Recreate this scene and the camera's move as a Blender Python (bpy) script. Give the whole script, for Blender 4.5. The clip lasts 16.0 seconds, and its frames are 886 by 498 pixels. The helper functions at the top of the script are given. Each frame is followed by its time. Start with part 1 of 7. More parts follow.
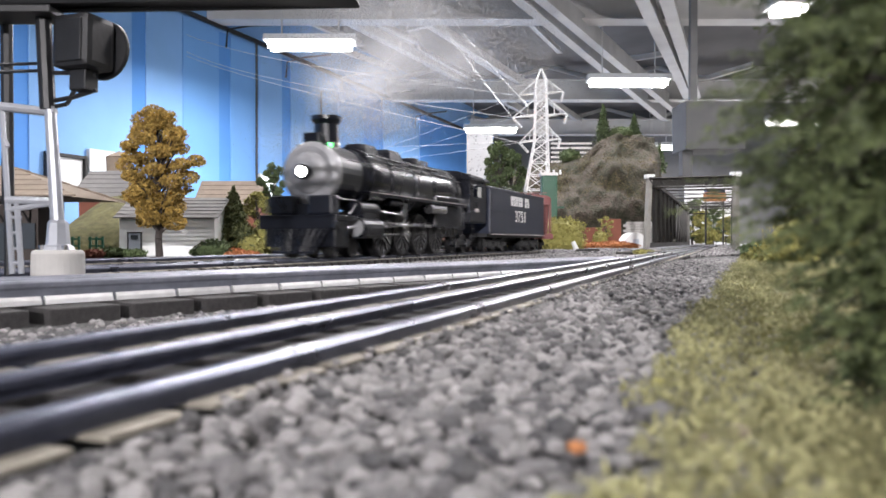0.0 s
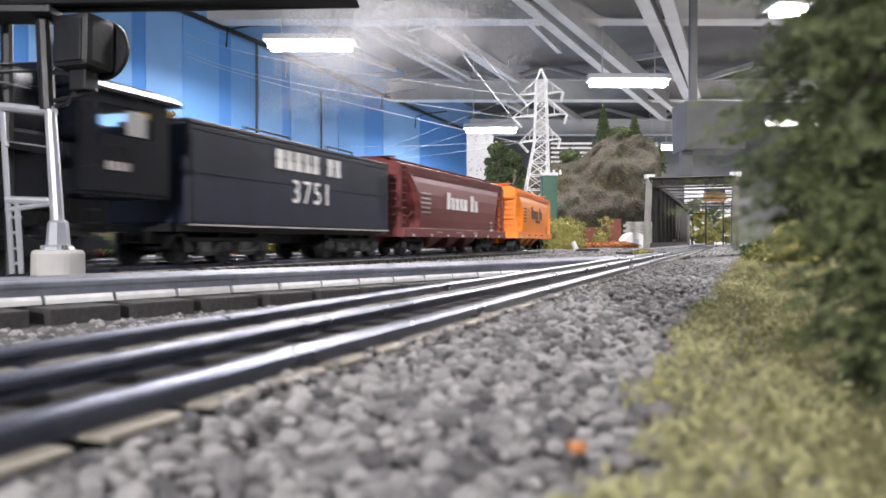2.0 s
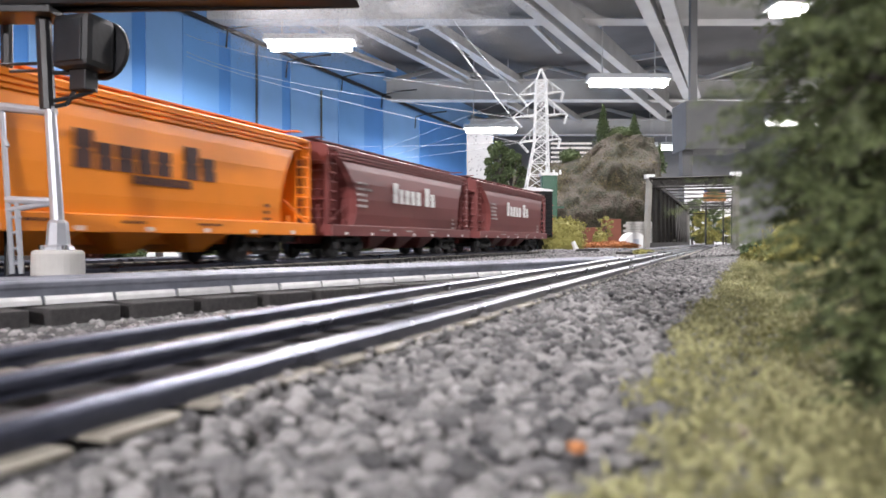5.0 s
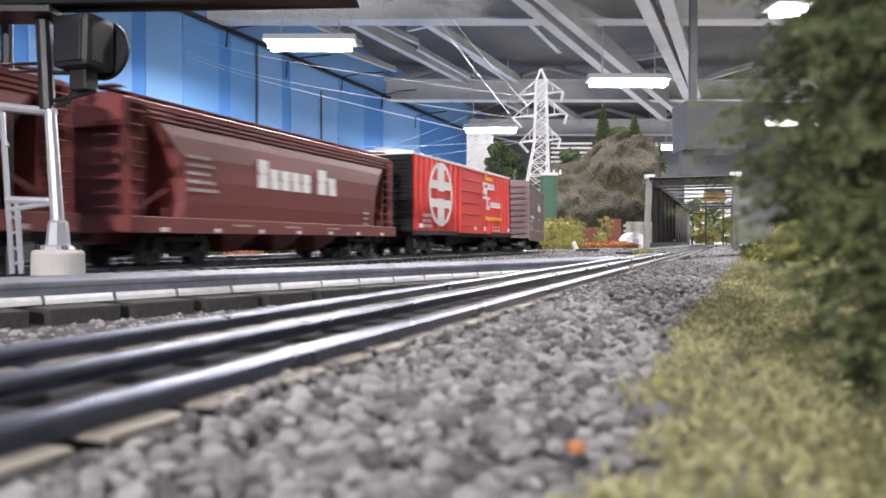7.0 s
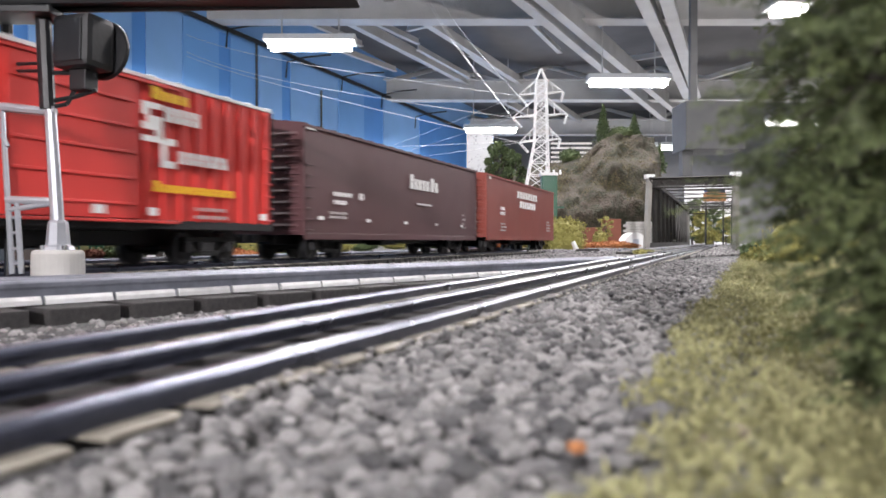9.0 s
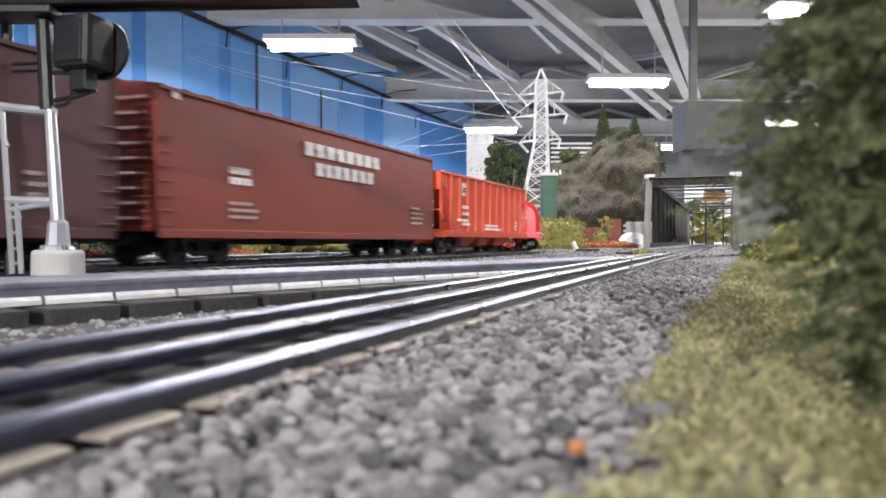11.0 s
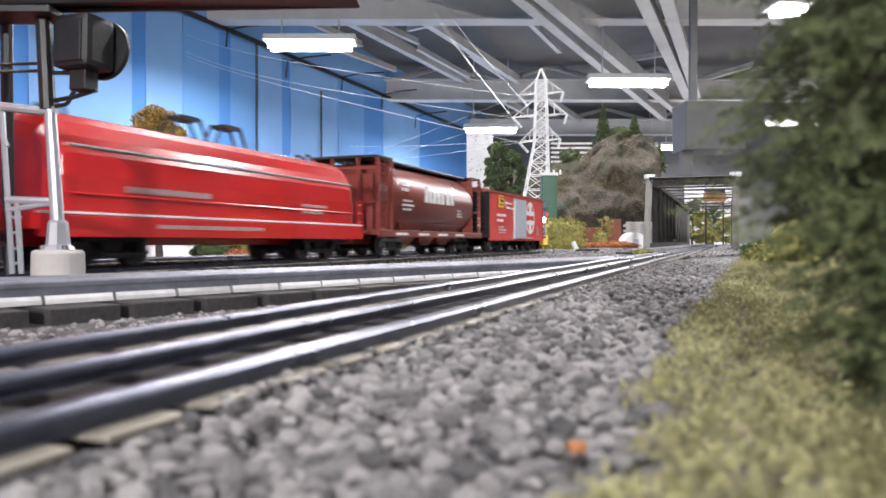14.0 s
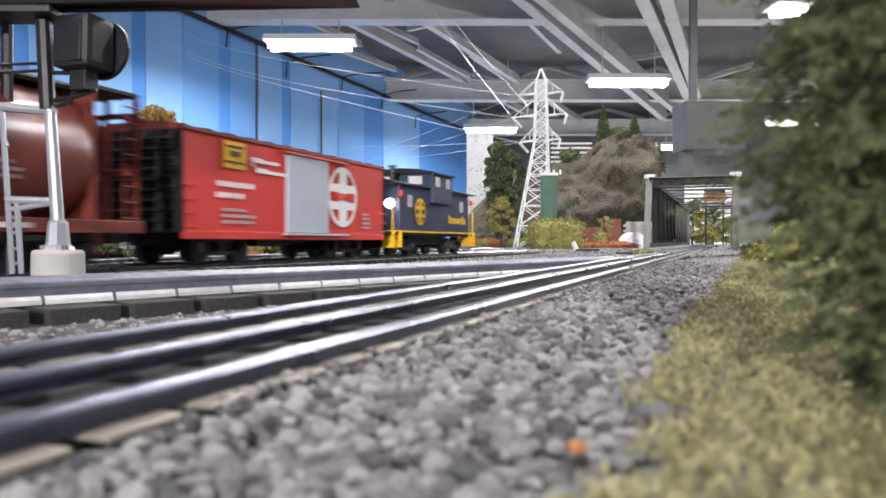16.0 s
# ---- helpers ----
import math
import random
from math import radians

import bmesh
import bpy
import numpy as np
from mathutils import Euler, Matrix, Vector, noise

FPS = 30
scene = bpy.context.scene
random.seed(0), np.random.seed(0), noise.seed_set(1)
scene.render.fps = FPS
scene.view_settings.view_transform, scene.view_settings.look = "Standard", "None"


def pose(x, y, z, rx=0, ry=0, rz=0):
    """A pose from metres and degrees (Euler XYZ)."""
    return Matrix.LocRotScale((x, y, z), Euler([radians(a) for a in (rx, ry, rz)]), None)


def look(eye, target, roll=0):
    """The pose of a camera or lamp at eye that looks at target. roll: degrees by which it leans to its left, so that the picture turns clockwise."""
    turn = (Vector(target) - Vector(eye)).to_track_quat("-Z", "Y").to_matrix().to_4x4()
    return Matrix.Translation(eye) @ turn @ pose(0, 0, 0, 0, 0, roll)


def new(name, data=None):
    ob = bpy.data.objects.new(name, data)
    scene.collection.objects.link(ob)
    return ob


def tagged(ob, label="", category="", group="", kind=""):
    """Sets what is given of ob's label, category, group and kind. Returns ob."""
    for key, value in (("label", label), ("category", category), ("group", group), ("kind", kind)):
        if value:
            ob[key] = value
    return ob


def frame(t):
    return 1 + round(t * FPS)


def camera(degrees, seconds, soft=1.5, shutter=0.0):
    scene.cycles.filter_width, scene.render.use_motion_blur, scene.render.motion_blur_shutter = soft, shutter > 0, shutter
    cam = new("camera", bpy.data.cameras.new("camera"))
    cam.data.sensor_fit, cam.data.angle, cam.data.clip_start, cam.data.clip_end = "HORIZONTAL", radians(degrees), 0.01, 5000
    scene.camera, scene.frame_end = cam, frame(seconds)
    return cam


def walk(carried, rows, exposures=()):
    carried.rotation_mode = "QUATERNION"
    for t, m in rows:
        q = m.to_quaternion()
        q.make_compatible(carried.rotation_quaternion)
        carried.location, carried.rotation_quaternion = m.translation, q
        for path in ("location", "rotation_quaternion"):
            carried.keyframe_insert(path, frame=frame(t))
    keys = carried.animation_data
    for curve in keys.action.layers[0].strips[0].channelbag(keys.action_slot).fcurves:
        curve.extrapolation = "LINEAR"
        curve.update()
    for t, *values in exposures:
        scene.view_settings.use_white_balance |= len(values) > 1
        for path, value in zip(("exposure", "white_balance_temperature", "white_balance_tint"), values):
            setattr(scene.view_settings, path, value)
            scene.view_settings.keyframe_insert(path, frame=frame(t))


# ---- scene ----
# The rail head is at z = 0; the camera stands a hand's width beside the track.
F, XV, YH = 1344.0, 1290.0, 428.0
cam = camera(60.5, 16.0, soft=1.6, shutter=0.7)
cam.data.dof.use_dof, cam.data.dof.focus_distance, cam.data.dof.aperture_fstop = True, 0.8, 44.0
EYE_Z = 0.0125
EYE = pose(0, 0, EYE_Z, 90 - 0.55, 0, 0)
walk(cam, [(0.0, EYE), (16.0, EYE)], exposures=[(0.0, 0.57), (16.0, 0.57)])

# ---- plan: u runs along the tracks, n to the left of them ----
PSI = math.atan((XV - 784) / F)
U = Vector((math.sin(PSI), math.cos(PSI), 0))
N = Vector((-math.cos(PSI), math.sin(PSI), 0))
HEAD = -math.degrees(PSI)          # turn about z of things that face along the tracks


def sd(s, d, z=0.0):
    return U * s + N * d + Vector((0, 0, z))


def at(px, depth, z=0.0):
    """A place at that depth in the view's column px."""
    return Vector(((px - 784) / F * depth, depth, z))


def hz(py, depth):
    """The height of row py at that depth."""
    return EYE_Z + (YH - py) / F * depth


# ---- world and light ----
world = bpy.data.worlds.new("world")
scene.world = world
world.use_nodes = True
world.node_tree.nodes["Background"].inputs[0].default_value = (0.6, 0.65, 0.7, 1)
world.node_tree.nodes["Background"].inputs[1].default_value = 0.05


def area(name, place, sx, sy, power, turn=0.0, color=(1.0, 0.955, 0.985)):
    d = bpy.data.lights.new(name, "AREA")
    d.shape, d.size, d.size_y, d.energy, d.color = "RECTANGLE", sx, sy, power, color
    ob = new(name, d)
    ob.matrix_world = Matrix.Translation(place) @ pose(0, 0, 0, 0, 0, turn)
    return ob


# ---- materials ----
def mat(name, color, rough=0.6, metal=0.0, var=0.25, scale=200.0, bump=0.3, bscale=None, color2=None, dist=0.0004,
        island=0.0, rand=0.0, coat=0.0, emit=None, strength=0.0, big=None, alpha=1.0, trans=0.0, spec=0.5):
    m = bpy.data.materials.new(name)
    m.use_nodes = True
    nt = m.node_tree
    nd, lk = nt.nodes, nt.links
    b = nd["Principled BSDF"]
    b.inputs["Roughness"].default_value = rough
    b.inputs["Metallic"].default_value = metal
    b.inputs["Coat Weight"].default_value = coat
    b.inputs["Alpha"].default_value = alpha
    b.inputs["Transmission Weight"].default_value = trans
    b.inputs["Specular IOR Level"].default_value = spec
    tc = nd.new("ShaderNodeTexCoord")
    n1 = nd.new("ShaderNodeTexNoise")
    n1.inputs["Scale"].default_value, n1.inputs["Detail"].default_value = scale, 6
    lk.new(tc.outputs["Object"], n1.inputs["Vector"])
    n2 = nd.new("ShaderNodeTexNoise")
    n2.inputs["Scale"].default_value, n2.inputs["Detail"].default_value = big or scale * 0.12, 3
    lk.new(tc.outputs["Object"], n2.inputs["Vector"])
    add = nd.new("ShaderNodeMath")
    add.operation = "ADD"
    lk.new(n1.outputs["Fac"], add.inputs[0])
    lk.new(n2.outputs["Fac"], add.inputs[1])
    last = add.outputs[0]
    for kind, amount in (("ShaderNodeNewGeometry", island), ("ShaderNodeObjectInfo", rand)):
        if amount:
            g = nd.new(kind)
            mul = nd.new("ShaderNodeMath")
            mul.operation, mul.inputs[1].default_value = "MULTIPLY_ADD", amount
            lk.new(g.outputs["Random Per Island" if kind.endswith("Geometry") else "Random"], mul.inputs[0])
            lk.new(last, mul.inputs[2])
            last = mul.outputs[0]
    ramp = nd.new("ShaderNodeMapRange")
    ramp.inputs["From Min"].default_value, ramp.inputs["From Max"].default_value = 0.65, 1.35 + island + rand
    lk.new(last, ramp.inputs["Value"])
    mix = nd.new("ShaderNodeMix")
    mix.data_type = "RGBA"
    c2 = color2 or tuple(c * (1 + var) for c in color)
    c1 = color if color2 else tuple(c * (1 - var) for c in color)
    mix.inputs["A"].default_value, mix.inputs["B"].default_value = (*c1, 1), (*c2, 1)
    lk.new(ramp.outputs["Result"], mix.inputs["Factor"])
    lk.new(mix.outputs["Result"], b.inputs["Base Color"])
    rr = nd.new("ShaderNodeMapRange")
    rr.inputs["To Min"].default_value, rr.inputs["To Max"].default_value = max(rough - 0.12, 0.02), min(rough + 0.12, 1)
    lk.new(n2.outputs["Fac"], rr.inputs["Value"])
    lk.new(rr.outputs["Result"], b.inputs["Roughness"])
    if bump:
        n3 = nd.new("ShaderNodeTexNoise")
        n3.inputs["Scale"].default_value, n3.inputs["Detail"].default_value = bscale or scale * 3, 4
        lk.new(tc.outputs["Object"], n3.inputs["Vector"])
        bp = nd.new("ShaderNodeBump")
        bp.inputs["Strength"].default_value, bp.inputs["Distance"].default_value = bump, dist
        lk.new(n3.outputs["Fac"], bp.inputs["Height"])
        lk.new(bp.outputs["Normal"], b.inputs["Normal"])
    if emit:
        b.inputs["Emission Color"].default_value = (*emit, 1)
        b.inputs["Emission Strength"].default_value = strength
    return m


M = {}
M["railtop"] = mat("rail_head_polished", (0.66, 0.67, 0.71), 0.2, 1.0, 0.2, 300, 0.1)
M["rail"] = mat("rail_steel", (0.075, 0.082, 0.115), 0.3, 0.65, 0.3, 300, 0.15)
M["flange"] = mat("rail_base_tin", (0.16, 0.145, 0.12), 0.55, 0.2, 0.45, 250, 0.4, rand=0.5, color2=(0.4, 0.37, 0.31))
M["rail_tall"] = mat("switch_rail_steel", (0.2, 0.21, 0.25), 0.45, 0.5, 0.3, 200, 0.2)
M["tin"] = mat("bright_tinplate", (0.4, 0.4, 0.4), 0.5, 0.3, 0.25, 200, 0.4, rand=0.5, color2=(0.72, 0.72, 0.72))
M["tie"] = mat("tie_wood", (0.03, 0.028, 0.028), 0.8, 0, 0.5, 600, 0.6)
M["stone"] = mat("ballast_stone", (0.014, 0.015, 0.019), 0.85, 0, 0.3, 900, 0.7, island=2.6, color2=(0.36, 0.345, 0.34))
M["stone_one"] = mat("ballast_stone_single", (0.014, 0.015, 0.019), 0.85, 0, 0.3, 0.8, 0.5, rand=2.4, color2=(0.3, 0.29, 0.285))
M["bed"] = mat("ballast_bed", (0.018, 0.018, 0.02), 0.95, 0, 0.4, 500, 1.0, 700, color2=(0.13, 0.127, 0.125), dist=0.002)
M["grass"] = mat("turf_flock", (0.05, 0.05, 0.02), 0.95, 0, 0.4, 150, 1.0, 700, color2=(0.26, 0.24, 0.1), big=35, island=0.4, dist=0.002)
M["earth"] = mat("earth", (0.1, 0.085, 0.06), 0.95, 0, 0.4, 30, 0.8, 300, color2=(0.24, 0.2, 0.14), dist=0.003)
M["hill"] = mat("hill_scenery", (0.018, 0.026, 0.009), 0.95, 0, 0.4, 75, 1.0, 160, color2=(0.088, 0.066, 0.054), big=16, dist=0.012)
M["white"] = mat("white_paint", (0.75, 0.76, 0.76), 0.5, 0, 0.06, 60, 0.1)
M["silver"] = mat("silver_paint", (0.4, 0.415, 0.45), 0.35, 0.4, 0.1, 200, 0.15)
M["black"] = mat("black_paint", (0.012, 0.012, 0.014), 0.42, 0, 0.4, 150, 0.15)
M["conc"] = mat("concrete", (0.42, 0.41, 0.39), 0.8, 0, 0.1, 150, 0.3)
M["wall"] = mat("wall_blue", (0.17, 0.4, 0.8), 0.8, 0, 0.06, 2, 0.1, 40, dist=0.002)
M["wall_b"] = mat("wall_blue_dark", (0.1, 0.31, 0.75), 0.8, 0, 0.08, 2, 0.1, 40, dist=0.002)
M["wall_c"] = mat("wall_blue_pale", (0.24, 0.47, 0.84), 0.8, 0, 0.08, 2, 0.1, 40, dist=0.002)
M["grey"] = mat("grey_room_paint", (0.4, 0.4, 0.4), 0.85, 0, 0.15, 2, 0.15, 40, dist=0.003)
M["far_wall"] = mat("far_wall_dark_paint", (0.17, 0.17, 0.17), 0.85, 0, 0.35, 2, 0.2, 40, dist=0.003)
M["ceil"] = mat("ceiling_dark_deck", (0.135, 0.132, 0.13), 0.9, 0, 0.3, 1.2, 0.2, 30, dist=0.004)
M["beam"] = mat("beam_grey_paint", (0.6, 0.59, 0.57), 0.7, 0, 0.15, 3, 0.2, 40, dist=0.003)
M["lamp"] = mat("tube_light", (1, 1, 1), 0.4, 0, 0.0, 5, 0, emit=(1.0, 0.99, 0.97), strength=16)


# ---- mesh helpers ----
def mesh_of(name, bm, material, smooth=False):
    me = bpy.data.meshes.new(name)
    bm.normal_update()
    bm.to_mesh(me)
    bm.free()
    for m in (material if isinstance(material, (list, tuple)) else [material]):
        me.materials.append(m)
    if smooth:
        for p in me.polygons:
            p.use_smooth = True
    return me


def part(name, bm, material, parent, label="", smooth=False):
    ob = new(name, mesh_of(name, bm, material, smooth))
    if parent:
        ob.parent = parent
    if label:
        ob["label"] = label
    return ob


def thing(name, label, category, group="", kind="", m=None):
    ob = new(name)
    ob.empty_display_size = 0.01
    tagged(ob, label, category, group, kind)
    if m is not None:
        ob.matrix_basis = m
    return ob


def box(bm, x0, x1, y0, y1, z0, z1, bev=0.0, m=None, mi=0):
    vs = [bm.verts.new((x, y, z)) for x in (x0, x1) for y in (y0, y1) for z in (z0, z1)]
    if m is not None:
        for v in vs:
            v.co = m @ v.co
    fs = [bm.faces.new([vs[i] for i in f]) for f in
          ((0, 1, 3, 2), (4, 6, 7, 5), (0, 4, 5, 1), (2, 3, 7, 6), (0, 2, 6, 4), (1, 5, 7, 3))]
    for f in fs:
        f.material_index = mi
    if bev:
        es = list({e for f in fs for e in f.edges})
        bmesh.ops.bevel(bm, geom=es, offset=bev, segments=2, affect="EDGES", profile=0.6)
    return bm


def boxes(*rows, bev=0.0):
    bm = bmesh.new()
    for r in rows:
        box(bm, *r[:6], bev=bev)
    return bm


def rod(bm, a, b, r0, r1=None, n=8, cap=True):
    a, b = Vector(a), Vector(b)
    r1 = r0 if r1 is None else r1
    q = (b - a).to_track_quat("Z", "Y").to_matrix()
    ra, rb = [], []
    for i in range(n):
        w = q @ Vector((math.cos(2 * math.pi * i / n), math.sin(2 * math.pi * i / n), 0))
        ra.append(bm.verts.new(a + w * r0))
        rb.append(bm.verts.new(b + w * r1))
    for i in range(n):
        bm.faces.new((ra[i], ra[(i + 1) % n], rb[(i + 1) % n], rb[i]))
    if cap:
        bm.faces.new(ra[::-1])
        bm.faces.new(rb)
    return bm


def rods(pairs, r, n=6):
    bm = bmesh.new()
    for a, b in pairs:
        rod(bm, a, b, r, n=n)
    return bm


def loft(bm, rings, closed=True, caps=True):
    vr = [[bm.verts.new(p) for p in ring] for ring in rings]
    k = len(vr[0])
    for a, b in zip(vr, vr[1:]):
        for i in range(k if closed else k - 1):
            j = (i + 1) % k
            bm.faces.new((a[i], a[j], b[j], b[i]))
    if caps and closed:
        bm.faces.new(vr[0][::-1])
        bm.faces.new(vr[-1])
    return bm


def lathe(profile, n=24, axis="z", centre=(0, 0, 0)):
    """profile: (radius, height) rows along the axis."""
    bm = bmesh.new()
    c = Vector(centre)
    rings = []
    for r, h in profile:
        ring = []
        for i in range(n):
            w = 2 * math.pi * i / n
            p = {"z": (r * math.cos(w), r * math.sin(w), h), "x": (h, r * math.cos(w), r * math.sin(w)),
                 "y": (r * math.sin(w), h, r * math.cos(w))}[axis]
            ring.append(c + Vector(p))
        rings.append(ring)
    return loft(bm, rings)


def sweep(bm, path, profile, closed=True, caps=True):
    """profile: (across to the left, up) along a level path of points."""
    rings = []
    for i, p in enumerate(path):
        t = (path[min(i + 1, len(path) - 1)] - path[max(i - 1, 0)]).normalized()
        left = Vector((-t.y, t.x, 0)).normalized()
        rings.append([p + left * a + Vector((0, 0, b)) for a, b in profile])
    return loft(bm, rings, closed, caps)

# ---- room ----
ROOM = Matrix(((U.x, N.x, 0, 0), (U.y, N.y, 0, 0), (0, 0, 1, 0), (0, 0, 0, 1)))  # local x along the tracks, y to their left
WALL_D, WALL_TOP, FAR_S, ROOF = 5.9, 2.62, 19.5, 3.3


def room_piece(name, rows, material, label="", category="", kind="structure", bev=0.0):
    ob = part(name, boxes(*rows, bev=bev), material, None)
    ob.matrix_basis = ROOM
    return tagged(ob, label or "painted room surface", category or name.split("_")[0], kind=kind)


room_piece("floor", [(-6, FAR_S, -8, WALL_D + 0.3, -1.2, -1.1)], M["grey"], "grey painted concrete hall floor", "floor")
room_piece("ceiling", [(-6, FAR_S + 0.3, -8, WALL_D + 0.3, ROOF, ROOF + 0.1)], M["ceil"], "dark roof deck of the hall", "ceiling")
room_piece("wall_north", [(FAR_S, FAR_S + 0.2, -8, WALL_D, -1.1, ROOF)], M["far_wall"], "far grey wall of the hall", "wall")
room_piece("wall_south", [(-6.2, -6, -8, WALL_D, -1.1, ROOF)], M["grey"], "grey end wall of the hall", "wall")
room_piece("wall_east", [(-6, FAR_S, -8.2, -8, -1.1, ROOF)], M["grey"], "grey side wall of the hall", "wall")
wall = room_piece("wall_west", [(-6, FAR_S, WALL_D, WALL_D + 0.2, -1.1, ROOF)], M["wall_c"],
                  "tall wall painted in sky-blue bands behind the layout", "wall")
# painted bands of different blues, lightly proud of one another
for k, (s0, s1, key) in enumerate(((-2.0, 4.3, "wall"), (4.3, 5.05, "wall_b"), (5.05, 6.3, "wall_c"), (6.3, 6.52, "wall_b"), (6.52, 7.1, "wall_c"), (7.1, 7.75, "wall"), (7.75, 8.0, "wall_b"),
                                   (8.0, 8.6, "wall"), (8.6, 9.15, "wall_c"), (9.15, 9.4, "wall_b"), (9.4, 10.8, "wall_c"), (10.8, 11.7, "wall"), (11.7, 12.5, "wall_b"), (12.5, 14.2, "wall_c"), (14.2, 17.2, "wall_b"))):
    part("wall_panel", boxes((s0, s1, WALL_D - 0.03 - 0.012 * (k % 3), WALL_D - 0.002, -0.9, WALL_TOP - 0.02)), M[key], wall)
room_piece("trim", [(-6, FAR_S, WALL_D - 0.09, WALL_D - 0.062, WALL_TOP, WALL_TOP + 0.05)], M["black"], "dark pipe rail along the wall top", "pipe")

# roof girders across, beams along
for s0, zb, hgt in ((5.2, 2.72, 0.3), (9.2, 2.66, 0.34), (14.0, 2.6, 0.36), (18.5, 2.6, 0.36)):
    m = Matrix.Translation((0, 0, 0))
    g = thing("roof_girder", "grey painted steel roof girder spanning the hall", "girder", "roof girders", "structure")
    w = 0.14
    bm = bmesh.new()
    sweep(bm, [Vector((-9, s0, zb)), Vector((9, s0, zb))], [(-w, 0), (w, 0), (w, 0.02), (0.02, 0.02), (0.02, hgt), (w, hgt), (w, hgt + 0.02), (-w, hgt + 0.02), (-w, hgt),
                                                            (-0.02, hgt), (-0.02, 0.02), (-w, 0.02)])
    bmesh.ops.recalc_face_normals(bm, faces=bm.faces)
    part("girder_beam", bm, M["beam"], g)
    # sloping web members up to the deck
    for k in range(-9, 9, 2):
        part("brace", rods([((k, s0, zb + hgt), (k + 1, s0 + 0.3, ROOF))], 0.05, 6), M["beam"], g)
        part("brace", rods([((k + 1, s0 + 0.3, ROOF), (k + 2, s0, zb + hgt))], 0.05, 6), M["beam"], g)


def long_beam(px0, py0, px1, py1, z, w, h):
    z0, z1 = F * (z - EYE_Z) / (YH - py0), F * (z - EYE_Z) / (YH - py1)
    a, b = at(px0, z0, z), at(px1, z1, z)
    t = (b - a).normalized()
    a = a - t * 5.0
    bm = bmesh.new()
    sweep(bm, [a, b], [(-w, 0), (w, 0), (w, 0.03), (0.03, 0.03), (0.03, h), (-0.03, h), (-0.03, 0.03), (-w, 0.03)])
    ob = part("roof_purlin", bm, M["beam"], None)
    tagged(ob, "long grey steel beam under the roof deck", "beam", "roof purlins", "structure")


for row in ((915, 2, 1175, 215, 2.5, 0.06, 0.25), (955, 2, 1200, 205, 2.5, 0.06, 0.25), (1135, 2, 1216, 175, 2.45, 0.07, 0.25),
            (1178, 2, 1232, 175, 2.45, 0.07, 0.25), (540, 5, 1000, 240, 2.9, 0.05, 0.15), (690, 5, 1060, 240, 2.9, 0.05, 0.15)):
    long_beam(*row)



def roof_brace(px0, py0, px1, py1, z=2.95, r=0.035):
    a, b = [at(px, F * (z - EYE_Z) / (YH - py), z) for px, py in ((px0, py0), (px1, py1))]
    bm = bmesh.new()
    t = (b - a).normalized()
    sweep(bm, [a, b], [(-r, 0), (r, 0), (r, 0.018), (0.012, 0.018), (0.012, 0.09), (-0.012, 0.09), (-0.012, 0.018), (-r, 0.018)])
    tagged(part("roof_brace", bm, M["beam"], None), "thin grey steel brace under the roof deck", "beam", "roof braces", "structure")


for row in ((518, 31, 640, 84), (641, 34, 740, 80), (702, 2, 812, 80), (722, 57, 912, 14), (905, 14, 990, 96), (600, 92, 700, 128), (740, 90, 830, 140), (830, 100, 905, 150),
            (1040, 60, 1130, 4), (1226, 150, 1330, 120), (1232, 210, 1290, 250), (1290, 210, 1236, 252), (1060, 118, 1180, 100), (1235, 45, 1350, 12)):
    roof_brace(*row)

# tube lights
LIGHT_Z = 2.0


def tube_light(px0, px1, py, z=LIGHT_Z, power=100.0):
    depth = F * (z - EYE_Z) / (YH - py)
    a, b = at(px0, depth, z), at(px1, depth, z)
    c, w = (a + b) / 2, (b - a).length / 2
    t = thing("tube_light", "white fluorescent batten light hanging under the roof", "ceiling light", "tube lights", "", Matrix.Translation(c))
    part("housing", boxes((-w - 0.05, w + 0.05, -0.09, 0.09, 0.055, 0.12), bev=0.008), M["white"], t)
    part("reflector", boxes((-w - 0.04, w + 0.04, -0.16, 0.16, 0.045, 0.054)), M["white"], t)
    for y in (-0.07, 0.07):
        bm = bmesh.new()
        rod(bm, (-w, y, 0.01), (w, y, 0.01), 0.035, n=12)
        part("tube", bm, M["lamp"], t, "glowing white fluorescent tube")
    for sx in (-1, 1):
        part("hanger", rods([((sx * w * 0.7, 0, 0.12), (sx * w * 0.7, 0, ROOF - z))], 0.008), M["beam"], t)
    area("tube_light_lamp", (c.x, c.y, z - 0.06), 2 * w, 0.3, power)


for row in ((478, 622, 85), (1045, 1178, 150), (825, 912, 233), (1172, 1212, 263), (1148, 1158, 263), (1360, 1455, 219), (1340, 1362, 294), (1368, 1418, 24), (1516, 1556, 27)):
    tube_light(*row)
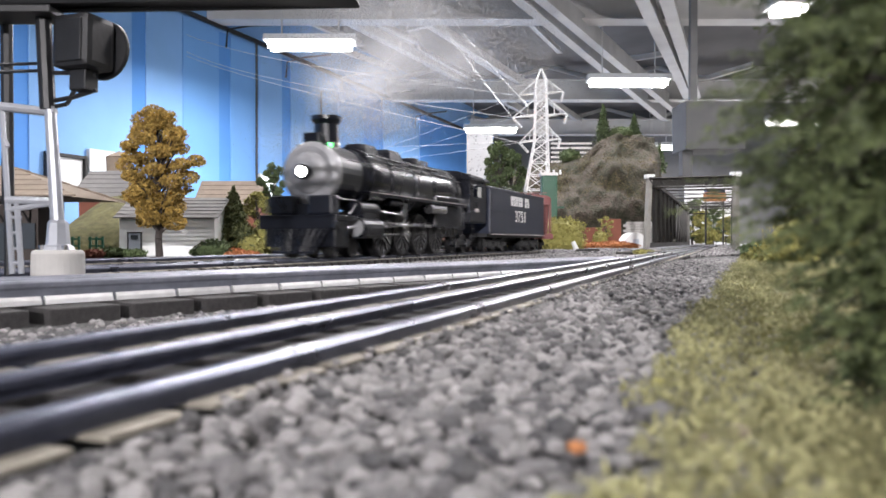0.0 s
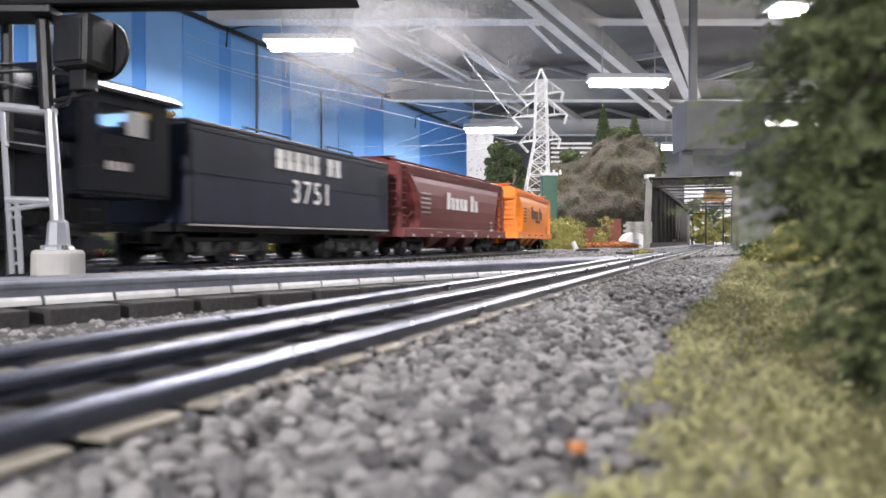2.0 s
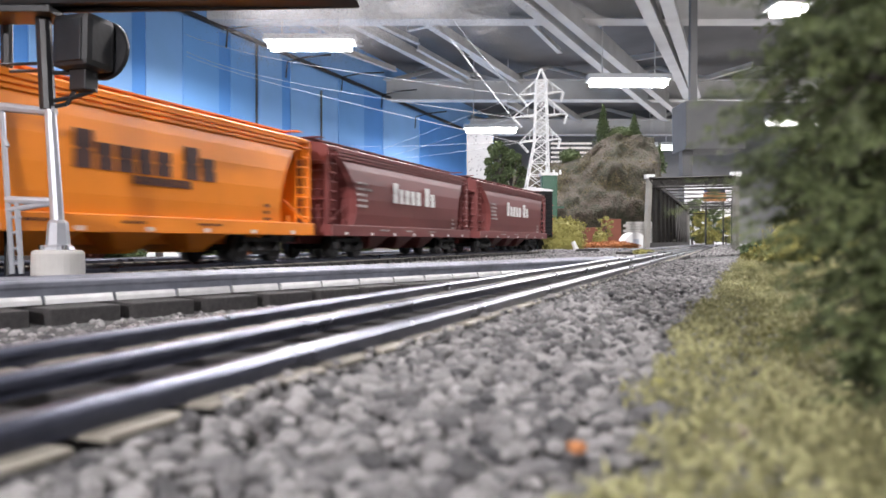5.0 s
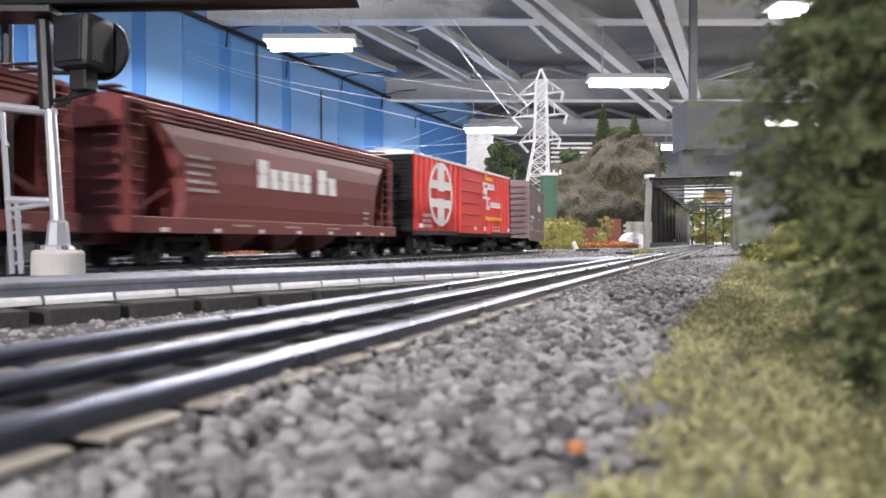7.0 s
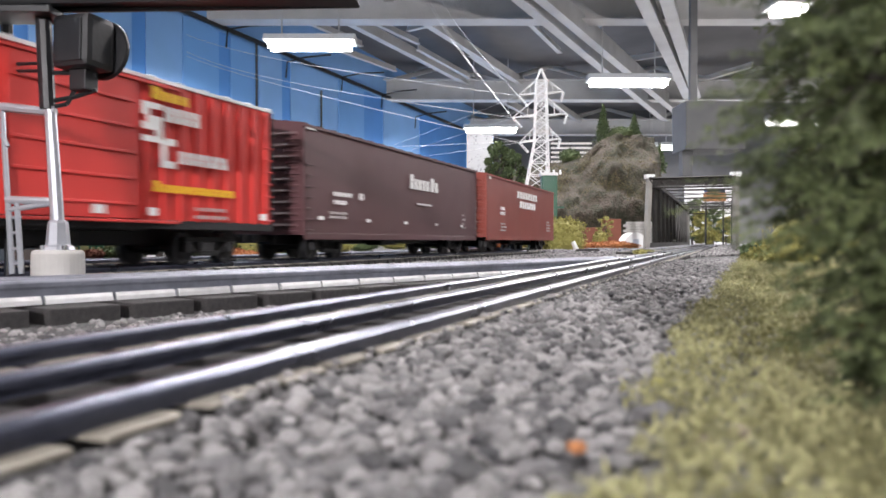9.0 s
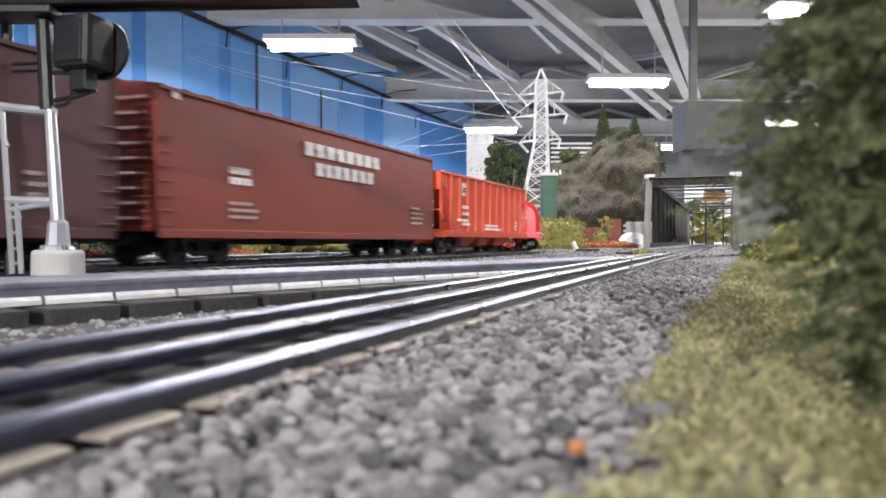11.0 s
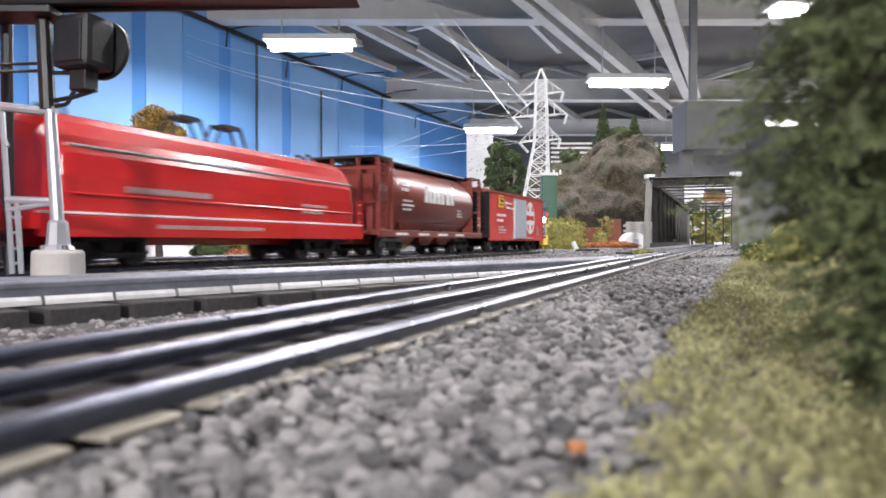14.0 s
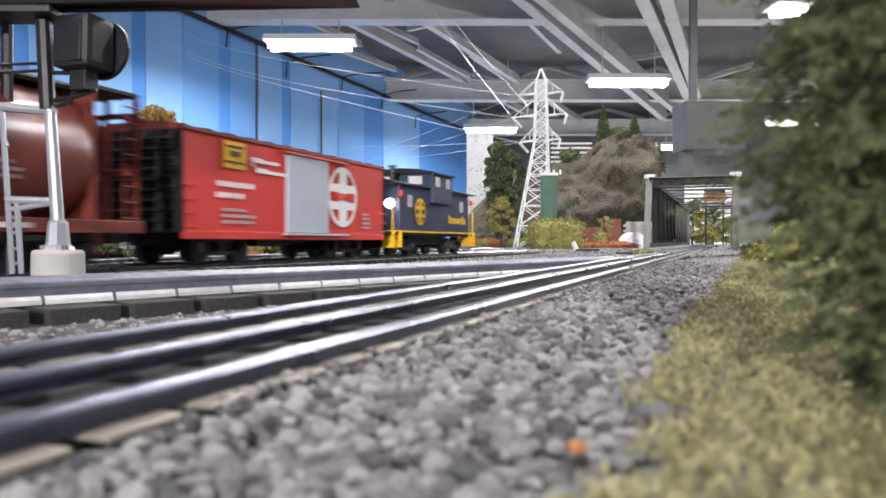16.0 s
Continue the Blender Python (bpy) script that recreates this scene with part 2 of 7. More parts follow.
# the same rows go on over and behind the layout
for x, y in ((-2.6, 3.2), (0.2, 3.0), (2.8, 3.4), (-2.4, 0.4), (0.3, 0.2), (2.6, 0.5), (-1.2, -2.4), (1.6, -2.4)):
    c = Vector((x, y, LIGHT_Z + 0.25))
    t = thing("tube_light", "white fluorescent batten light hanging under the roof", "ceiling light", "tube lights", "", Matrix.Translation(c))
    part("housing", boxes((-0.65, 0.65, -0.09, 0.09, 0.055, 0.12), bev=0.008), M["white"], t)
    for yy in (-0.07, 0.07):
        bm = bmesh.new()
        rod(bm, (-0.6, yy, 0.01), (0.6, yy, 0.01), 0.02, n=10)
        part("tube", bm, M["lamp"], t, "glowing white fluorescent tube")
    for sx in (-1, 1):
        part("hanger", rods([((sx * 0.45, 0, 0.12), (sx * 0.45, 0, ROOF - c.z))], 0.008), M["beam"], t)
    area("tube_light_lamp", (x, y, c.z - 0.03), 1.2, 0.2, (40.0 if x < -1 else 84.0) if y > 2 else 12.0)

# a work lamp turned to the layout from the hall behind
c = Vector((-0.67, -5.6, 1.16))
t = thing("work_lamp", "white batten work lamp turned towards the layout", "lamp", "", "", look(c, (-0.14, 0.3, 0.05)))
part("housing", boxes((-0.32, 0.32, -0.07, 0.07, 0.02, 0.07), bev=0.008), M["white"], t)
part("tube", rods([((-0.28, 0, 0.0), (0.28, 0, 0.0))], 0.018, 10), M["lamp"], t, "glowing white fluorescent tube")
lamp = area("work_lamp_light", c, 0.22, 0.1, 265.0)
lamp.matrix_world = look(c + Vector((0.003, 0.035, -0.006)), (-0.14, 0.3, 0.05))
ob = part("lamp_pole", rods([((c.x, c.y - 0.09, -1.1), (c.x, c.y - 0.09, c.z + 0.06))], 0.015), M["beam"], None)
tagged(ob, "grey steel lamp pole standing on the floor", "pole")

# ---- layout table ----
GROUND = -0.0065


def ground_z(s, d):
    """Height of the board: a shallow hollow lies between the near track and the main line."""
    def step(x, a, b):
        w = min(max((x - a) / (b - a), 0.0), 1.0)
        return w * w * (3 - 2 * w)
    return GROUND - 0.0075 * step(d, 0.09, 0.105) * (1 - step(d, 0.245, 0.268)) * (1 - step(s, 0.45, 0.75))


bm = bmesh.new()
g_s = [-5.7, -2.0, -0.4] + [-0.2 + 0.05 * k for k in range(24)] + [1.5, 3.0, 6.0, 9.0]
g_d = [-1.6, -0.4, 0.0, 0.08] + [0.09 + 0.0025 * k for k in range(7)] + [0.15, 0.2, 0.24] + [0.245 + 0.004 * k for k in range(7)] + [0.4, 1.0, 3.0, 5.2]
g_v = [[bm.verts.new((s_, d_, ground_z(s_, d_))) for d_ in g_d] for s_ in g_s]
g_w = [[bm.verts.new((s_, d_, GROUND - 0.05)) for d_ in (g_d[0], g_d[-1])] for s_ in (g_s[0], g_s[-1])]
for i in range(len(g_s) - 1):
    for j in range(len(g_d) - 1):
        bm.faces.new((g_v[i][j], g_v[i + 1][j], g_v[i + 1][j + 1], g_v[i][j + 1]))
bm.faces.new((g_w[0][0], g_w[0][1], g_w[1][1], g_w[1][0]))
tab = part("ground", bm, M["bed"], None)
tab.matrix_basis = ROOM
tagged(tab, "model railway baseboard strewn with grey ballast", "ground", kind="structure")
room_piece("baseboard", [(-5.7, 9.0, -1.62, -1.6, -0.35, GROUND + 0.002)], M["black"], "dark fascia board along the layout edge", "fascia")

# ---- tracks ----
DC, R0, TURN = 0.302, 0.6, radians(30)
V = 0.271
# the main line: straight, a slight set towards the near track, then the curve away to the left
BEND_S, BEND_H = (0.0, 0.7, 0.9, 1.055, 1.055 + R0 * (TURN + 0.03), 20.0), (0.0, 0.0, -0.03, -0.03, TURN, TURN)
STEP = 0.005
WAY = [sd(0, DC)]
for k in range(1, 2400):
    h_ = float(np.interp((k - 0.5) * STEP, BEND_S, BEND_H))
    WAY.append(WAY[-1] + (U * math.cos(h_) + N * math.sin(h_)) * STEP)


def train_path(s):
    """Point and forward direction (up the line) of the train's track at s."""
    if s <= 0:
        return sd(s, DC), U.copy()
    h_ = float(np.interp(s, BEND_S, BEND_H))
    k = min(int(s / STEP), len(WAY) - 2)
    return WAY[k].lerp(WAY[k + 1], s / STEP - k), U * math.cos(h_) + N * math.sin(h_)


RAIL = [(-0.0014, -0.0006), (-0.0011, -0.0002), (-0.0006, 0), (0.0006, 0), (0.0011, -0.0002), (0.0014, -0.0006), (0.0014, -0.0013), (0.0006, -0.0016), (0.0006, -0.0026),
        (-0.0006, -0.0026), (-0.0006, -0.0016), (-0.0014, -0.0013)]
TALL_RAIL = [(-0.0017, -0.0009), (-0.0013, -0.0003), (-0.0007, 0), (0.0007, 0), (0.0013, -0.0003), (0.0017, -0.0009), (0.0017, -0.0022), (0.0008, -0.003), (0.0008, -0.0082),
             (-0.0008, -0.0082), (-0.0008, -0.003), (-0.0017, -0.0022)]
PITCH = 0.0165


def resample(path, step):
    out, carry = [], 0.0
    for a, b in zip(path, path[1:]):
        l = (b - a).length
        k = carry
        while k < l:
            out.append((a + (b - a) * (k / l), (b - a).normalized()))
            k += step
        carry = k - l
    return out


def track(label, path, lo=-0.3, hi=1.4, dz=0.0, pitch=PITCH, tie_pitch=0.0125, tie_half=0.0036, tie_long=0.0222, tall=False):
    t = thing("railway_track", label, "railway track", "three-rail tracks", "structure")
    path = [p + Vector((0, 0, dz)) for p in path]
    for off in (pitch, 0, -pitch):
        bm = bmesh.new()
        sweep(bm, path, [(a + off, b) for a, b in (TALL_RAIL if tall else RAIL)])
        bm.normal_update()
        for f in bm.faces:
            f.material_index = 1 if f.normal.z > 0.6 else 0
        part("rail", bm, [M["rail_tall"], M["rail_tall"]] if tall else [M["rail"], M["railtop"]], t)
    low, top = (GROUND - 0.0085, -0.0084) if tall else (GROUND - 0.001, -0.0032)
    tie = boxes((-tie_half, tie_half, -tie_long, tie_long, low, top), bev=0.0006)
    tme = mesh_of("tie", tie, M["tie"])
    fl = bmesh.new()
    for off in (pitch, -pitch):
        if tall:
            for k in (-1, 1):
                loft(fl, [[Vector((x, off + k * a, b)) for a, b in ((0.0008, -0.0053), (0.0016, -0.0054), (0.0024, -0.0066), (0.0027, -0.0081), (0.0008, -0.0082))] for x in (-0.0117, 0.0117)])
        else:
            box(fl, -0.0046, 0.0046, off - 0.0034, off + 0.0034, -0.0031, -0.0025, bev=0.0002)
    bmesh.ops.recalc_face_normals(fl, faces=fl.faces)
    fme = mesh_of("rail_base", fl, M["tin"] if tall else M["flange"])
    rest, n = bmesh.new(), 0
    rows = [(p, d, "tie", tme) for p, d in resample(path, tie_pitch)] + [(p, d, "rail_base", fme) for p, d in resample(path, 0.025 if tall else 0.0125)]
    rows.sort(key=lambda r: abs(r[0].dot(U) - max(lo, 0.05)))
    for p, d, nm, me in rows:
        m = Matrix.Translation(p) @ Matrix.Rotation(math.atan2(d.y, d.x) + random.uniform(-0.015, 0.015), 4, "Z")
        sv = p.dot(U)
        if lo < sv < hi and n < 300:
            ob = new(nm, me)
            ob.parent, ob.matrix_basis = t, m
            n += 1
        else:
            k = len(rest.verts)
            rest.from_mesh(me)
            rest.verts.ensure_lookup_table()
            for v in rest.verts[k:]:
                v.co = m @ v.co
    if len(rest.verts):
        ob = part("sleeper_row", rest, M["tie"], t)
        ob["kind"] = "stuff"
    else:
        rest.free()
    return t


random.seed(5)
track("three-rail track with dark ties in grey ballast", [sd(k, 0.0646) for k in (-1.2, 0, 0.6, 1.2, 2, 3, 4.2)])
track("three-rail main line under the running train", [train_path(k * 0.05)[0] for k in range(-110, 110)], 0.0, 1.6)
a, b = Vector((-0.142, 0.2435, 0)), Vector((0.0414, 0.48, 0))
t2 = (b - a).normalized()
n2 = Vector((-t2.y, t2.x, 0)) * PITCH
a_t2 = a + n2
track("three-rail crossover track joining the two main lines", [a + n2 - t2 * 0.3, a + n2, b + n2, b + n2 + t2 * 0.22], -0.3, 1.0, -0.0003, PITCH, 0.029, 0.0118, 0.034, True)
track("three-rail track behind the main line", [sd(k, 0.43) for k in (-1.5, 0, 1, 2.2)], 0.0, 1.6)
track("three-rail track leading into the truss bridge", [sd(k, 0.135) for k in (1.15, 2, 3, 4.2)], 1.1, 2.4)


# ---- train ----
def coupled(name, label, category, q0, q1):
    """A vehicle between q0 and q1 along the train; its local x points forward, y to the camera's side."""
    ob = thing(name, label, category, "freight train")
    return ob, (q0 + q1) / 2, (q1 - q0)


TRAIN = []
# ---- train: materials ----
def paint(name, color, rough=0.42, var=0.1):
    return mat(name, color, rough, 0, var, 40, 0.06, 900, big=14)


M["maroon"] = paint("maroon_paint", (0.17, 0.045, 0.042))
M["orange"] = paint("orange_paint", (0.85, 0.25, 0.015))
# red slightly lifted and desaturated: lens haze is mixed into the colour
M["red"] = paint("red_paint", (0.62, 0.045, 0.038))
M["brown"] = paint("brown_paint", (0.095, 0.042, 0.045))
M["rust"] = paint("red_brown_paint", (0.23, 0.048, 0.034))
M["vermil"] = paint("vermilion_paint", (0.64, 0.095, 0.045))
M["blue"] = paint("navy_paint", (0.028, 0.04, 0.085))
M["yellow"] = paint("yellow_paint", (0.85, 0.5, 0.02))
M["doorgrey"] = paint("door_grey_paint", (0.42, 0.46, 0.52))
M["decal"] = paint("white_decal", (0.8, 0.79, 0.78), 0.5, 0.05)
M["decal_dim"] = paint("grey_decal", (0.42, 0.38, 0.37), 0.6)
M["darkdecal"] = paint("dark_decal", (0.06, 0.02, 0.015), 0.6)
M["loco"] = mat("locomotive_black", (0.005, 0.006, 0.01), 0.28, 0.0, 0.4, 120, 0.12)
M["smokebox"] = mat("graphite_silver", (0.27, 0.27, 0.28), 0.42, 0.3, 0.2, 150, 0.2)
M["steel"] = mat("bright_steel", (0.55, 0.55, 0.56), 0.25, 1.0, 0.2, 200, 0.1)
M["wheel"] = mat("wheel_metal", (0.05, 0.05, 0.052), 0.4, 0.8, 0.4, 200, 0.15)
M["truck"] = mat("truck_black", (0.01, 0.01, 0.011), 0.55, 0.0, 0.4, 200, 0.2)
M["headlight"] = mat("headlight_glow", (1, 1, 1), 0.3, 0, 0, 5, 0, emit=(1, 0.97, 0.9), strength=16)
M["greenlight"] = mat("green_lamp_glow", (0.1, 0.8, 0.2), 0.3, 0, 0, 5, 0, emit=(0.15, 1.0, 0.25), strength=3)
M["glass"] = mat("dark_glass", (0.05, 0.06, 0.07), 0.08, 0, 0.1, 50, 0)
M["end_black"] = mat("dull_black_end", (0.014, 0.014, 0.015), 0.8, 0, 0.3, 100, 0.2, spec=0.2)
M["winlit"] = mat("pale_window", (0.6, 0.6, 0.58), 0.25, 0, 0.1, 50, 0)

WHEELS = []            # wheelsets and drivers: object, local place, radius
MESHES = {}
WR = 0.0088


def shared(name, build, material, parent, m=None, label="", smooth=False):
    if name not in MESHES:
        MESHES[name] = mesh_of(name, build(), material, smooth)
    ob = new(name, MESHES[name])
    ob.parent = parent
    if m is not None:
        ob.matrix_basis = m
    if label:
        ob["label"] = label
    return ob


def wheel_bm(r, w=0.0028, gauge=0.0163):
    bm = bmesh.new()
    rod(bm, (0, -gauge, 0), (0, gauge, 0), r * 0.2, n=8)
    for sgn in (-1, 1):
        prof = [(r * 0.2, -w), (r * 0.72, -w * 0.7), (r * 0.8, -w), (r, -w), (r, w * 0.5), (r * 1.1, w * 0.6), (r * 1.1, w), (r * 0.3, w)]
        rings = [[Vector((a * math.sin(2 * math.pi * i / 20), sgn * (gauge + 0.001) - sgn * h, a * math.cos(2 * math.pi * i / 20)))
                  for i in range(20)] for a, h in prof]
        loft(bm, rings)
    bmesh.ops.recalc_face_normals(bm, faces=bm.faces)
    return bm


def side_frame_bm():
    bm = boxes((-0.021, 0.021, -0.0014, 0.0014, 0.0125, 0.0152), (-0.0085, 0.0085, -0.0014, 0.0014, 0.0045, 0.0072),
               (-0.0068, -0.0045, -0.0013, 0.0013, 0.006, 0.0135), (0.0045, 0.0068, -0.0013, 0.0013, 0.006, 0.0135), bev=0.0004)
    for s_ in (-1, 1):
        rod(bm, (s_ * 0.0075, 0, 0.0055), (s_ * 0.0165, 0, 0.0125), 0.0013, n=6)
        box(bm, s_ * 0.0185 - 0.0028, s_ * 0.0185 + 0.0028, -0.0016, 0.003, 0.0066, 0.0124, 0.0004)
    for x in (-0.0024, 0, 0.0024):
        rod(bm, (x, 0.0006, 0.0072), (x, 0.0006, 0.0122), 0.0011, n=6)
    return bm


def truck(car, x, color="truck"):
    t = shared("truck_bolster_" + color, lambda: boxes((-0.004, 0.004, -0.019, 0.019, 0.0085, 0.0155), (-0.02, 0.02, -0.003, 0.003, 0.0085, 0.011), bev=0.0006),
               M[color], car, pose(x, 0, 0))
    t.name = "truck"
    for sy in (-1, 1):
        f = shared("side_frame_" + color, side_frame_bm, M[color], t, pose(0, sy * 0.0215, 0, 0, 0, 0 if sy > 0 else 180))
        f.name = "side_frame"
    for sx in (-1, 1):
        w = shared("wheelset", lambda: wheel_bm(WR), M["wheel"], t, pose(sx * 0.0185, 0, WR))
        WHEELS.append((w, Vector((sx * 0.0185, 0, WR)), WR))
    return t


def coupler(car, x):
    sgn = 1 if x > 0 else -1

    def bm_():
        bm = boxes((-0.004, 0.009, -0.002, 0.002, 0.0125, 0.0165), (0.009, 0.0155, -0.004, 0.0015, 0.0115, 0.0175), bev=0.0006)
        return bm
    shared("coupler", bm_, M["truck"], car, pose(x, 0, 0, 0, 0, 0 if sgn > 0 else 180))


def ladder(car, x0, x1, y, z0, z1, n, material, r=0.0005):
    bm = bmesh.new()
    for x in (x0, x1):
        rod(bm, (x, y, z0), (x, y, z1), r, n=5)
    for k in range(n):
        z = z0 + (z1 - z0) * (k + 0.5) / n
        rod(bm, (x0, y, z), (x1, y, z), r, n=5)
    part("ladder", bm, material, car)


def end_rungs(car, x, y0, y1, z0, z1, n, material):
    bm = bmesh.new()
    for k in range(n):
        z = z0 + (z1 - z0) * (k + 0.5) / n
        rod(bm, (x, y0, z), (x, y1, z), 0.0006, n=5)
        box(bm, x - 0.0008, x + 0.0008, y0, y0 + 0.001, z - 0.001, z + 0.001)
    part("ladder", bm, material, car)


def plate_at(x, z, y, slope=0.0):
    """Frame of the near side: first axis runs to the reader's right (backward along the car), second up."""
    return Matrix(((-1, 0, 0, x), (0, -math.sin(slope), math.cos(slope), y), (0, math.cos(slope), math.sin(slope), z), (0, 0, 0, 1)))


def bars(car, x, z, y, rows, material, slope=0.0, name="marking"):
    """Plain marks (left, bottom, width, height) on the near side, from x, z."""
    m = plate_at(x, z, y, slope)
    if name == "reflector" and len(rows) > 1:
        return [bars(car, x, z, y, [r], material, slope, name) for r in rows]
    bm = bmesh.new()
    for a, b, w, h in rows:
        box(bm, a, a + w, b, b + h, 0, 0.0003, m=m)
    bmesh.ops.recalc_face_normals(bm, faces=bm.faces)
    return part(name, bm, material, car)


def word(car, x, z, y, letters, pitch, height, material, slope=0.0, tall=(0,), name="marking"):
    """A word's plain shape: a pair of stacked bars for each of its blocks, no lettering."""
    rows, k = [], 0
    for k in range(letters):
        h = height if k in tall else height * 0.72
        a = k * pitch
        inset = pitch * (0.06 if k % 2 else 0.0)
        rows += [(a + inset, 0, pitch * 0.8 - inset, h * 0.46), (a, h * 0.54, pitch * 0.8 - inset, h * 0.46), (a + pitch * 0.12, h * 0.4, pitch * 0.56, h * 0.2)]
    return bars(car, x, z, y, rows, material, slope, name)


def small_print(car, x, z, y, lines, width, material, slope=0.0, step=0.0042, h=0.0019):
    rows = []
    for k in range(lines):
        w = width * random.uniform(0.6, 1.0)
        a = 0.0
        while a < w:
            b = random.uniform(0.0013, 0.0028)
            rows.append((a, -k * step, min(b, w - a + 0.0005), h))
            a += b + 0.0014
    return bars(car, x, z, y, rows, material, slope)


def emblem(car, x, z, y, r, white, back=None, slope=0.0):
    """A ring with a broad cross in it."""
    m = plate_at(x, z, y, slope)
    n = 48
    if back:
        bm = bmesh.new()
        loft(bm, [[m @ Vector((r * math.cos(2 * math.pi * i / n), r * math.sin(2 * math.pi * i / n), h)) for i in range(n)] for h in (0, 0.00025)])
        bmesh.ops.recalc_face_normals(bm, faces=bm.faces)
        part("emblem_ground", bm, back, car)
    bm = bmesh.new()
    rings = []
    for a, h in ((r, 0.0001), (r, 0.0005), (r * 0.88, 0.0005), (r * 0.88, 0.0001)):
        rings.append([m @ Vector((a * math.cos(2 * math.pi * i / n), a * math.sin(2 * math.pi * i / n), h)) for i in range(n)])
    loft(bm, rings, caps=False)
    box(bm, -r * 0.27, r * 0.27, -r * 0.9, r * 0.9, 0.0001, 0.0005, m=m)
    box(bm, -r * 0.9, -r * 0.27, r * 0.16, r * 0.42, 0.0001, 0.0005, m=m)
    box(bm, r * 0.27, r * 0.9, r * 0.16, r * 0.42, 0.0001, 0.0005, m=m)
    box(bm, -r * 0.9, -r * 0.27, -r * 0.42, -r * 0.16, 0.0001, 0.0005, m=m)
    box(bm, r * 0.27, r * 0.9, -r * 0.42, -r * 0.16, 0.0001, 0.0005, m=m)
    bmesh.ops.recalc_face_normals(bm, faces=bm.faces)
    part("emblem", bm, white, car, "ring and cross emblem")


def lettering(car, body, x, z, y, size, material):
    cu = bpy.data.curves.new("lettering", "FONT")
    cu.body, cu.size, cu.extrude, cu.align_x = body, size, 0.0002, "CENTER"
    cu.space_character = 1.25
    tmp = bpy.data.objects.new("lettering", cu)
    me = bpy.data.meshes.new_from_object(tmp)
    bpy.data.objects.remove(tmp)
    me.materials.clear()
    me.materials.append(material)
    ob = new("lettering", me)
    ob.parent, ob.matrix_basis = car, plate_at(x, z, y)


def rounded_ring(lx, wy, z, c):
    return [Vector(p) for p in ((lx - c, wy, z), (-lx + c, wy, z), (-lx, wy - c, z), (-lx, -wy + c, z), (-lx + c, -wy, z), (lx - c, -wy, z),
                                (lx, -wy + c, z), (lx, wy - c, z))]


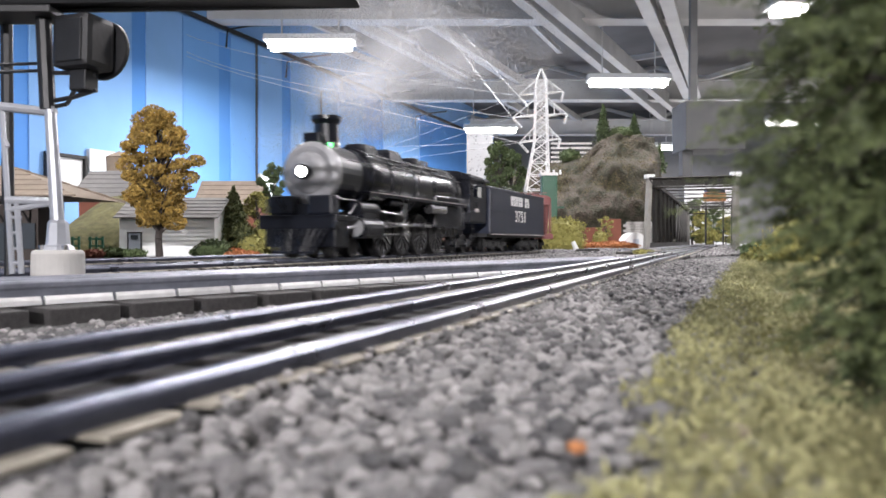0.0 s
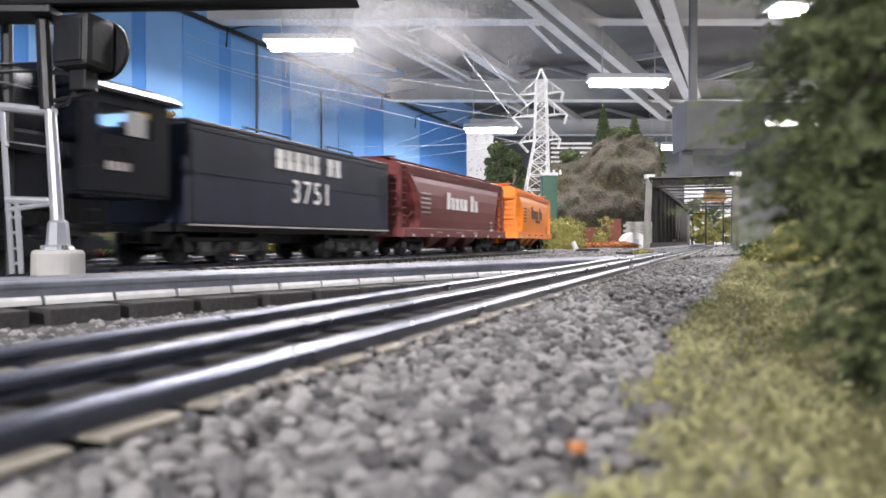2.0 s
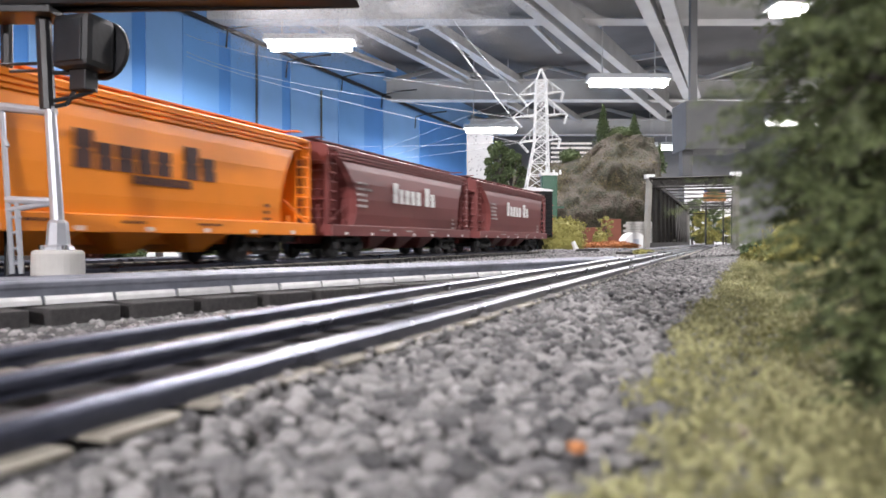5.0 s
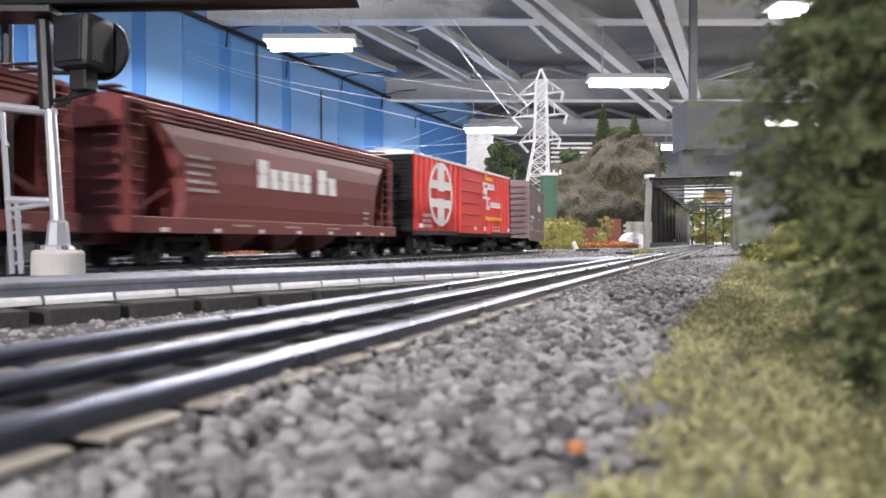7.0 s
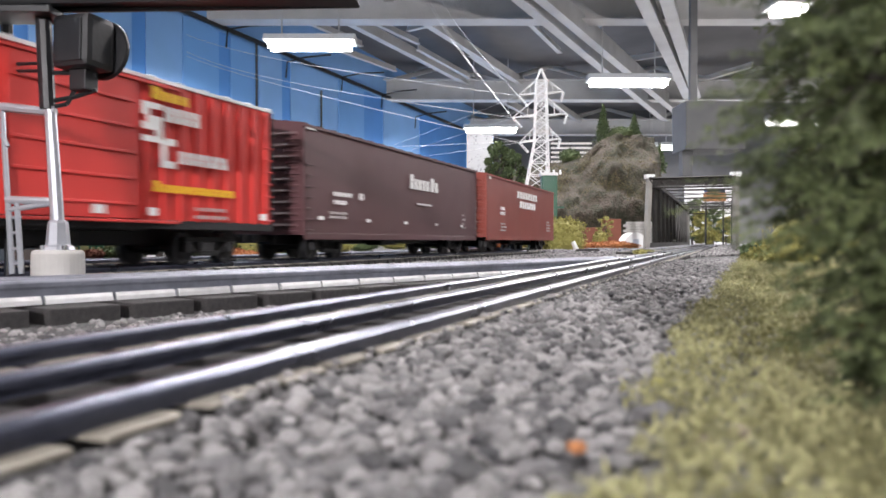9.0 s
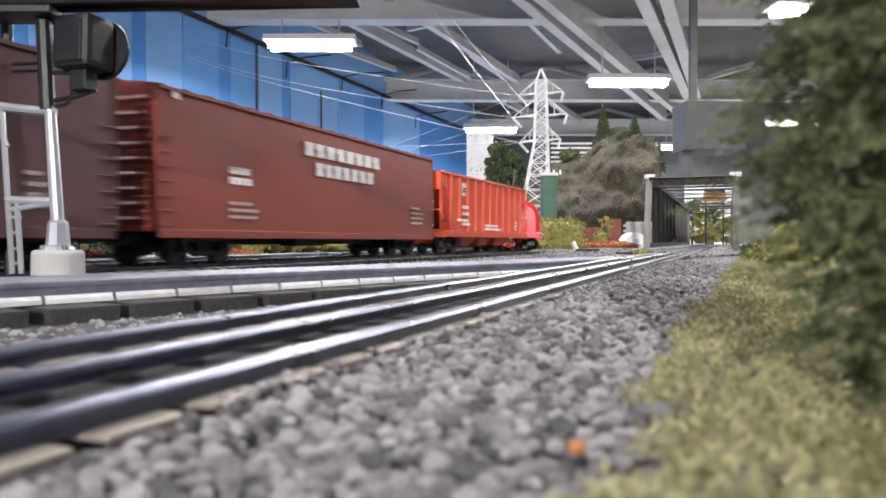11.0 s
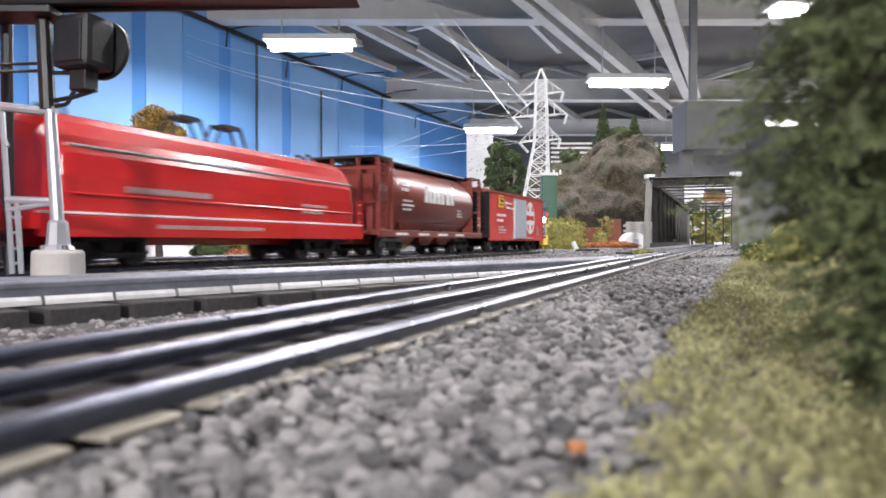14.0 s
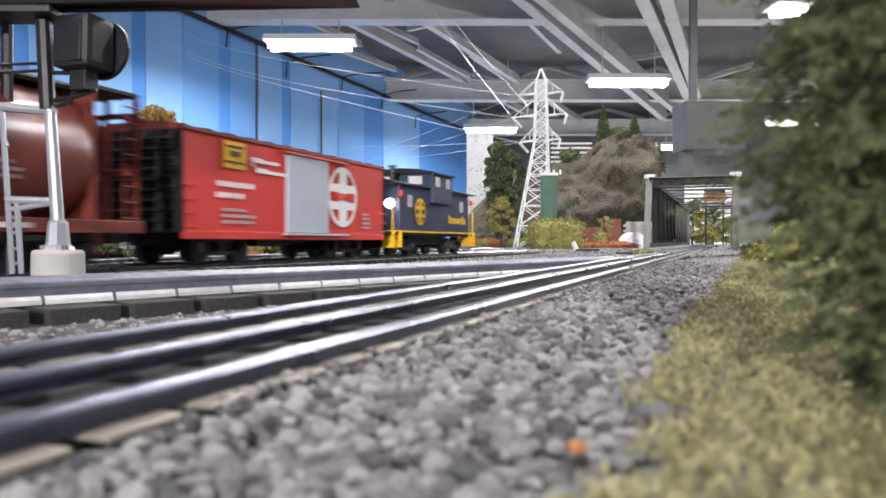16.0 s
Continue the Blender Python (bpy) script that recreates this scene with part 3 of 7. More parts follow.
# ---- train: the vehicles ----
def covered_hopper(label, q0, q1, paint_, sign, print_, bays=3, lower=False):
    car, q, ln = coupled("covered_hopper", label, "hopper car", q0, q1)
    L = ln / 2
    random.seed(int(q0 * 100))
    bm = bmesh.new()
    loft(bm, [rounded_ring(L - i, w, z, 0.004) for z, i, w in
              ((0.0245, 0.034, 0.0315), (0.034, 0.037, 0.0328), (0.046, 0.036, 0.0334), (0.058, 0.031, 0.033), (0.068, 0.023, 0.0318),
               (0.076, 0.014, 0.0302), (0.081, 0.009, 0.029))])
    part("body", bm, paint_, car, smooth=False)
    bm = bmesh.new()
    arch = [(0.0300, 0.0805), (0.0302, 0.0822), (0.024, 0.0846), (0.014, 0.0862), (0, 0.0868), (-0.014, 0.0862), (-0.024, 0.0846), (-0.0302, 0.0822), (-0.03, 0.0805)]
    loft(bm, [[Vector((x, a, b)) for a, b in arch] for x in (L - 0.001, -L + 0.001)])
    part("roof", bm, paint_, car)
    for zz, yy in ((0.0795, 0.0296), (0.0768, 0.0303), (0.0742, 0.0309)):
        for sy in (1, -1):
            part("rib", boxes((-L + 0.014, L - 0.014, min(sy * yy, sy * (yy + 0.0008)), max(sy * yy, sy * (yy + 0.0008)), zz, zz + 0.0011)), paint_, car)
    part("running_board", boxes((-L, L, 0.008, 0.0145, 0.0885, 0.0893), (-L, L, -0.0145, -0.008, 0.0885, 0.0893), (L - 0.006, L, -0.024, 0.024, 0.0885, 0.0893),
                                (-L, -L + 0.006, -0.024, 0.024, 0.0885, 0.0893)), paint_, car)
    n = 11
    for k in range(n):
        x = -L + 0.02 + (ln - 0.04) * k / (n - 1)
        shared("board_bracket" + paint_.name, lambda: boxes((-0.001, 0.001, -0.016, 0.016, 0.0855, 0.0886), (-0.0075, 0.0075, -0.006, 0.006, 0.0865, 0.0892)),
               paint_, car, pose(x, 0, 0)).name = "hatch"
    for sy in (1, -1):
        a, b = sorted((sy * 0.0312, sy * 0.0338))
        part("side_sill", boxes((-L, L, a, b, 0.0168, 0.0252), bev=0.0005), paint_, car)
    part("centre_sill", boxes((-L + 0.002, L - 0.002, -0.006, 0.006, 0.011, 0.0185), (-L, -L + 0.004, -0.032, 0.032, 0.017, 0.0252),
                              (L - 0.004, L, -0.032, 0.032, 0.017, 0.0252), (-L + 0.004, L - 0.004, -0.031, 0.031, 0.0228, 0.0248)), paint_, car)
    w = (ln - 0.15) / bays
    for k in range(bays):
        xc = -L + 0.075 + w * (k + 0.5)
        bm = bmesh.new()
        loft(bm, [rounded_ring(w * 0.48, 0.029, 0.0235, 0.001), rounded_ring(w * 0.16, 0.017, 0.0085, 0.001), rounded_ring(w * 0.14, 0.014, 0.0065, 0.001)])
        bmesh.ops.translate(bm, verts=bm.verts, vec=(xc, 0, 0))
        part("outlet_gate", bm, paint_, car)
    for sx in (1, -1):
        # sloping sheet, corner posts and top plate of each end
        bm = bmesh.new()
        for sy in (1, -1):
            box(bm, *sorted((sx * (L - 0.0022), sx * L)), *sorted((sy * 0.0275, sy * 0.0298)), 0.0245, 0.082)
            box(bm, *sorted((sx * (L - 0.028), sx * (L - 0.0255))), *sorted((sy * 0.0275, sy * 0.0298)), 0.0245, 0.03)
            rod(bm, (sx * (L - 0.003), sy * 0.0285, 0.026), (sx * (L - 0.03), sy * 0.0285, 0.04), 0.0008, n=5)
        box(bm, *sorted((sx * (L - 0.0015), sx * L)), -0.029, 0.029, 0.0695, 0.082)
        box(bm, *sorted((sx * (L - 0.002), sx * L)), -0.029, 0.029, 0.044, 0.0455)
        part("end_frame", bm, paint_, car)
        part("end_sheet", boxes((*sorted((sx * (L - 0.013), sx * (L - 0.0115))), -0.0272, 0.0272, 0.0245, 0.079), (*sorted((sx * (L - 0.0115), sx * (L - 0.0025))), -0.0272, -0.0262, 0.0245, 0.081), (*sorted((sx * (L - 0.042), sx * (L - 0.0135))), -0.003, 0.003, 0.0245, 0.078)), paint_, car)
        ladder(car, sx * (L - 0.0015), sx * (L - 0.011), 0.031, 0.026, 0.080, 8, paint_)
        end_rungs(car, sx * (L + 0.0008), 0.012, 0.026, 0.026, 0.075, 7, paint_)
        truck(car, sx * (L - 0.047))
        coupler(car, sx * (L - 0.002))
    # white sill marks and printing
    bars(car, L - 0.02, 0.0176, 0.0339, [(k * (ln - 0.05) / 6, 0, 0.004, 0.0022) for k in range(7)], M["decal"], name="reflector")
    small_print(car, L - 0.04, 0.057, 0.0336, 5, 0.026, print_, 0.02, 0.0044)
    small_print(car, -L + 0.06, 0.034, 0.0335, 3, 0.008, print_)
    for k in range(3):
        small_print(car, L - 0.08 - k * 0.055, 0.0212, 0.0339, 1, 0.02, print_, h=0.0013)
    word(car, 0.0495, 0.0455, 0.0336, 5, 0.0128, 0.0172, sign, 0.0)
    word(car, -0.0225, 0.0455, 0.0336, 2, 0.0142, 0.0172, sign, 0.0)
    if lower:
        word(car, 0.014, 0.0405, 0.0337, 12, 0.0035, 0.004, print_, 0.0, range(12))
    TRAIN.append((car, q, ln))
    return car


def boxcar(label, q0, q1, paint_, end_paint, z0, z1, door=None, ribs=0, roof=None, sill=None, half_y=0.0325):
    car, q, ln = coupled("boxcar", label, "boxcar", q0, q1)
    L = ln / 2
    random.seed(int(q0 * 100))
    bm = boxes((-L + 0.002, L - 0.002, -half_y + 0.0006, half_y - 0.0006, z0, z1 - 0.002), bev=0.0006)
    part("body", bm, paint_, car)
    bm = bmesh.new()
    arch = [(half_y + 0.0006, z1 - 0.003), (half_y + 0.0006, z1 - 0.0012), (half_y * 0.5, z1 + 0.0012), (0, z1 + 0.002), (-half_y * 0.5, z1 + 0.0012),
            (-half_y - 0.0006, z1 - 0.0012), (-half_y - 0.0006, z1 - 0.003)]
    loft(bm, [[Vector((x, a, b)) for a, b in arch] for x in (L - 0.0015, -L + 0.0015)])
    part("roof", bm, roof or paint_, car)
    n = int(ln / 0.02)
    for k in range(n + 1):
        x = -L + 0.004 + (ln - 0.008) * k / n
        shared("roof_rib" + car.name, lambda: loft(bmesh.new(), [[Vector((x_, a, b + 0.0008)) for a, b in arch] for x_ in (0.0008, -0.0008)]), roof or paint_, car, pose(x, 0, 0)).name = "roof_rib"
    for sx in (1, -1):
        bm = boxes((*sorted((sx * (L - 0.0022), sx * (L - 0.0006))), -half_y, half_y, z0, z1 - 0.003))
        ew = part("end_wall", bm, end_paint, car, "ribbed steel end")
        for k in range(9):
            z = z0 + 0.006 + (z1 - z0 - 0.014) * k / 8
            shared("end_rib_" + end_paint.name, lambda: rod(bmesh.new(), (0, -half_y * 0.85, 0), (0, half_y * 0.85, 0), 0.0016, n=6), end_paint, ew,
                   pose(sx * (L - 0.0008), 0, z)).name = "end_rib"
        end_rungs(car, sx * (L + 0.0012), half_y - 0.014, half_y - 0.002, z0 - 0.002, z1 - 0.008, 9, end_paint)
        bm = bmesh.new()
        for k in range(4 if z1 < 0.08 else 7):
            z = z0 + 0.003 + 0.0075 * k
            rod(bm, (sx * (L - 0.0015), half_y + 0.0008, z), (sx * (L - 0.0105), half_y + 0.0008, z), 0.00055, n=5)
        part("ladder", bm, paint_, car)
        truck(car, sx * (L - 0.05))
        coupler(car, sx * (L - 0.002))
    for sy in (1, -1):
        a, b = sorted((sy * (half_y - 0.0012), sy * (half_y + 0.0004)))
        part("side_sill", boxes((-L + 0.002, L - 0.002, a, b, z0 - 0.0035, z0 + 0.001), bev=0.0003), sill or paint_, car)
    part("underframe", boxes((-L + 0.004, L - 0.004, -0.007, 0.007, 0.0105, z0), (-0.05, 0.05, -0.028, 0.028, z0 - 0.0045, z0 - 0.0005), (0.012, 0.04, 0.006, 0.02, 0.0095, z0 - 0.003),
                             (-0.03, -0.008, -0.02, 0.004, 0.0095, z0 - 0.003), bev=0.0008), M["truck"], car)
    if ribs:
        for k in range(ribs):
            x = -L + 0.008 + (ln - 0.016) * k / (ribs - 1)
            if door and door[0] - 0.002 < -x < door[1] + 0.002:
                continue
            shared("side_rib" + car.name, lambda: boxes((-0.0012, 0.0012, half_y - 0.0008, half_y + 0.0009, z0 + 0.0005, z1 - 0.0035), bev=0.0004), paint_, car, pose(x, 0, 0)).name = "side_rib"
    if door:
        d0, d1, dm = door
        dr = part("door", boxes((-d1, -d0, half_y - 0.0006, half_y + 0.0018, z0 + 0.001, z1 - 0.006), bev=0.0004), dm, car)
        for k in range(0 if dm is M["doorgrey"] else 5):
            z = z0 + 0.008 + (z1 - z0 - 0.024) * k / 4
            part("door_rib", boxes((-d1 + 0.002, -d0 - 0.002, half_y + 0.0015, half_y + 0.0026, z - 0.0007, z + 0.0007), bev=0.0003), dm, dr)
        for zz in (z0 - 0.0008, z1 - 0.0058):
            part("door_track", boxes((-d1 - 0.03, -d0 + 0.004, half_y - 0.0002, half_y + 0.0026, zz, zz + 0.0014), bev=0.0003), dm if zz < 0.03 else paint_, car)
    part("running_board", boxes((-L, L, -0.006, 0.006, z1 + 0.0028, z1 + 0.0036)), roof or paint_, car)
    TRAIN.append((car, q, ln))
    return car, L


def open_hopper(q0, q1):
    car, q, ln = coupled("open_hopper", "vermilion ribbed open-top hopper car with white markings", "hopper car", q0, q1)
    L, p = ln / 2, M["vermil"]
    random.seed(8)
    zt, zb = 0.0845, 0.0215
    for sy in (1, -1):
        a, b = sorted((sy * 0.0302, sy * 0.0312))
        part("side_wall", boxes((-L + 0.026, L - 0.026, a, b, zb, zt)), p, car)
        a, b = sorted((sy * 0.03, sy * 0.0334))
        part("top_rim", boxes((-L, L, a, b, zt - 0.003, zt), bev=0.0004), p, car)
        part("side_sill", boxes((-L, L, a, b, zb - 0.004, zb + 0.003), bev=0.0004), p, car)
        for k in range(11):
            x = -L + 0.027 + (ln - 0.054) * k / 10
            shared("side_rib_hopper", lambda: boxes((-0.0012, 0.0012, 0, 0.0026, zb, zt - 0.002), bev=0.0003), p, car,
                   pose(x, sy * 0.0308, 0, 0, 0, 0 if sy > 0 else 180)).name = "side_rib"
    for sx in (1, -1):
        bm = bmesh.new()
        v = [bm.verts.new(c) for c in ((sx * L, -0.03, 0.079), (sx * L, 0.03, 0.079), (sx * (L - 0.075), 0.03, 0.02), (sx * (L - 0.075), -0.03, 0.02))]
        w = [bm.verts.new(c.co + Vector((0, 0, -0.001))) for c in v]
        for f in ((0, 1, 2, 3), (7, 6, 5, 4), (0, 4, 5, 1), (1, 5, 6, 2), (2, 6, 7, 3), (3, 7, 4, 0)):
            bm.faces.new([(v + w)[i] for i in f])
        bmesh.ops.recalc_face_normals(bm, faces=bm.faces)
        part("slope_sheet", bm, p, car)
        bm = boxes((*sorted((sx * (L - 0.002), sx * L)), -0.032, 0.032, 0.0655, zt), (*sorted((sx * (L - 0.003), sx * L)), -0.033, 0.033, zb - 0.004, zb + 0.004))
        for y in (-0.031, 0.031, -0.012, 0.012):
            rod(bm, (sx * (L - 0.0012), y, zb), (sx * (L - 0.0012), y, zt), 0.0011, n=6)
            rod(bm, (sx * (L - 0.0012), y, zb + 0.022), (sx * (L - 0.028), y, zb + 0.003), 0.0008, n=5)
        rod(bm, (sx * (L - 0.001), -0.031, 0.045), (sx * (L - 0.001), 0.031, 0.045), 0.0009, n=5)
        part("end_frame", bm, p, car)
        # the triangular corner plates beside the slope sheets
        for sy in (1, -1):
            bm = bmesh.new()
            t = [bm.verts.new((sx * a, sy * y, b)) for y in (0.0302, 0.0312) for a, b in ((L - 0.026, zt - 0.002), (L - 0.001, zt - 0.002), (L - 0.026, 0.052))]
            for f in ((0, 1, 2), (3, 5, 4), (0, 3, 4, 1), (1, 4, 5, 2), (2, 5, 3, 0)):
                bm.faces.new([t[i] for i in f])
            bmesh.ops.recalc_face_normals(bm, faces=bm.faces)
            part("corner_plate", bm, p, car)
        ladder(car, sx * (L - 0.001), sx * (L - 0.01), 0.0335, zb - 0.002, zt - 0.004, 8, p)
        truck(car, sx * (L - 0.045), "vermil" if sx < 0 else "truck")
        coupler(car, sx * (L - 0.002))
    part("centre_sill", boxes((-L, L, -0.006, 0.006, 0.011, 0.0185)), p, car)
    for k in (-1, 0, 1):
        bm = bmesh.new()
        loft(bm, [rounded_ring(0.034, 0.03, zb, 0.001), rounded_ring(0.011, 0.022, 0.008, 0.001)])
        bmesh.ops.translate(bm, verts=bm.verts, vec=(k * 0.06, 0, 0))
        part("outlet_gate", bm, p, car)
    ob = bars(car, L - 0.055, 0.062, 0.0338, [(0, 0, 0.011, 0.0135)], M["decal"])
    bars(car, L - 0.0565, 0.0655, 0.0342, [(0, 0, 0.008, 0.002), (0, 0.003, 0.008, 0.002)], M["darkdecal"])
    small_print(car, L - 0.055, 0.048, 0.0342, 2, 0.03, M["decal"], step=0.007, h=0.0035)
    small_print(car, L - 0.04, 0.034, 0.0342, 1, 0.055, M["decal"], h=0.003)
    small_print(car, L - 0.055, 0.030, 0.0342, 1, 0.03, M["decal"], h=0.003)
    small_print(car, L - 0.13, 0.030, 0.0342, 2, 0.07, M["decal"], h=0.0028)
    small_print(car, -L + 0.06, 0.036, 0.0342, 3, 0.012, M["decal"], h=0.0025)
    TRAIN.append((car, q, ln))


def coil_car(q0, q1):
    car, q, ln = coupled("coil_car", "glossy red covered coil car with rounded hood and lifting loops", "coil car", q0, q1)
    L = ln / 2
    random.seed(9)
    p = mat("gloss_red_paint", (0.6, 0.02, 0.022), 0.2, 0, 0.08, 40, 0.04, 900, coat=0.4)
    bm = bmesh.new()
    sec = [(0.0315, 0.026), (0.0318, 0.042), (0.031, 0.052), (0.0285, 0.06), (0.024, 0.0665), (0.0175, 0.0708), (0.009, 0.0728), (0, 0.0733)]
    sec = sec + [(-a, b) for a, b in sec[-2::-1]]
    rings = []
    for x, k in ((L - 0.008, 0.86), (L - 0.010, 0.95), (L - 0.016, 1.0), (0, 1.0), (-L + 0.016, 1.0), (-L + 0.010, 0.95), (-L + 0.008, 0.86)):
        rings.append([Vector((x, a * k, 0.026 + (b - 0.026) * k)) for a, b in sec])
    loft(bm, rings)
    part("hood", bm, p, car, smooth=False)
    for zz, yy in ((0.0555, 0.0303), (0.034, 0.0321)):
        for sy in (1, -1):
            bm = bmesh.new()
            rod(bm, (-L + 0.014, sy * yy, zz), (L - 0.014, sy * yy, zz), 0.0008, n=6)
            part("hood_rail", bm, M["decal_dim"] if zz > 0.05 else p, car)
    for sy in (1, -1):
        a, b = sorted((sy * 0.029, sy * 0.0338))
        part("side_sill", boxes((-L, L, a, b, 0.0145, 0.0245), bev=0.0005), p, car)
        part("walkway", boxes((-L, L, a, b, 0.0247, 0.0258), bev=0.0002), M["decal"], car, "pale worn walkway edge")
    part("deck", boxes((-L, L, -0.029, 0.029, 0.018, 0.0258), (-L + 0.01, L - 0.01, -0.007, 0.007, 0.0105, 0.018)), p, car)
    for x0 in (0.02, -0.02, 0.115, -0.115):
        bm = bmesh.new()
        big = abs(x0) < 0.05
        hgt, w = (0.014, 0.017) if big else (0.006, 0.006)
        pts = [(-w, 0.0715), (-w * 0.55, 0.0715 + hgt), (w * 0.55, 0.0715 + hgt), (w, 0.0715)]
        for y in (-0.004, 0.004):
            for (a, b), (c, d) in zip(pts, pts[1:]):
                rod(bm, (x0 + a, y, b), (x0 + c, y, d), 0.0011, n=6)
        if big:
            box(bm, x0 - 0.006, x0 + 0.006, -0.005, 0.005, 0.0715 + hgt - 0.002, 0.0715 + hgt + 0.001)
        part("lifting_loop", bm, M["truck"], car, "black steel lifting loop")
    for sx in (1, -1):
        truck(car, sx * (L - 0.048))
        coupler(car, sx * (L - 0.002))
        ladder(car, sx * (L - 0.001), sx * (L - 0.009), 0.0335, 0.0245, 0.044, 3, p)
    small_print(car, 0.1, 0.036, 0.0324, 1, 0.08, M["decal_dim"], h=0.003)
    small_print(car, -0.06, 0.036, 0.0324, 2, 0.04, M["decal_dim"])
    small_print(car, 0.08, 0.019, 0.0339, 1, 0.15, M["decal_dim"], h=0.002)
    TRAIN.append((car, q, ln))


def cylinder_hopper(q0, q1):
    car, q, ln = coupled("covered_hopper", "brown cylindrical covered hopper car with dark roof walk", "hopper car", q0, q1)
    L, p = ln / 2, paint("brown_red_paint", (0.2, 0.045, 0.035), 0.32)
    random.seed(10)
    dark = M["truck"]
    bm = bmesh.new()
    n = 28
    rings = []
    for x, k in ((L - 0.026, 0.8), (L - 0.029, 0.93), (L - 0.034, 1), (-L + 0.034, 1), (-L + 0.029, 0.93), (-L + 0.026, 0.8)):
        rings.append([Vector((x, 0.0335 * k * math.sin(2 * math.pi * i / n), 0.0515 + 0.0315 * k * math.cos(2 * math.pi * i / n))) for i in range(n)])
    loft(bm, rings)
    bmesh.ops.recalc_face_normals(bm, faces=bm.faces)
    part("tank_body", bm, p, car, smooth=True)
    part("roof_walk", boxes((-L, L, -0.017, 0.017, 0.0832, 0.0848), (-L, -L + 0.03, -0.031, 0.031, 0.0826, 0.0846), (L - 0.03, L, -0.031, 0.031, 0.0826, 0.0846), bev=0.0004), dark, car, "dark steel roof walk")
    for sy in (1, -1):
        bm = bmesh.new()
        rod(bm, (-L + 0.03, sy * 0.021, 0.083), (L - 0.03, sy * 0.021, 0.083), 0.0016, n=6)
        part("roof_rail", bm, dark, car)
        a, b = sorted((sy * 0.031, sy * 0.0338))
        part("side_sill", boxes((-L, L, a, b, 0.0165, 0.0225), bev=0.0004), p, car)
    part("centre_sill", boxes((-L, L, -0.007, 0.007, 0.0105, 0.019), (-L, -L + 0.03, -0.031, 0.031, 0.0185, 0.0225), (L - 0.03, L, -0.031, 0.031, 0.0185, 0.0225)), p, car)
    for k in range(3):
        bm = bmesh.new()
        loft(bm, [rounded_ring(0.03, 0.028, 0.03, 0.001), rounded_ring(0.011, 0.017, 0.009, 0.001)])
        bmesh.ops.translate(bm, verts=bm.verts, vec=((k - 1) * 0.05, 0, 0))
        part("outlet_gate", bm, p, car)
    for sx in (1, -1):
        bm = bmesh.new()
        for y in (-0.03, -0.012, 0.012, 0.03):
            box(bm, *sorted((sx * (L - 0.0025), sx * (L - 0.0005))), y - 0.0012, y + 0.0012, 0.02, 0.083)
            box(bm, *sorted((sx * (L - 0.03), sx * (L - 0.028))), y - 0.0012, y + 0.0012, 0.02, 0.083)
        for z in (0.045, 0.073):
            box(bm, *sorted((sx * (L - 0.0025), sx * (L - 0.0005))), -0.031, 0.031, z, z + 0.0025)
        box(bm, *sorted((sx * (L - 0.0275), sx * (L - 0.0265))), -0.028, 0.028, 0.02, 0.08)
        box(bm, *sorted((sx * (L - 0.0265), sx * (L - 0.0026))), -0.0298, -0.029, 0.02, 0.083)
        box(bm, *sorted((sx * (L - 0.0145), sx * (L - 0.0135))), -0.0285, 0.02, 0.0226, 0.07)
        part("end_frame", bm, p, car)
        ladder(car, sx * (L - 0.0015), sx * (L - 0.011), 0.0318, 0.02, 0.081, 8, p)
        truck(car, sx * (L - 0.045))
        coupler(car, sx * (L - 0.002))
    bars(car, L - 0.03, 0.0182, 0.0339, [(k * 0.05, 0, 0.026, 0.0022) for k in range(4)], M["decal"], name="reflector")
    small_print(car, L - 0.045, 0.062, 0.0325, 3, 0.022, M["decal"], 0.0, 0.005, 0.0035)
    small_print(car, L - 0.045, 0.048, 0.0337, 3, 0.024, M["decal"], 0.0, 0.0038)
    small_print(car, -0.05, 0.044, 0.0337, 3, 0.018, M["decal_dim"], 0.0, 0.003, 0.0015)
    word(car, 0.04, 0.0495, 0.0338, 5, 0.0108, 0.016, M["decal"])
    word(car, -0.017, 0.0495, 0.0338, 2, 0.0125, 0.016, M["decal"])
    TRAIN.append((car, q, ln))


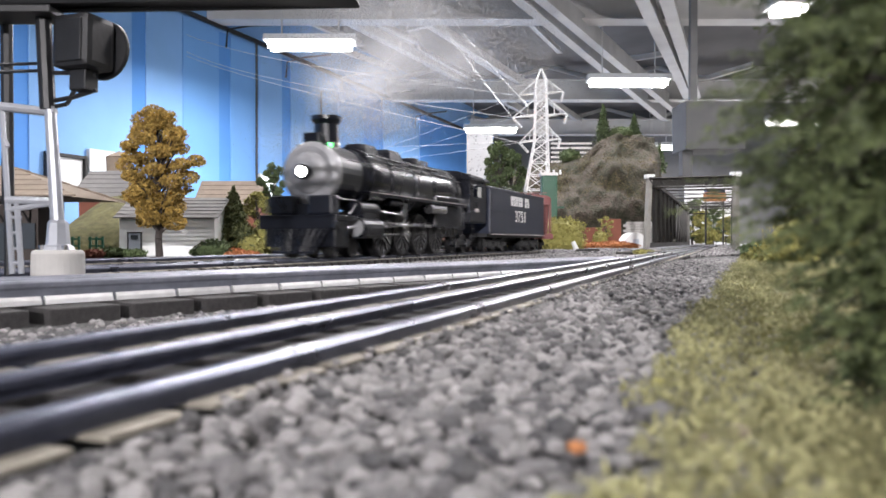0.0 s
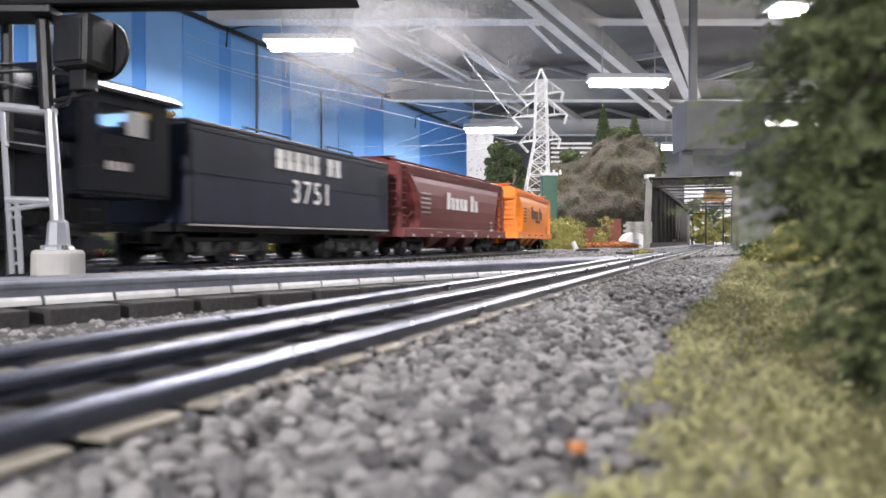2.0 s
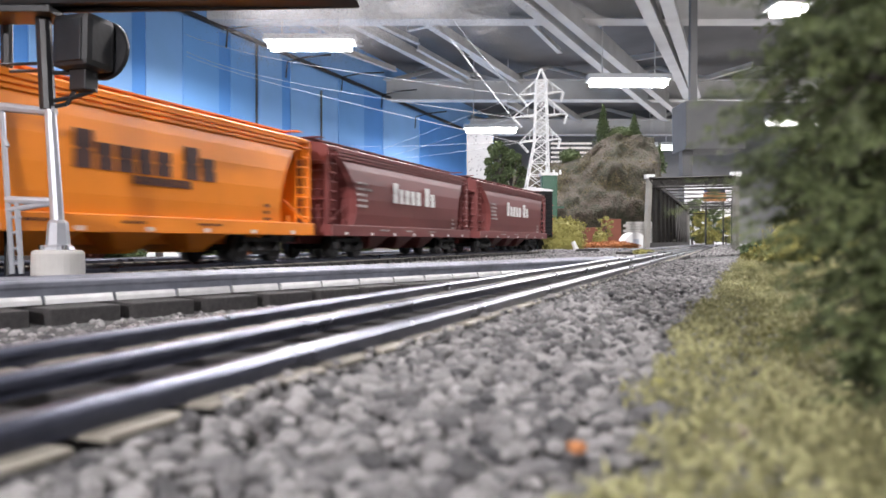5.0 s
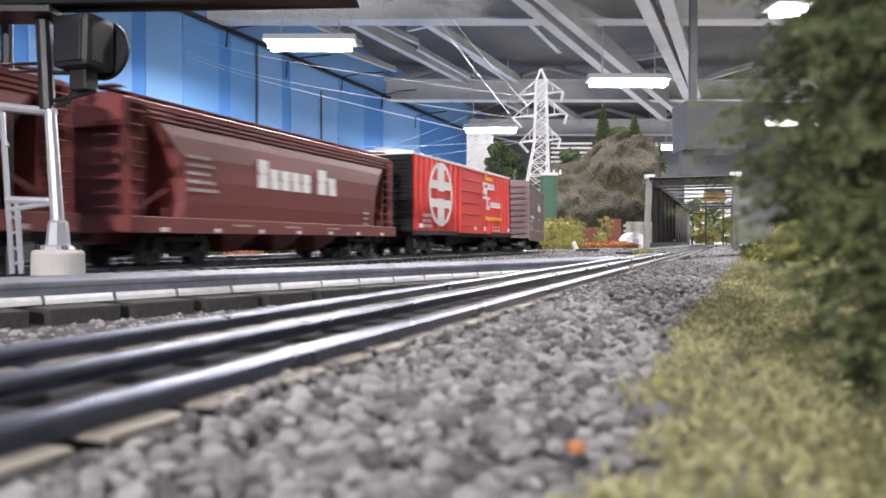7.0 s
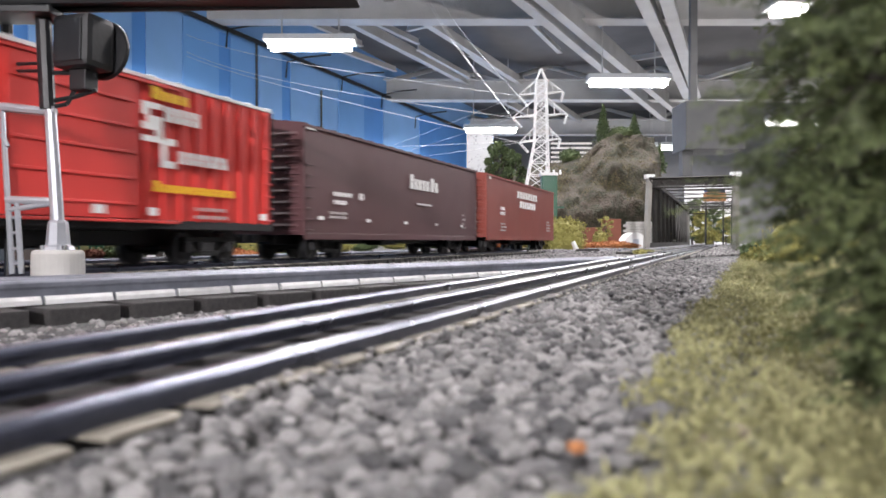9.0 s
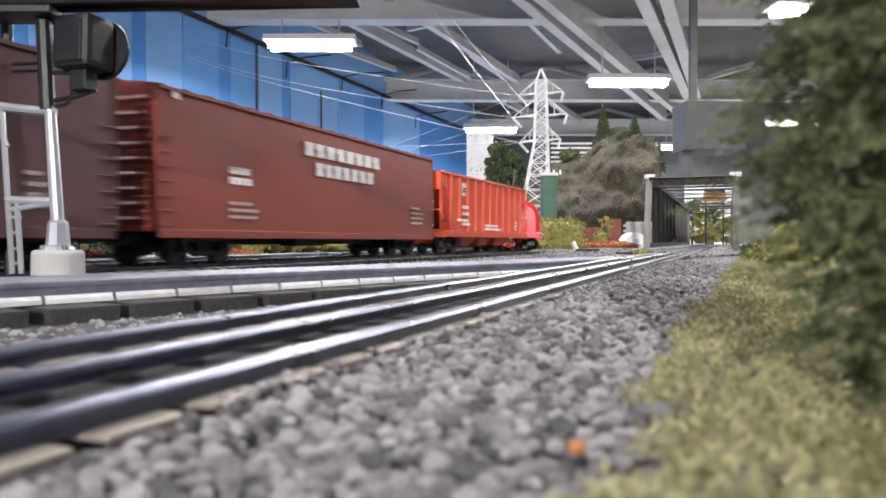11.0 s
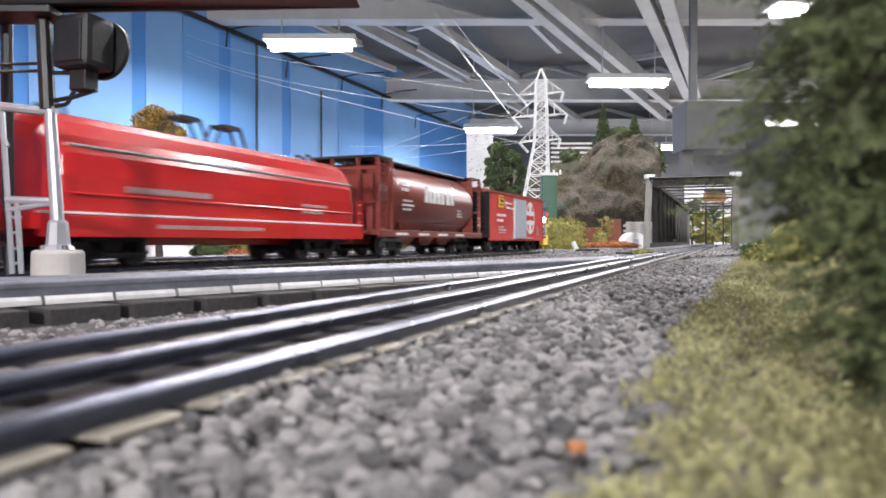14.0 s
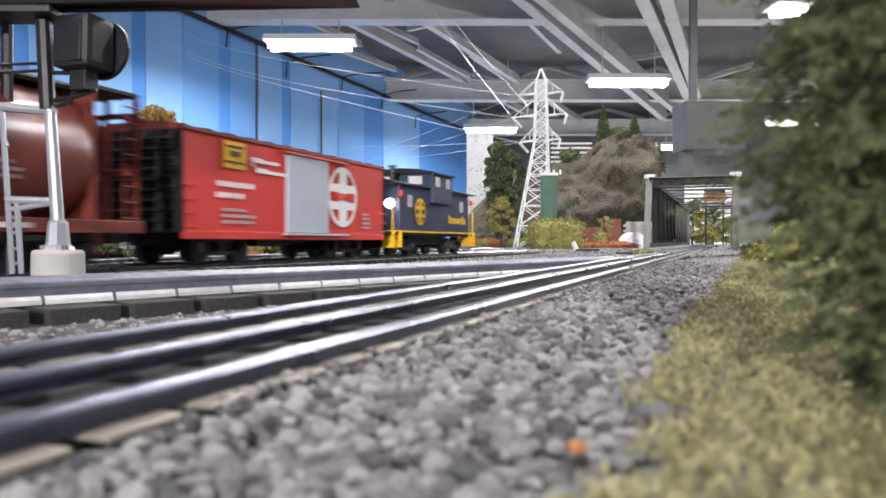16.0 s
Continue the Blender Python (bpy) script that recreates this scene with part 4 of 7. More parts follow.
def caboose(q0, q1):
    car, q, ln = coupled("caboose", "navy and yellow wide-vision caboose with lit end lamp", "caboose", q0, q1)
    L, p = ln / 2, M["blue"]
    random.seed(12)
    bl = L - 0.017
    part("body", boxes((-bl, bl, -0.0305, 0.0305, 0.0215, 0.0645), bev=0.0006), p, car)
    bm = bmesh.new()
    arch = [(0.0335, 0.0635), (0.0335, 0.0648), (0.017, 0.0685), (0, 0.0696), (-0.017, 0.0685), (-0.0335, 0.0648), (-0.0335, 0.0635)]
    loft(bm, [[Vector((x, a, b)) for a, b in arch] for x in (L - 0.002, -L + 0.002)])
    part("roof", bm, M["black"], car, "dark arched roof")
    cx = -0.004
    cup = part("cupola", boxes((cx - 0.027, cx + 0.027, -0.0345, 0.0345, 0.05, 0.0795), bev=0.0006), p, car)
    bm = bmesh.new()
    loft(bm, [[Vector((x, a * 1.1, b + 0.0148)) for a, b in arch] for x in (cx + 0.03, cx - 0.03)])
    part("cupola_roof", bm, M["black"], cup)
    for x in (cx + 0.0145, cx - 0.0145):
        part("window", boxes((x - 0.0055, x + 0.0055, 0.0342, 0.0348, 0.066, 0.0755), bev=0.0002), M["winlit"], cup, "pale cupola window")
    for y in (-0.016, 0.016):
        part("window", boxes((cx + 0.0266, cx + 0.0274, y - 0.007, y + 0.007, 0.0685, 0.0765), bev=0.0002), M["winlit"], cup, "pale cupola window")
    for x in (0.07, -0.07):
        part("window", boxes((x - 0.005, x + 0.005, 0.0302, 0.0309, 0.044, 0.055), bev=0.0002), M["winlit"], car, "pale side window")
    for sy in (1, -1):
        a, b = sorted((sy * 0.0306, sy * 0.0318))
        part("yellow_sill", boxes((-L, L, a, b, 0.0208, 0.0224)), M["yellow"], car, "yellow sill stripe")
    part("underframe", boxes((-L, L, -0.03, 0.03, 0.018, 0.0215), (-0.04, 0.04, -0.02, 0.02, 0.0095, 0.018), bev=0.0005), M["truck"], car)
    for sx in (1, -1):
        for sy in (1, -1):
            bm = bmesh.new()
            for k in range(3):
                box(bm, *sorted((sx * (L - 0.015), sx * (L - 0.002))), *sorted((sy * 0.022, sy * (0.029 + 0.0015 * (2 - k)))), 0.0075 + k * 0.0055, 0.0085 + k * 0.0055)
            for x in (L - 0.0155, L - 0.0015):
                box(bm, *sorted((sx * x, sx * (x - 0.0008))), *sorted((sy * 0.021, sy * 0.033)), 0.0075, 0.0225)
            part("steps", bm, M["yellow"], car, "yellow platform steps")
            bm = bmesh.new()
            for pth in (((L - 0.002, 0.0305, 0.0225), (L - 0.002, 0.0305, 0.045)), ((L - 0.002, 0.0305, 0.045), (L - 0.002, 0.012, 0.045)), ((L - 0.002, 0.012, 0.045), (L - 0.002, 0.012, 0.0225)),
                        ((L - 0.002, 0.021, 0.0225), (L - 0.002, 0.021, 0.064))):
                rod(bm, *[(sx * a, sy * b, c) for a, b, c in pth], 0.0006, n=5)
            part("railing", bm, M["yellow"], car, "yellow end railing")
        part("end_door", boxes((*sorted((sx * bl, sx * (bl + 0.0008))), -0.008, 0.008, 0.0225, 0.06)), M["black"], car)
        truck(car, sx * (L - 0.045))
        coupler(car, sx * (L - 0.002))
    bm = bmesh.new()
    rod(bm, (0.05, 0.004, 0.066), (0.05, 0.004, 0.083), 0.0025, n=10)
    rod(bm, (0.05, 0.004, 0.083), (0.05, 0.004, 0.0845), 0.004, n=10)
    part("stovepipe", bm, M["black"], car)
    bm = lathe([(0.0005, 0.004), (0.0032, 0.003), (0.0042, 0.0), (0.003, -0.003), (0.0005, -0.004)], 16, "x", (L - 0.006, 0.026, 0.046))
    part("end_lamp", bm, M["headlight"], car, "bright white glowing lamp", smooth=True)
    for sx in (1, -1):
        bm = lathe([(0.0005, 0.003), (0.002, 0.002), (0.002, -0.002), (0.0005, -0.003)], 10, "z", (sx * (bl + 0.003), 0.033, 0.055))
        part("marker_lamp", bm, M["red"], car, "red marker lamp")
    emblem(car, 0.046, 0.0405, 0.0306, 0.0125, M["yellow"])
    word(car, -0.03, 0.031, 0.0307, 5, 0.0075, 0.0085, M["yellow"])
    word(car, -0.069, 0.031, 0.0307, 2, 0.0075, 0.0085, M["yellow"])
    TRAIN.append((car, q, ln))


def tender(q0, q1):
    car, q, ln = coupled("tender", "black steam locomotive tender with white numbers", "tender", q0, q1)
    L = ln / 2
    p = mat("tender_black", (0.014, 0.019, 0.036), 0.42, 0, 0.25, 60, 0.08)
    part("body", boxes((-L + 0.003, L - 0.003, -0.0315, 0.0315, 0.022, 0.077), bev=0.0012), p, car)
    part("top_rim", boxes((-L + 0.003, L - 0.003, 0.0300, 0.032, 0.0765, 0.0785), (-L + 0.003, L - 0.003, -0.032, -0.03, 0.0765, 0.0785), bev=0.0003), p, car)
    part("bunker", boxes((-0.02, L - 0.012, -0.025, 0.025, 0.0765, 0.081), (-L + 0.02, -0.03, -0.018, 0.018, 0.0765, 0.0795), bev=0.001), p, car)
    for x0, x1 in ((0.02, 0.07), (-0.07, -0.03)):
        bm = bmesh.new()
        rod(bm, (x0, 0.027, 0.082), (x1, 0.027, 0.082), 0.0007, n=5)
        rod(bm, (x0, 0.027, 0.077), (x0, 0.027, 0.082), 0.0007, n=5)
        rod(bm, (x1, 0.027, 0.077), (x1, 0.027, 0.082), 0.0007, n=5)
        part("grab_rail", bm, M["truck"], car)
    for zz in (0.0235, 0.05, 0.0735):
        part("rivet_strip", boxes((-L + 0.004, L - 0.004, 0.0313, 0.0318, zz, zz + 0.0007)), p, car)
    bm = boxes((-L + 0.003, L - 0.003, 0.0316, 0.0324, 0.0212, 0.0222))
    part("sill_line", bm, M["decal_dim"], car, "thin pale line along the sill")
    part("underframe", boxes((-L, L, -0.028, 0.028, 0.018, 0.0225), (-L, L, -0.008, 0.008, 0.0115, 0.018)), M["truck"], car)
    for sx in (1, -1):
        for off in (0.03, 0.068):
            t = truck(car, sx * (L - off))
        ladder(car, sx * (L - 0.003), sx * (L - 0.003), 0.033, 0.022, 0.07, 6, M["truck"])
        coupler(car, sx * (L - 0.002))
    word(car, 0.043, 0.0595, 0.0318, 5, 0.0112, 0.0125, M["decal"], tall=range(5))
    word(car, -0.0225, 0.0595, 0.0318, 2, 0.0112, 0.0125, M["decal"], tall=range(2))
    lettering(car, "3751", -0.002, 0.0385, 0.0318, 0.022, M["decal"])
    TRAIN.append((car, q, ln))


def locomotive(q0, q1):
    car, q, ln = coupled("steam_locomotive", "black steam locomotive with silver smokebox front and side rods", "locomotive", q0, q1)
    L, k = ln / 2, M["loco"]
    ZC, RB = 0.0655, 0.0245
    f = L - 0.024                                  # smokebox front
    # boiler, firebox, cab
    bm = lathe([(0.021, f - 0.042), (RB, f - 0.043), (RB + 0.0004, f - 0.08), (RB + 0.0004, f - 0.082), (RB + 0.001, f - 0.16), (RB + 0.0018, -L + 0.1), (RB + 0.0018, -L + 0.075)], 36, "x", (0, 0, ZC))
    bmesh.ops.recalc_face_normals(bm, faces=bm.faces)
    part("boiler", bm, k, car, smooth=True)
    bm = lathe([(0.0005, f + 0.0005), (0.0215, f), (RB - 0.0006, f - 0.0015), (RB - 0.0002, f - 0.004), (RB - 0.0002, f - 0.043), (0.01, f - 0.0435)], 36, "x", (0, 0, ZC))
    bmesh.ops.recalc_face_normals(bm, faces=bm.faces)
    sm = part("smokebox", bm, k, car)
    bm = lathe([(0.0005, f + 0.0012), (0.0205, f + 0.0009), (RB - 0.0004, f - 0.0008), (RB + 0.0002, f - 0.004), (RB + 0.0002, f - 0.0075), (RB - 0.001, f - 0.008)], 36, "x", (0, 0, ZC))
    bmesh.ops.recalc_face_normals(bm, faces=bm.faces)
    part("smokebox_front", bm, M["smokebox"], sm, "silver-grey graphite smokebox front")
    bm = lathe([(0.0005, f + 0.0045), (0.008, f + 0.0042), (0.0145, f + 0.0022), (0.0165, f + 0.0008), (0.0165, f - 0.001)], 28, "x", (0, 0, ZC))
    bmesh.ops.recalc_face_normals(bm, faces=bm.faces)
    part("smokebox_door", bm, M["smokebox"], sm, smooth=True)
    for i in range(18):
        a = 2 * math.pi * i / 18
        bm = bmesh.new()
        rod(bm, (f - 0.001, 0.0195 * math.cos(a), ZC + 0.0195 * math.sin(a)), (f + 0.0015, 0.0195 * math.cos(a), ZC + 0.0195 * math.sin(a)), 0.0007, n=6)
        part("bolt", bm, M["smokebox"], sm)
    hl = part("headlight", lathe([(0.0055, f + 0.001), (0.0058, f + 0.012), (0.005, f + 0.0125), (0.001, f + 0.011)], 20, "x", (0, 0, ZC)), M["loco"], car)
    part("lens", lathe([(0.0005, f + 0.0132), (0.003, f + 0.0129), (0.0048, f + 0.0118), (0.0048, f + 0.0112)], 20, "x", (0, 0, ZC)), M["headlight"], hl, "bright glowing headlight lens", smooth=True)
    bm = boxes((f - 0.01, f - 0.002, -0.007, 0.007, ZC + RB - 0.001, ZC + RB + 0.007), bev=0.0008)
    rod(bm, (f - 0.003, -0.013, ZC + RB - 0.003), (f - 0.003, 0.013, ZC + RB - 0.003), 0.0012, n=6)
    part("bell_bracket", bm, k, car)
    for sy in (1, -1):
        part("class_lamp", boxes((f - 0.012, f - 0.0085, sy * 0.0125 - 0.0012, sy * 0.0125 + 0.0012, ZC + RB - 0.0035, ZC + RB - 0.0008), bev=0.0004), M["greenlight"], car, "green glowing class lamp")
    bm = lathe([(0.012, ZC + RB - 0.005), (0.0105, ZC + RB + 0.002), (0.0095, ZC + RB + 0.016), (0.0122, ZC + RB + 0.0195), (0.0122, ZC + RB + 0.0225), (0.009, ZC + RB + 0.0225), (0.009, ZC + RB + 0.016), (0.001, ZC + RB + 0.015)],
               20, "z", (f - 0.026, 0, 0))
    bmesh.ops.recalc_face_normals(bm, faces=bm.faces)
    part("smokestack", bm, k, car, smooth=False)
    for x, w, h in ((f - 0.085, 0.015, 0.007), (f - 0.135, 0.017, 0.0075), (f - 0.19, 0.008, 0.006)):
        bm = bmesh.new()
        loft(bm, [rounded_ring(w * c, 0.011 * c, z, 0.004 * c) for z, c in ((ZC + RB - 0.005, 1.1), (ZC + RB + h * 0.5, 1.0), (ZC + RB + h * 0.9, 0.85), (ZC + RB + h, 0.6))])
        bmesh.ops.translate(bm, verts=bm.verts, vec=(x, 0, 0))
        part("dome", bm, k, car, smooth=False)
    for x in (f - 0.06, f - 0.1, f - 0.15, f - 0.2, -L + 0.085):
        bm = lathe([(RB + 0.0016, x - 0.0012), (RB + 0.0022, x - 0.0006), (RB + 0.0022, x + 0.0006), (RB + 0.0016, x + 0.0012)], 32, "x", (0, 0, ZC))
        part("boiler_band", bm, k, car)
    # safety valves, whistle, piping on the boiler
    for x in (f - 0.215, f - 0.222, f - 0.23):
        bm = bmesh.new()
        rod(bm, (x, 0.004, ZC + RB), (x, 0.004, ZC + RB + 0.006), 0.0014, n=8)
        part("safety_valve", bm, k, car)
    for pts in (((f - 0.05, 0.018), (f - 0.12, 0.0205), (f - 0.22, 0.0195)), ((f - 0.09, 0.023), (f - 0.16, 0.024), (-L + 0.1, 0.0235))):
        bm = bmesh.new()
        p3 = [(x, y, ZC + math.sqrt(max((RB + 0.003) ** 2 - y * y, 0))) for x, y in pts]
        for a, b in zip(p3, p3[1:]):
            rod(bm, a, b, 0.0009, n=6)
        part("pipe", bm, k, car)
    bm = bmesh.new()
    rod(bm, (f - 0.01, RB + 0.002, ZC + 0.01), (-L + 0.085, RB + 0.004, ZC + 0.011), 0.0006, n=5)
    part("handrail", bm, M["steel"], car)
    for sy in (1, -1):
        a, b = sorted((sy * 0.022, sy * 0.0325))
        part("running_board", boxes((-L + 0.075, f - 0.04, a, b, 0.0515, 0.0528), (-L + 0.075, f - 0.04, *sorted((sy * 0.0318, sy * 0.0325)), 0.0495, 0.0528), bev=0.0003), k, car)
        part("board_edge", boxes((-L + 0.075, f - 0.04, *sorted((sy * 0.0325, sy * 0.0328)), 0.0522, 0.0528)), M["decal_dim"], car, "thin pale line on the running board edge")
        bm = bmesh.new()
        rod(bm, (f - 0.215, sy * 0.0285, 0.0445), (f - 0.175, sy * 0.0285, 0.0445), 0.0048, n=14)
        part("air_tank", bm, M["steel"] if sy > 0 else k, car)
        bm = bmesh.new()
        rod(bm, (f - 0.11, sy * 0.027, 0.047), (f - 0.085, sy * 0.027, 0.047), 0.0035, n=12)
        rod(bm, (f - 0.125, sy * 0.0275, 0.041), (f - 0.125, sy * 0.0275, 0.0515), 0.003, n=10)
        part("air_pump", bm, k, car)
    bm = boxes((-L + 0.062, -L + 0.15, -0.0265, 0.0265, 0.026, 0.06), bev=0.002)
    part("firebox", bm, k, car)
    cab = part("cab", boxes((-L + 0.004, -L + 0.062, -0.0325, -0.0315, 0.036, 0.0835), (-L + 0.004, -L + 0.062, 0.0315, 0.0325, 0.036, 0.0625), (-L + 0.004, -L + 0.016, 0.0315, 0.0325, 0.0625, 0.0835),
                            (-L + 0.05, -L + 0.062, 0.0315, 0.0325, 0.0625, 0.0835), (-L + 0.016, -L + 0.05, 0.0315, 0.0325, 0.0765, 0.0835), (-L + 0.06, -L + 0.0625, -0.0315, 0.0315, 0.036, 0.088),
                            (-L + 0.004, -L + 0.062, -0.0315, 0.0315, 0.034, 0.036)), k, car)
    bm = bmesh.new()
    arch = [(0.0345, 0.082), (0.0345, 0.0836), (0.03, 0.087), (0.018, 0.0912), (0, 0.0927), (-0.018, 0.0912), (-0.03, 0.087), (-0.0345, 0.0836), (-0.0345, 0.082)]
    loft(bm, [[Vector((x, a, b)) for a, b in arch] for x in (-L + 0.066, -L - 0.004)])
    part("cab_roof", bm, k, cab)
    part("window", boxes((-L + 0.019, -L + 0.032, 0.0312, 0.0316, 0.0635, 0.0755)), M["winlit"], cab, "pale cab window")
    bars(car, -L + 0.046, 0.046, 0.0326, [(0, 0, 0.003, 0.004), (0.004, 0, 0.003, 0.004), (0.008, 0, 0.003, 0.004), (0.012, 0, 0.003, 0.004)], M["decal_dim"])
    ladder(car, -L + 0.058, -L + 0.05, 0.0328, 0.012, 0.036, 4, k)
    part("ash_pan", boxes((-L + 0.07, -L + 0.135, -0.021, 0.021, 0.018, 0.027), bev=0.001), k, car)
    # frame, pilot, cylinders
    part("frame", boxes((-L + 0.02, f + 0.006, -0.009, 0.009, 0.017, 0.034), bev=0.001), k, car)
    part("pilot_deck", boxes((f - 0.02, f + 0.019, -0.031, 0.031, 0.029, 0.0325), (f + 0.015, f + 0.019, -0.033, 0.033, 0.022, 0.0325), (f - 0.002, f + 0.01, -0.014, 0.014, 0.0325, 0.041), bev=0.0006), k, car)
    part("pilot_plate", boxes((f + 0.0095, f + 0.0145, -0.0305, 0.0305, 0.0085, 0.0295), (f - 0.006, f + 0.01, -0.0305, -0.0285, 0.0085, 0.0295), (f - 0.006, f + 0.01, 0.0285, 0.0305, 0.0085, 0.0295), bev=0.0008), k, car)
    for y in (-0.017, 0.017):
        part("pump_shield", boxes((f + 0.001, f + 0.0135, y - 0.0105, y + 0.0105, 0.0325, 0.0475), bev=0.002), k, car)
    for y in [-0.027 + 0.0054 * i for i in range(11)]:
        bm = bmesh.new()
        rod(bm, (f + 0.0175, y, 0.0235), (f + 0.024, y * 0.62, 0.0045), 0.0011, n=6)
        part("pilot_bar", bm, k, car)
    part("pilot_foot", boxes((f + 0.0222, f + 0.0252, -0.018, 0.018, 0.0035, 0.0055), bev=0.0005), k, car)
    for sy in (1, -1):
        bm = bmesh.new()
        rod(bm, (f - 0.062, sy * 0.0262, 0.0235), (f - 0.026, sy * 0.0262, 0.0235), 0.0085, n=18)
        rod(bm, (f - 0.06, sy * 0.0255, 0.039), (f - 0.028, sy * 0.0255, 0.039), 0.0056, n=16)
        box(bm, f - 0.055, f - 0.033, *sorted((sy * 0.018, sy * 0.03)), 0.026, 0.04)
        part("cylinder", bm, k, car)
        bm = bmesh.new()
        rod(bm, (f - 0.0265, sy * 0.0262, 0.0235), (f - 0.0245, sy * 0.0262, 0.0235), 0.0072, n=18)
        part("cylinder_cover", bm, M["smokebox"], car)
        part("crosshead_guide", boxes((f - 0.105, f - 0.06, *sorted((sy * 0.0255, sy * 0.0285)), 0.0275, 0.029), (f - 0.105, f - 0.06, *sorted((sy * 0.0255, sy * 0.0285)), 0.018, 0.0193), bev=0.0003), M["steel"], car)
        bm = bmesh.new()
        rod(bm, (f - 0.01, sy * 0.028, 0.033), (f - 0.045, sy * 0.0245, 0.0515), 0.0011, n=6)
        rod(bm, (f + 0.012, sy * 0.03, 0.0325), (f + 0.012, sy * 0.03, 0.0445), 0.0007, n=6)
        rod(bm, (f + 0.012, sy * 0.03, 0.0445), (f - 0.02, sy * 0.03, 0.0445), 0.0007, n=6)
        part("step_rail", bm, k, car)
    # drivers and their rods
    RD = 0.0195
    xs = [f - 0.088 - 0.0425 * i for i in range(4)]
    for x in xs:
        w = shared("driver", lambda: wheel_bm(RD, 0.0028, 0.0163), M["wheel"], car, pose(x, 0, RD))
        for sgn in (-1, 1):
            for i in range(12):
                shared("spoke", lambda: rod(bmesh.new(), (0, 0, RD * 0.2), (0, 0, RD * 0.86), RD * 0.06, n=5), M["wheel"], w,
                       Matrix.Translation((0, sgn * 0.0198, 0)) @ Matrix.Rotation(math.pi * i / 6, 4, "Y"))
        WHEELS.append((w, Vector((x, 0, RD)), RD))
    for x in (f - 0.002, f - 0.033):
        w = shared("pilot_wheel", lambda: wheel_bm(0.0088, 0.0028, 0.0163), M["wheel"], car, pose(x, 0, 0.0088))
        WHEELS.append((w, Vector((x, 0, 0.0088)), 0.0088))
    for x in (-L + 0.085, -L + 0.05):
        w = shared("trailing_wheel", lambda: wheel_bm(0.0105, 0.0028, 0.0163), M["wheel"], car, pose(x, 0, 0.0105))
        WHEELS.append((w, Vector((x, 0, 0.0105)), 0.0105))
    for sy in (1, -1):
        part("trailing_frame", boxes((-L + 0.035, -L + 0.1, *sorted((sy * 0.0215, sy * 0.0245)), 0.009, 0.0135), (-L + 0.06, -L + 0.076, *sorted((sy * 0.0215, sy * 0.0245)), 0.0135, 0.02),
                                     (-L + 0.045, -L + 0.056, *sorted((sy * 0.0215, sy * 0.026)), 0.0065, 0.0155), (-L + 0.079, -L + 0.091, *sorted((sy * 0.0215, sy * 0.026)), 0.0065, 0.0155), bev=0.0006), k, car)
        y0, y1 = sorted((sy * 0.0222, sy * 0.0236))
        side = boxes((-0.0655, 0.0655, y0, y1, -0.0013, 0.0013), bev=0.0003)
        for i in range(4):
            rod(side, (0.0637 - 0.0425 * i, y0, 0), (0.0637 - 0.0425 * i, y1 + 0.0008, 0), 0.0028, n=12)
        ob = part("side_rod", side, M["steel"], car, "bright steel side rod")
        RODS.append((ob, Vector(((xs[0] + xs[3]) / 2, 0, RD)), RD))
        main = bmesh.new()
        rod(main, (0, sy * 0.0252, 0), (0.086, sy * 0.0258, 0), 0.0014, n=6)
        rod(main, (0, sy * 0.0244, 0), (0, sy * 0.0266, 0), 0.0033, n=12)
        ob = part("main_rod", main, M["steel"], car, "bright steel main rod")
        MAINS.append((ob, Vector((xs[1], 0, RD)), RD, 0.086, 0.0235))
        bm = boxes((-0.004, 0.004, *sorted((sy * 0.0248, sy * 0.0288)), -0.005, 0.005), bev=0.0005)
        rod(bm, (0, sy * 0.0262, 0), (0.038, sy * 0.0262, 0), 0.001, n=6)
        ob = part("crosshead", bm, M["steel"], car)
        HEADS.append((ob, xs[1], 0.086))
        bm = bmesh.new()
        for a, b in (((f - 0.06, 0.038), (f - 0.115, 0.036)), ((f - 0.115, 0.043), (f - 0.115, 0.024)), ((f - 0.115, 0.026), (f - 0.128, 0.0195))):
            rod(bm, (a[0], sy * 0.0285, a[1]), (b[0], sy * 0.0285, b[1]), 0.001, n=6)
        box(bm, f - 0.12, f - 0.111, *sorted((sy * 0.027, sy * 0.03)), 0.033, 0.047)
        part("valve_gear", bm, M["steel"], car)
    TRAIN.append((car, q, ln))


RODS, MAINS, HEADS = [], [], []
locomotive(0.487, 0.862)
tender(0.871, 1.131)
covered_hopper("maroon ribbed-roof covered hopper car with white markings", 1.158, 1.471, M["maroon"], M["decal"], M["decal_dim"])
covered_hopper("bright orange covered hopper car with dark markings", 1.503, 1.815, M["orange"], M["darkdecal"], M["darkdecal"], 3, True)
covered_hopper("maroon ribbed-roof covered hopper car with white markings", 1.84, 2.153, M["maroon"], M["decal"], M["decal_dim"])
covered_hopper("maroon ribbed-roof covered hopper car with white markings", 2.186, 2.494, M["maroon"], M["decal"], M["decal_dim"])

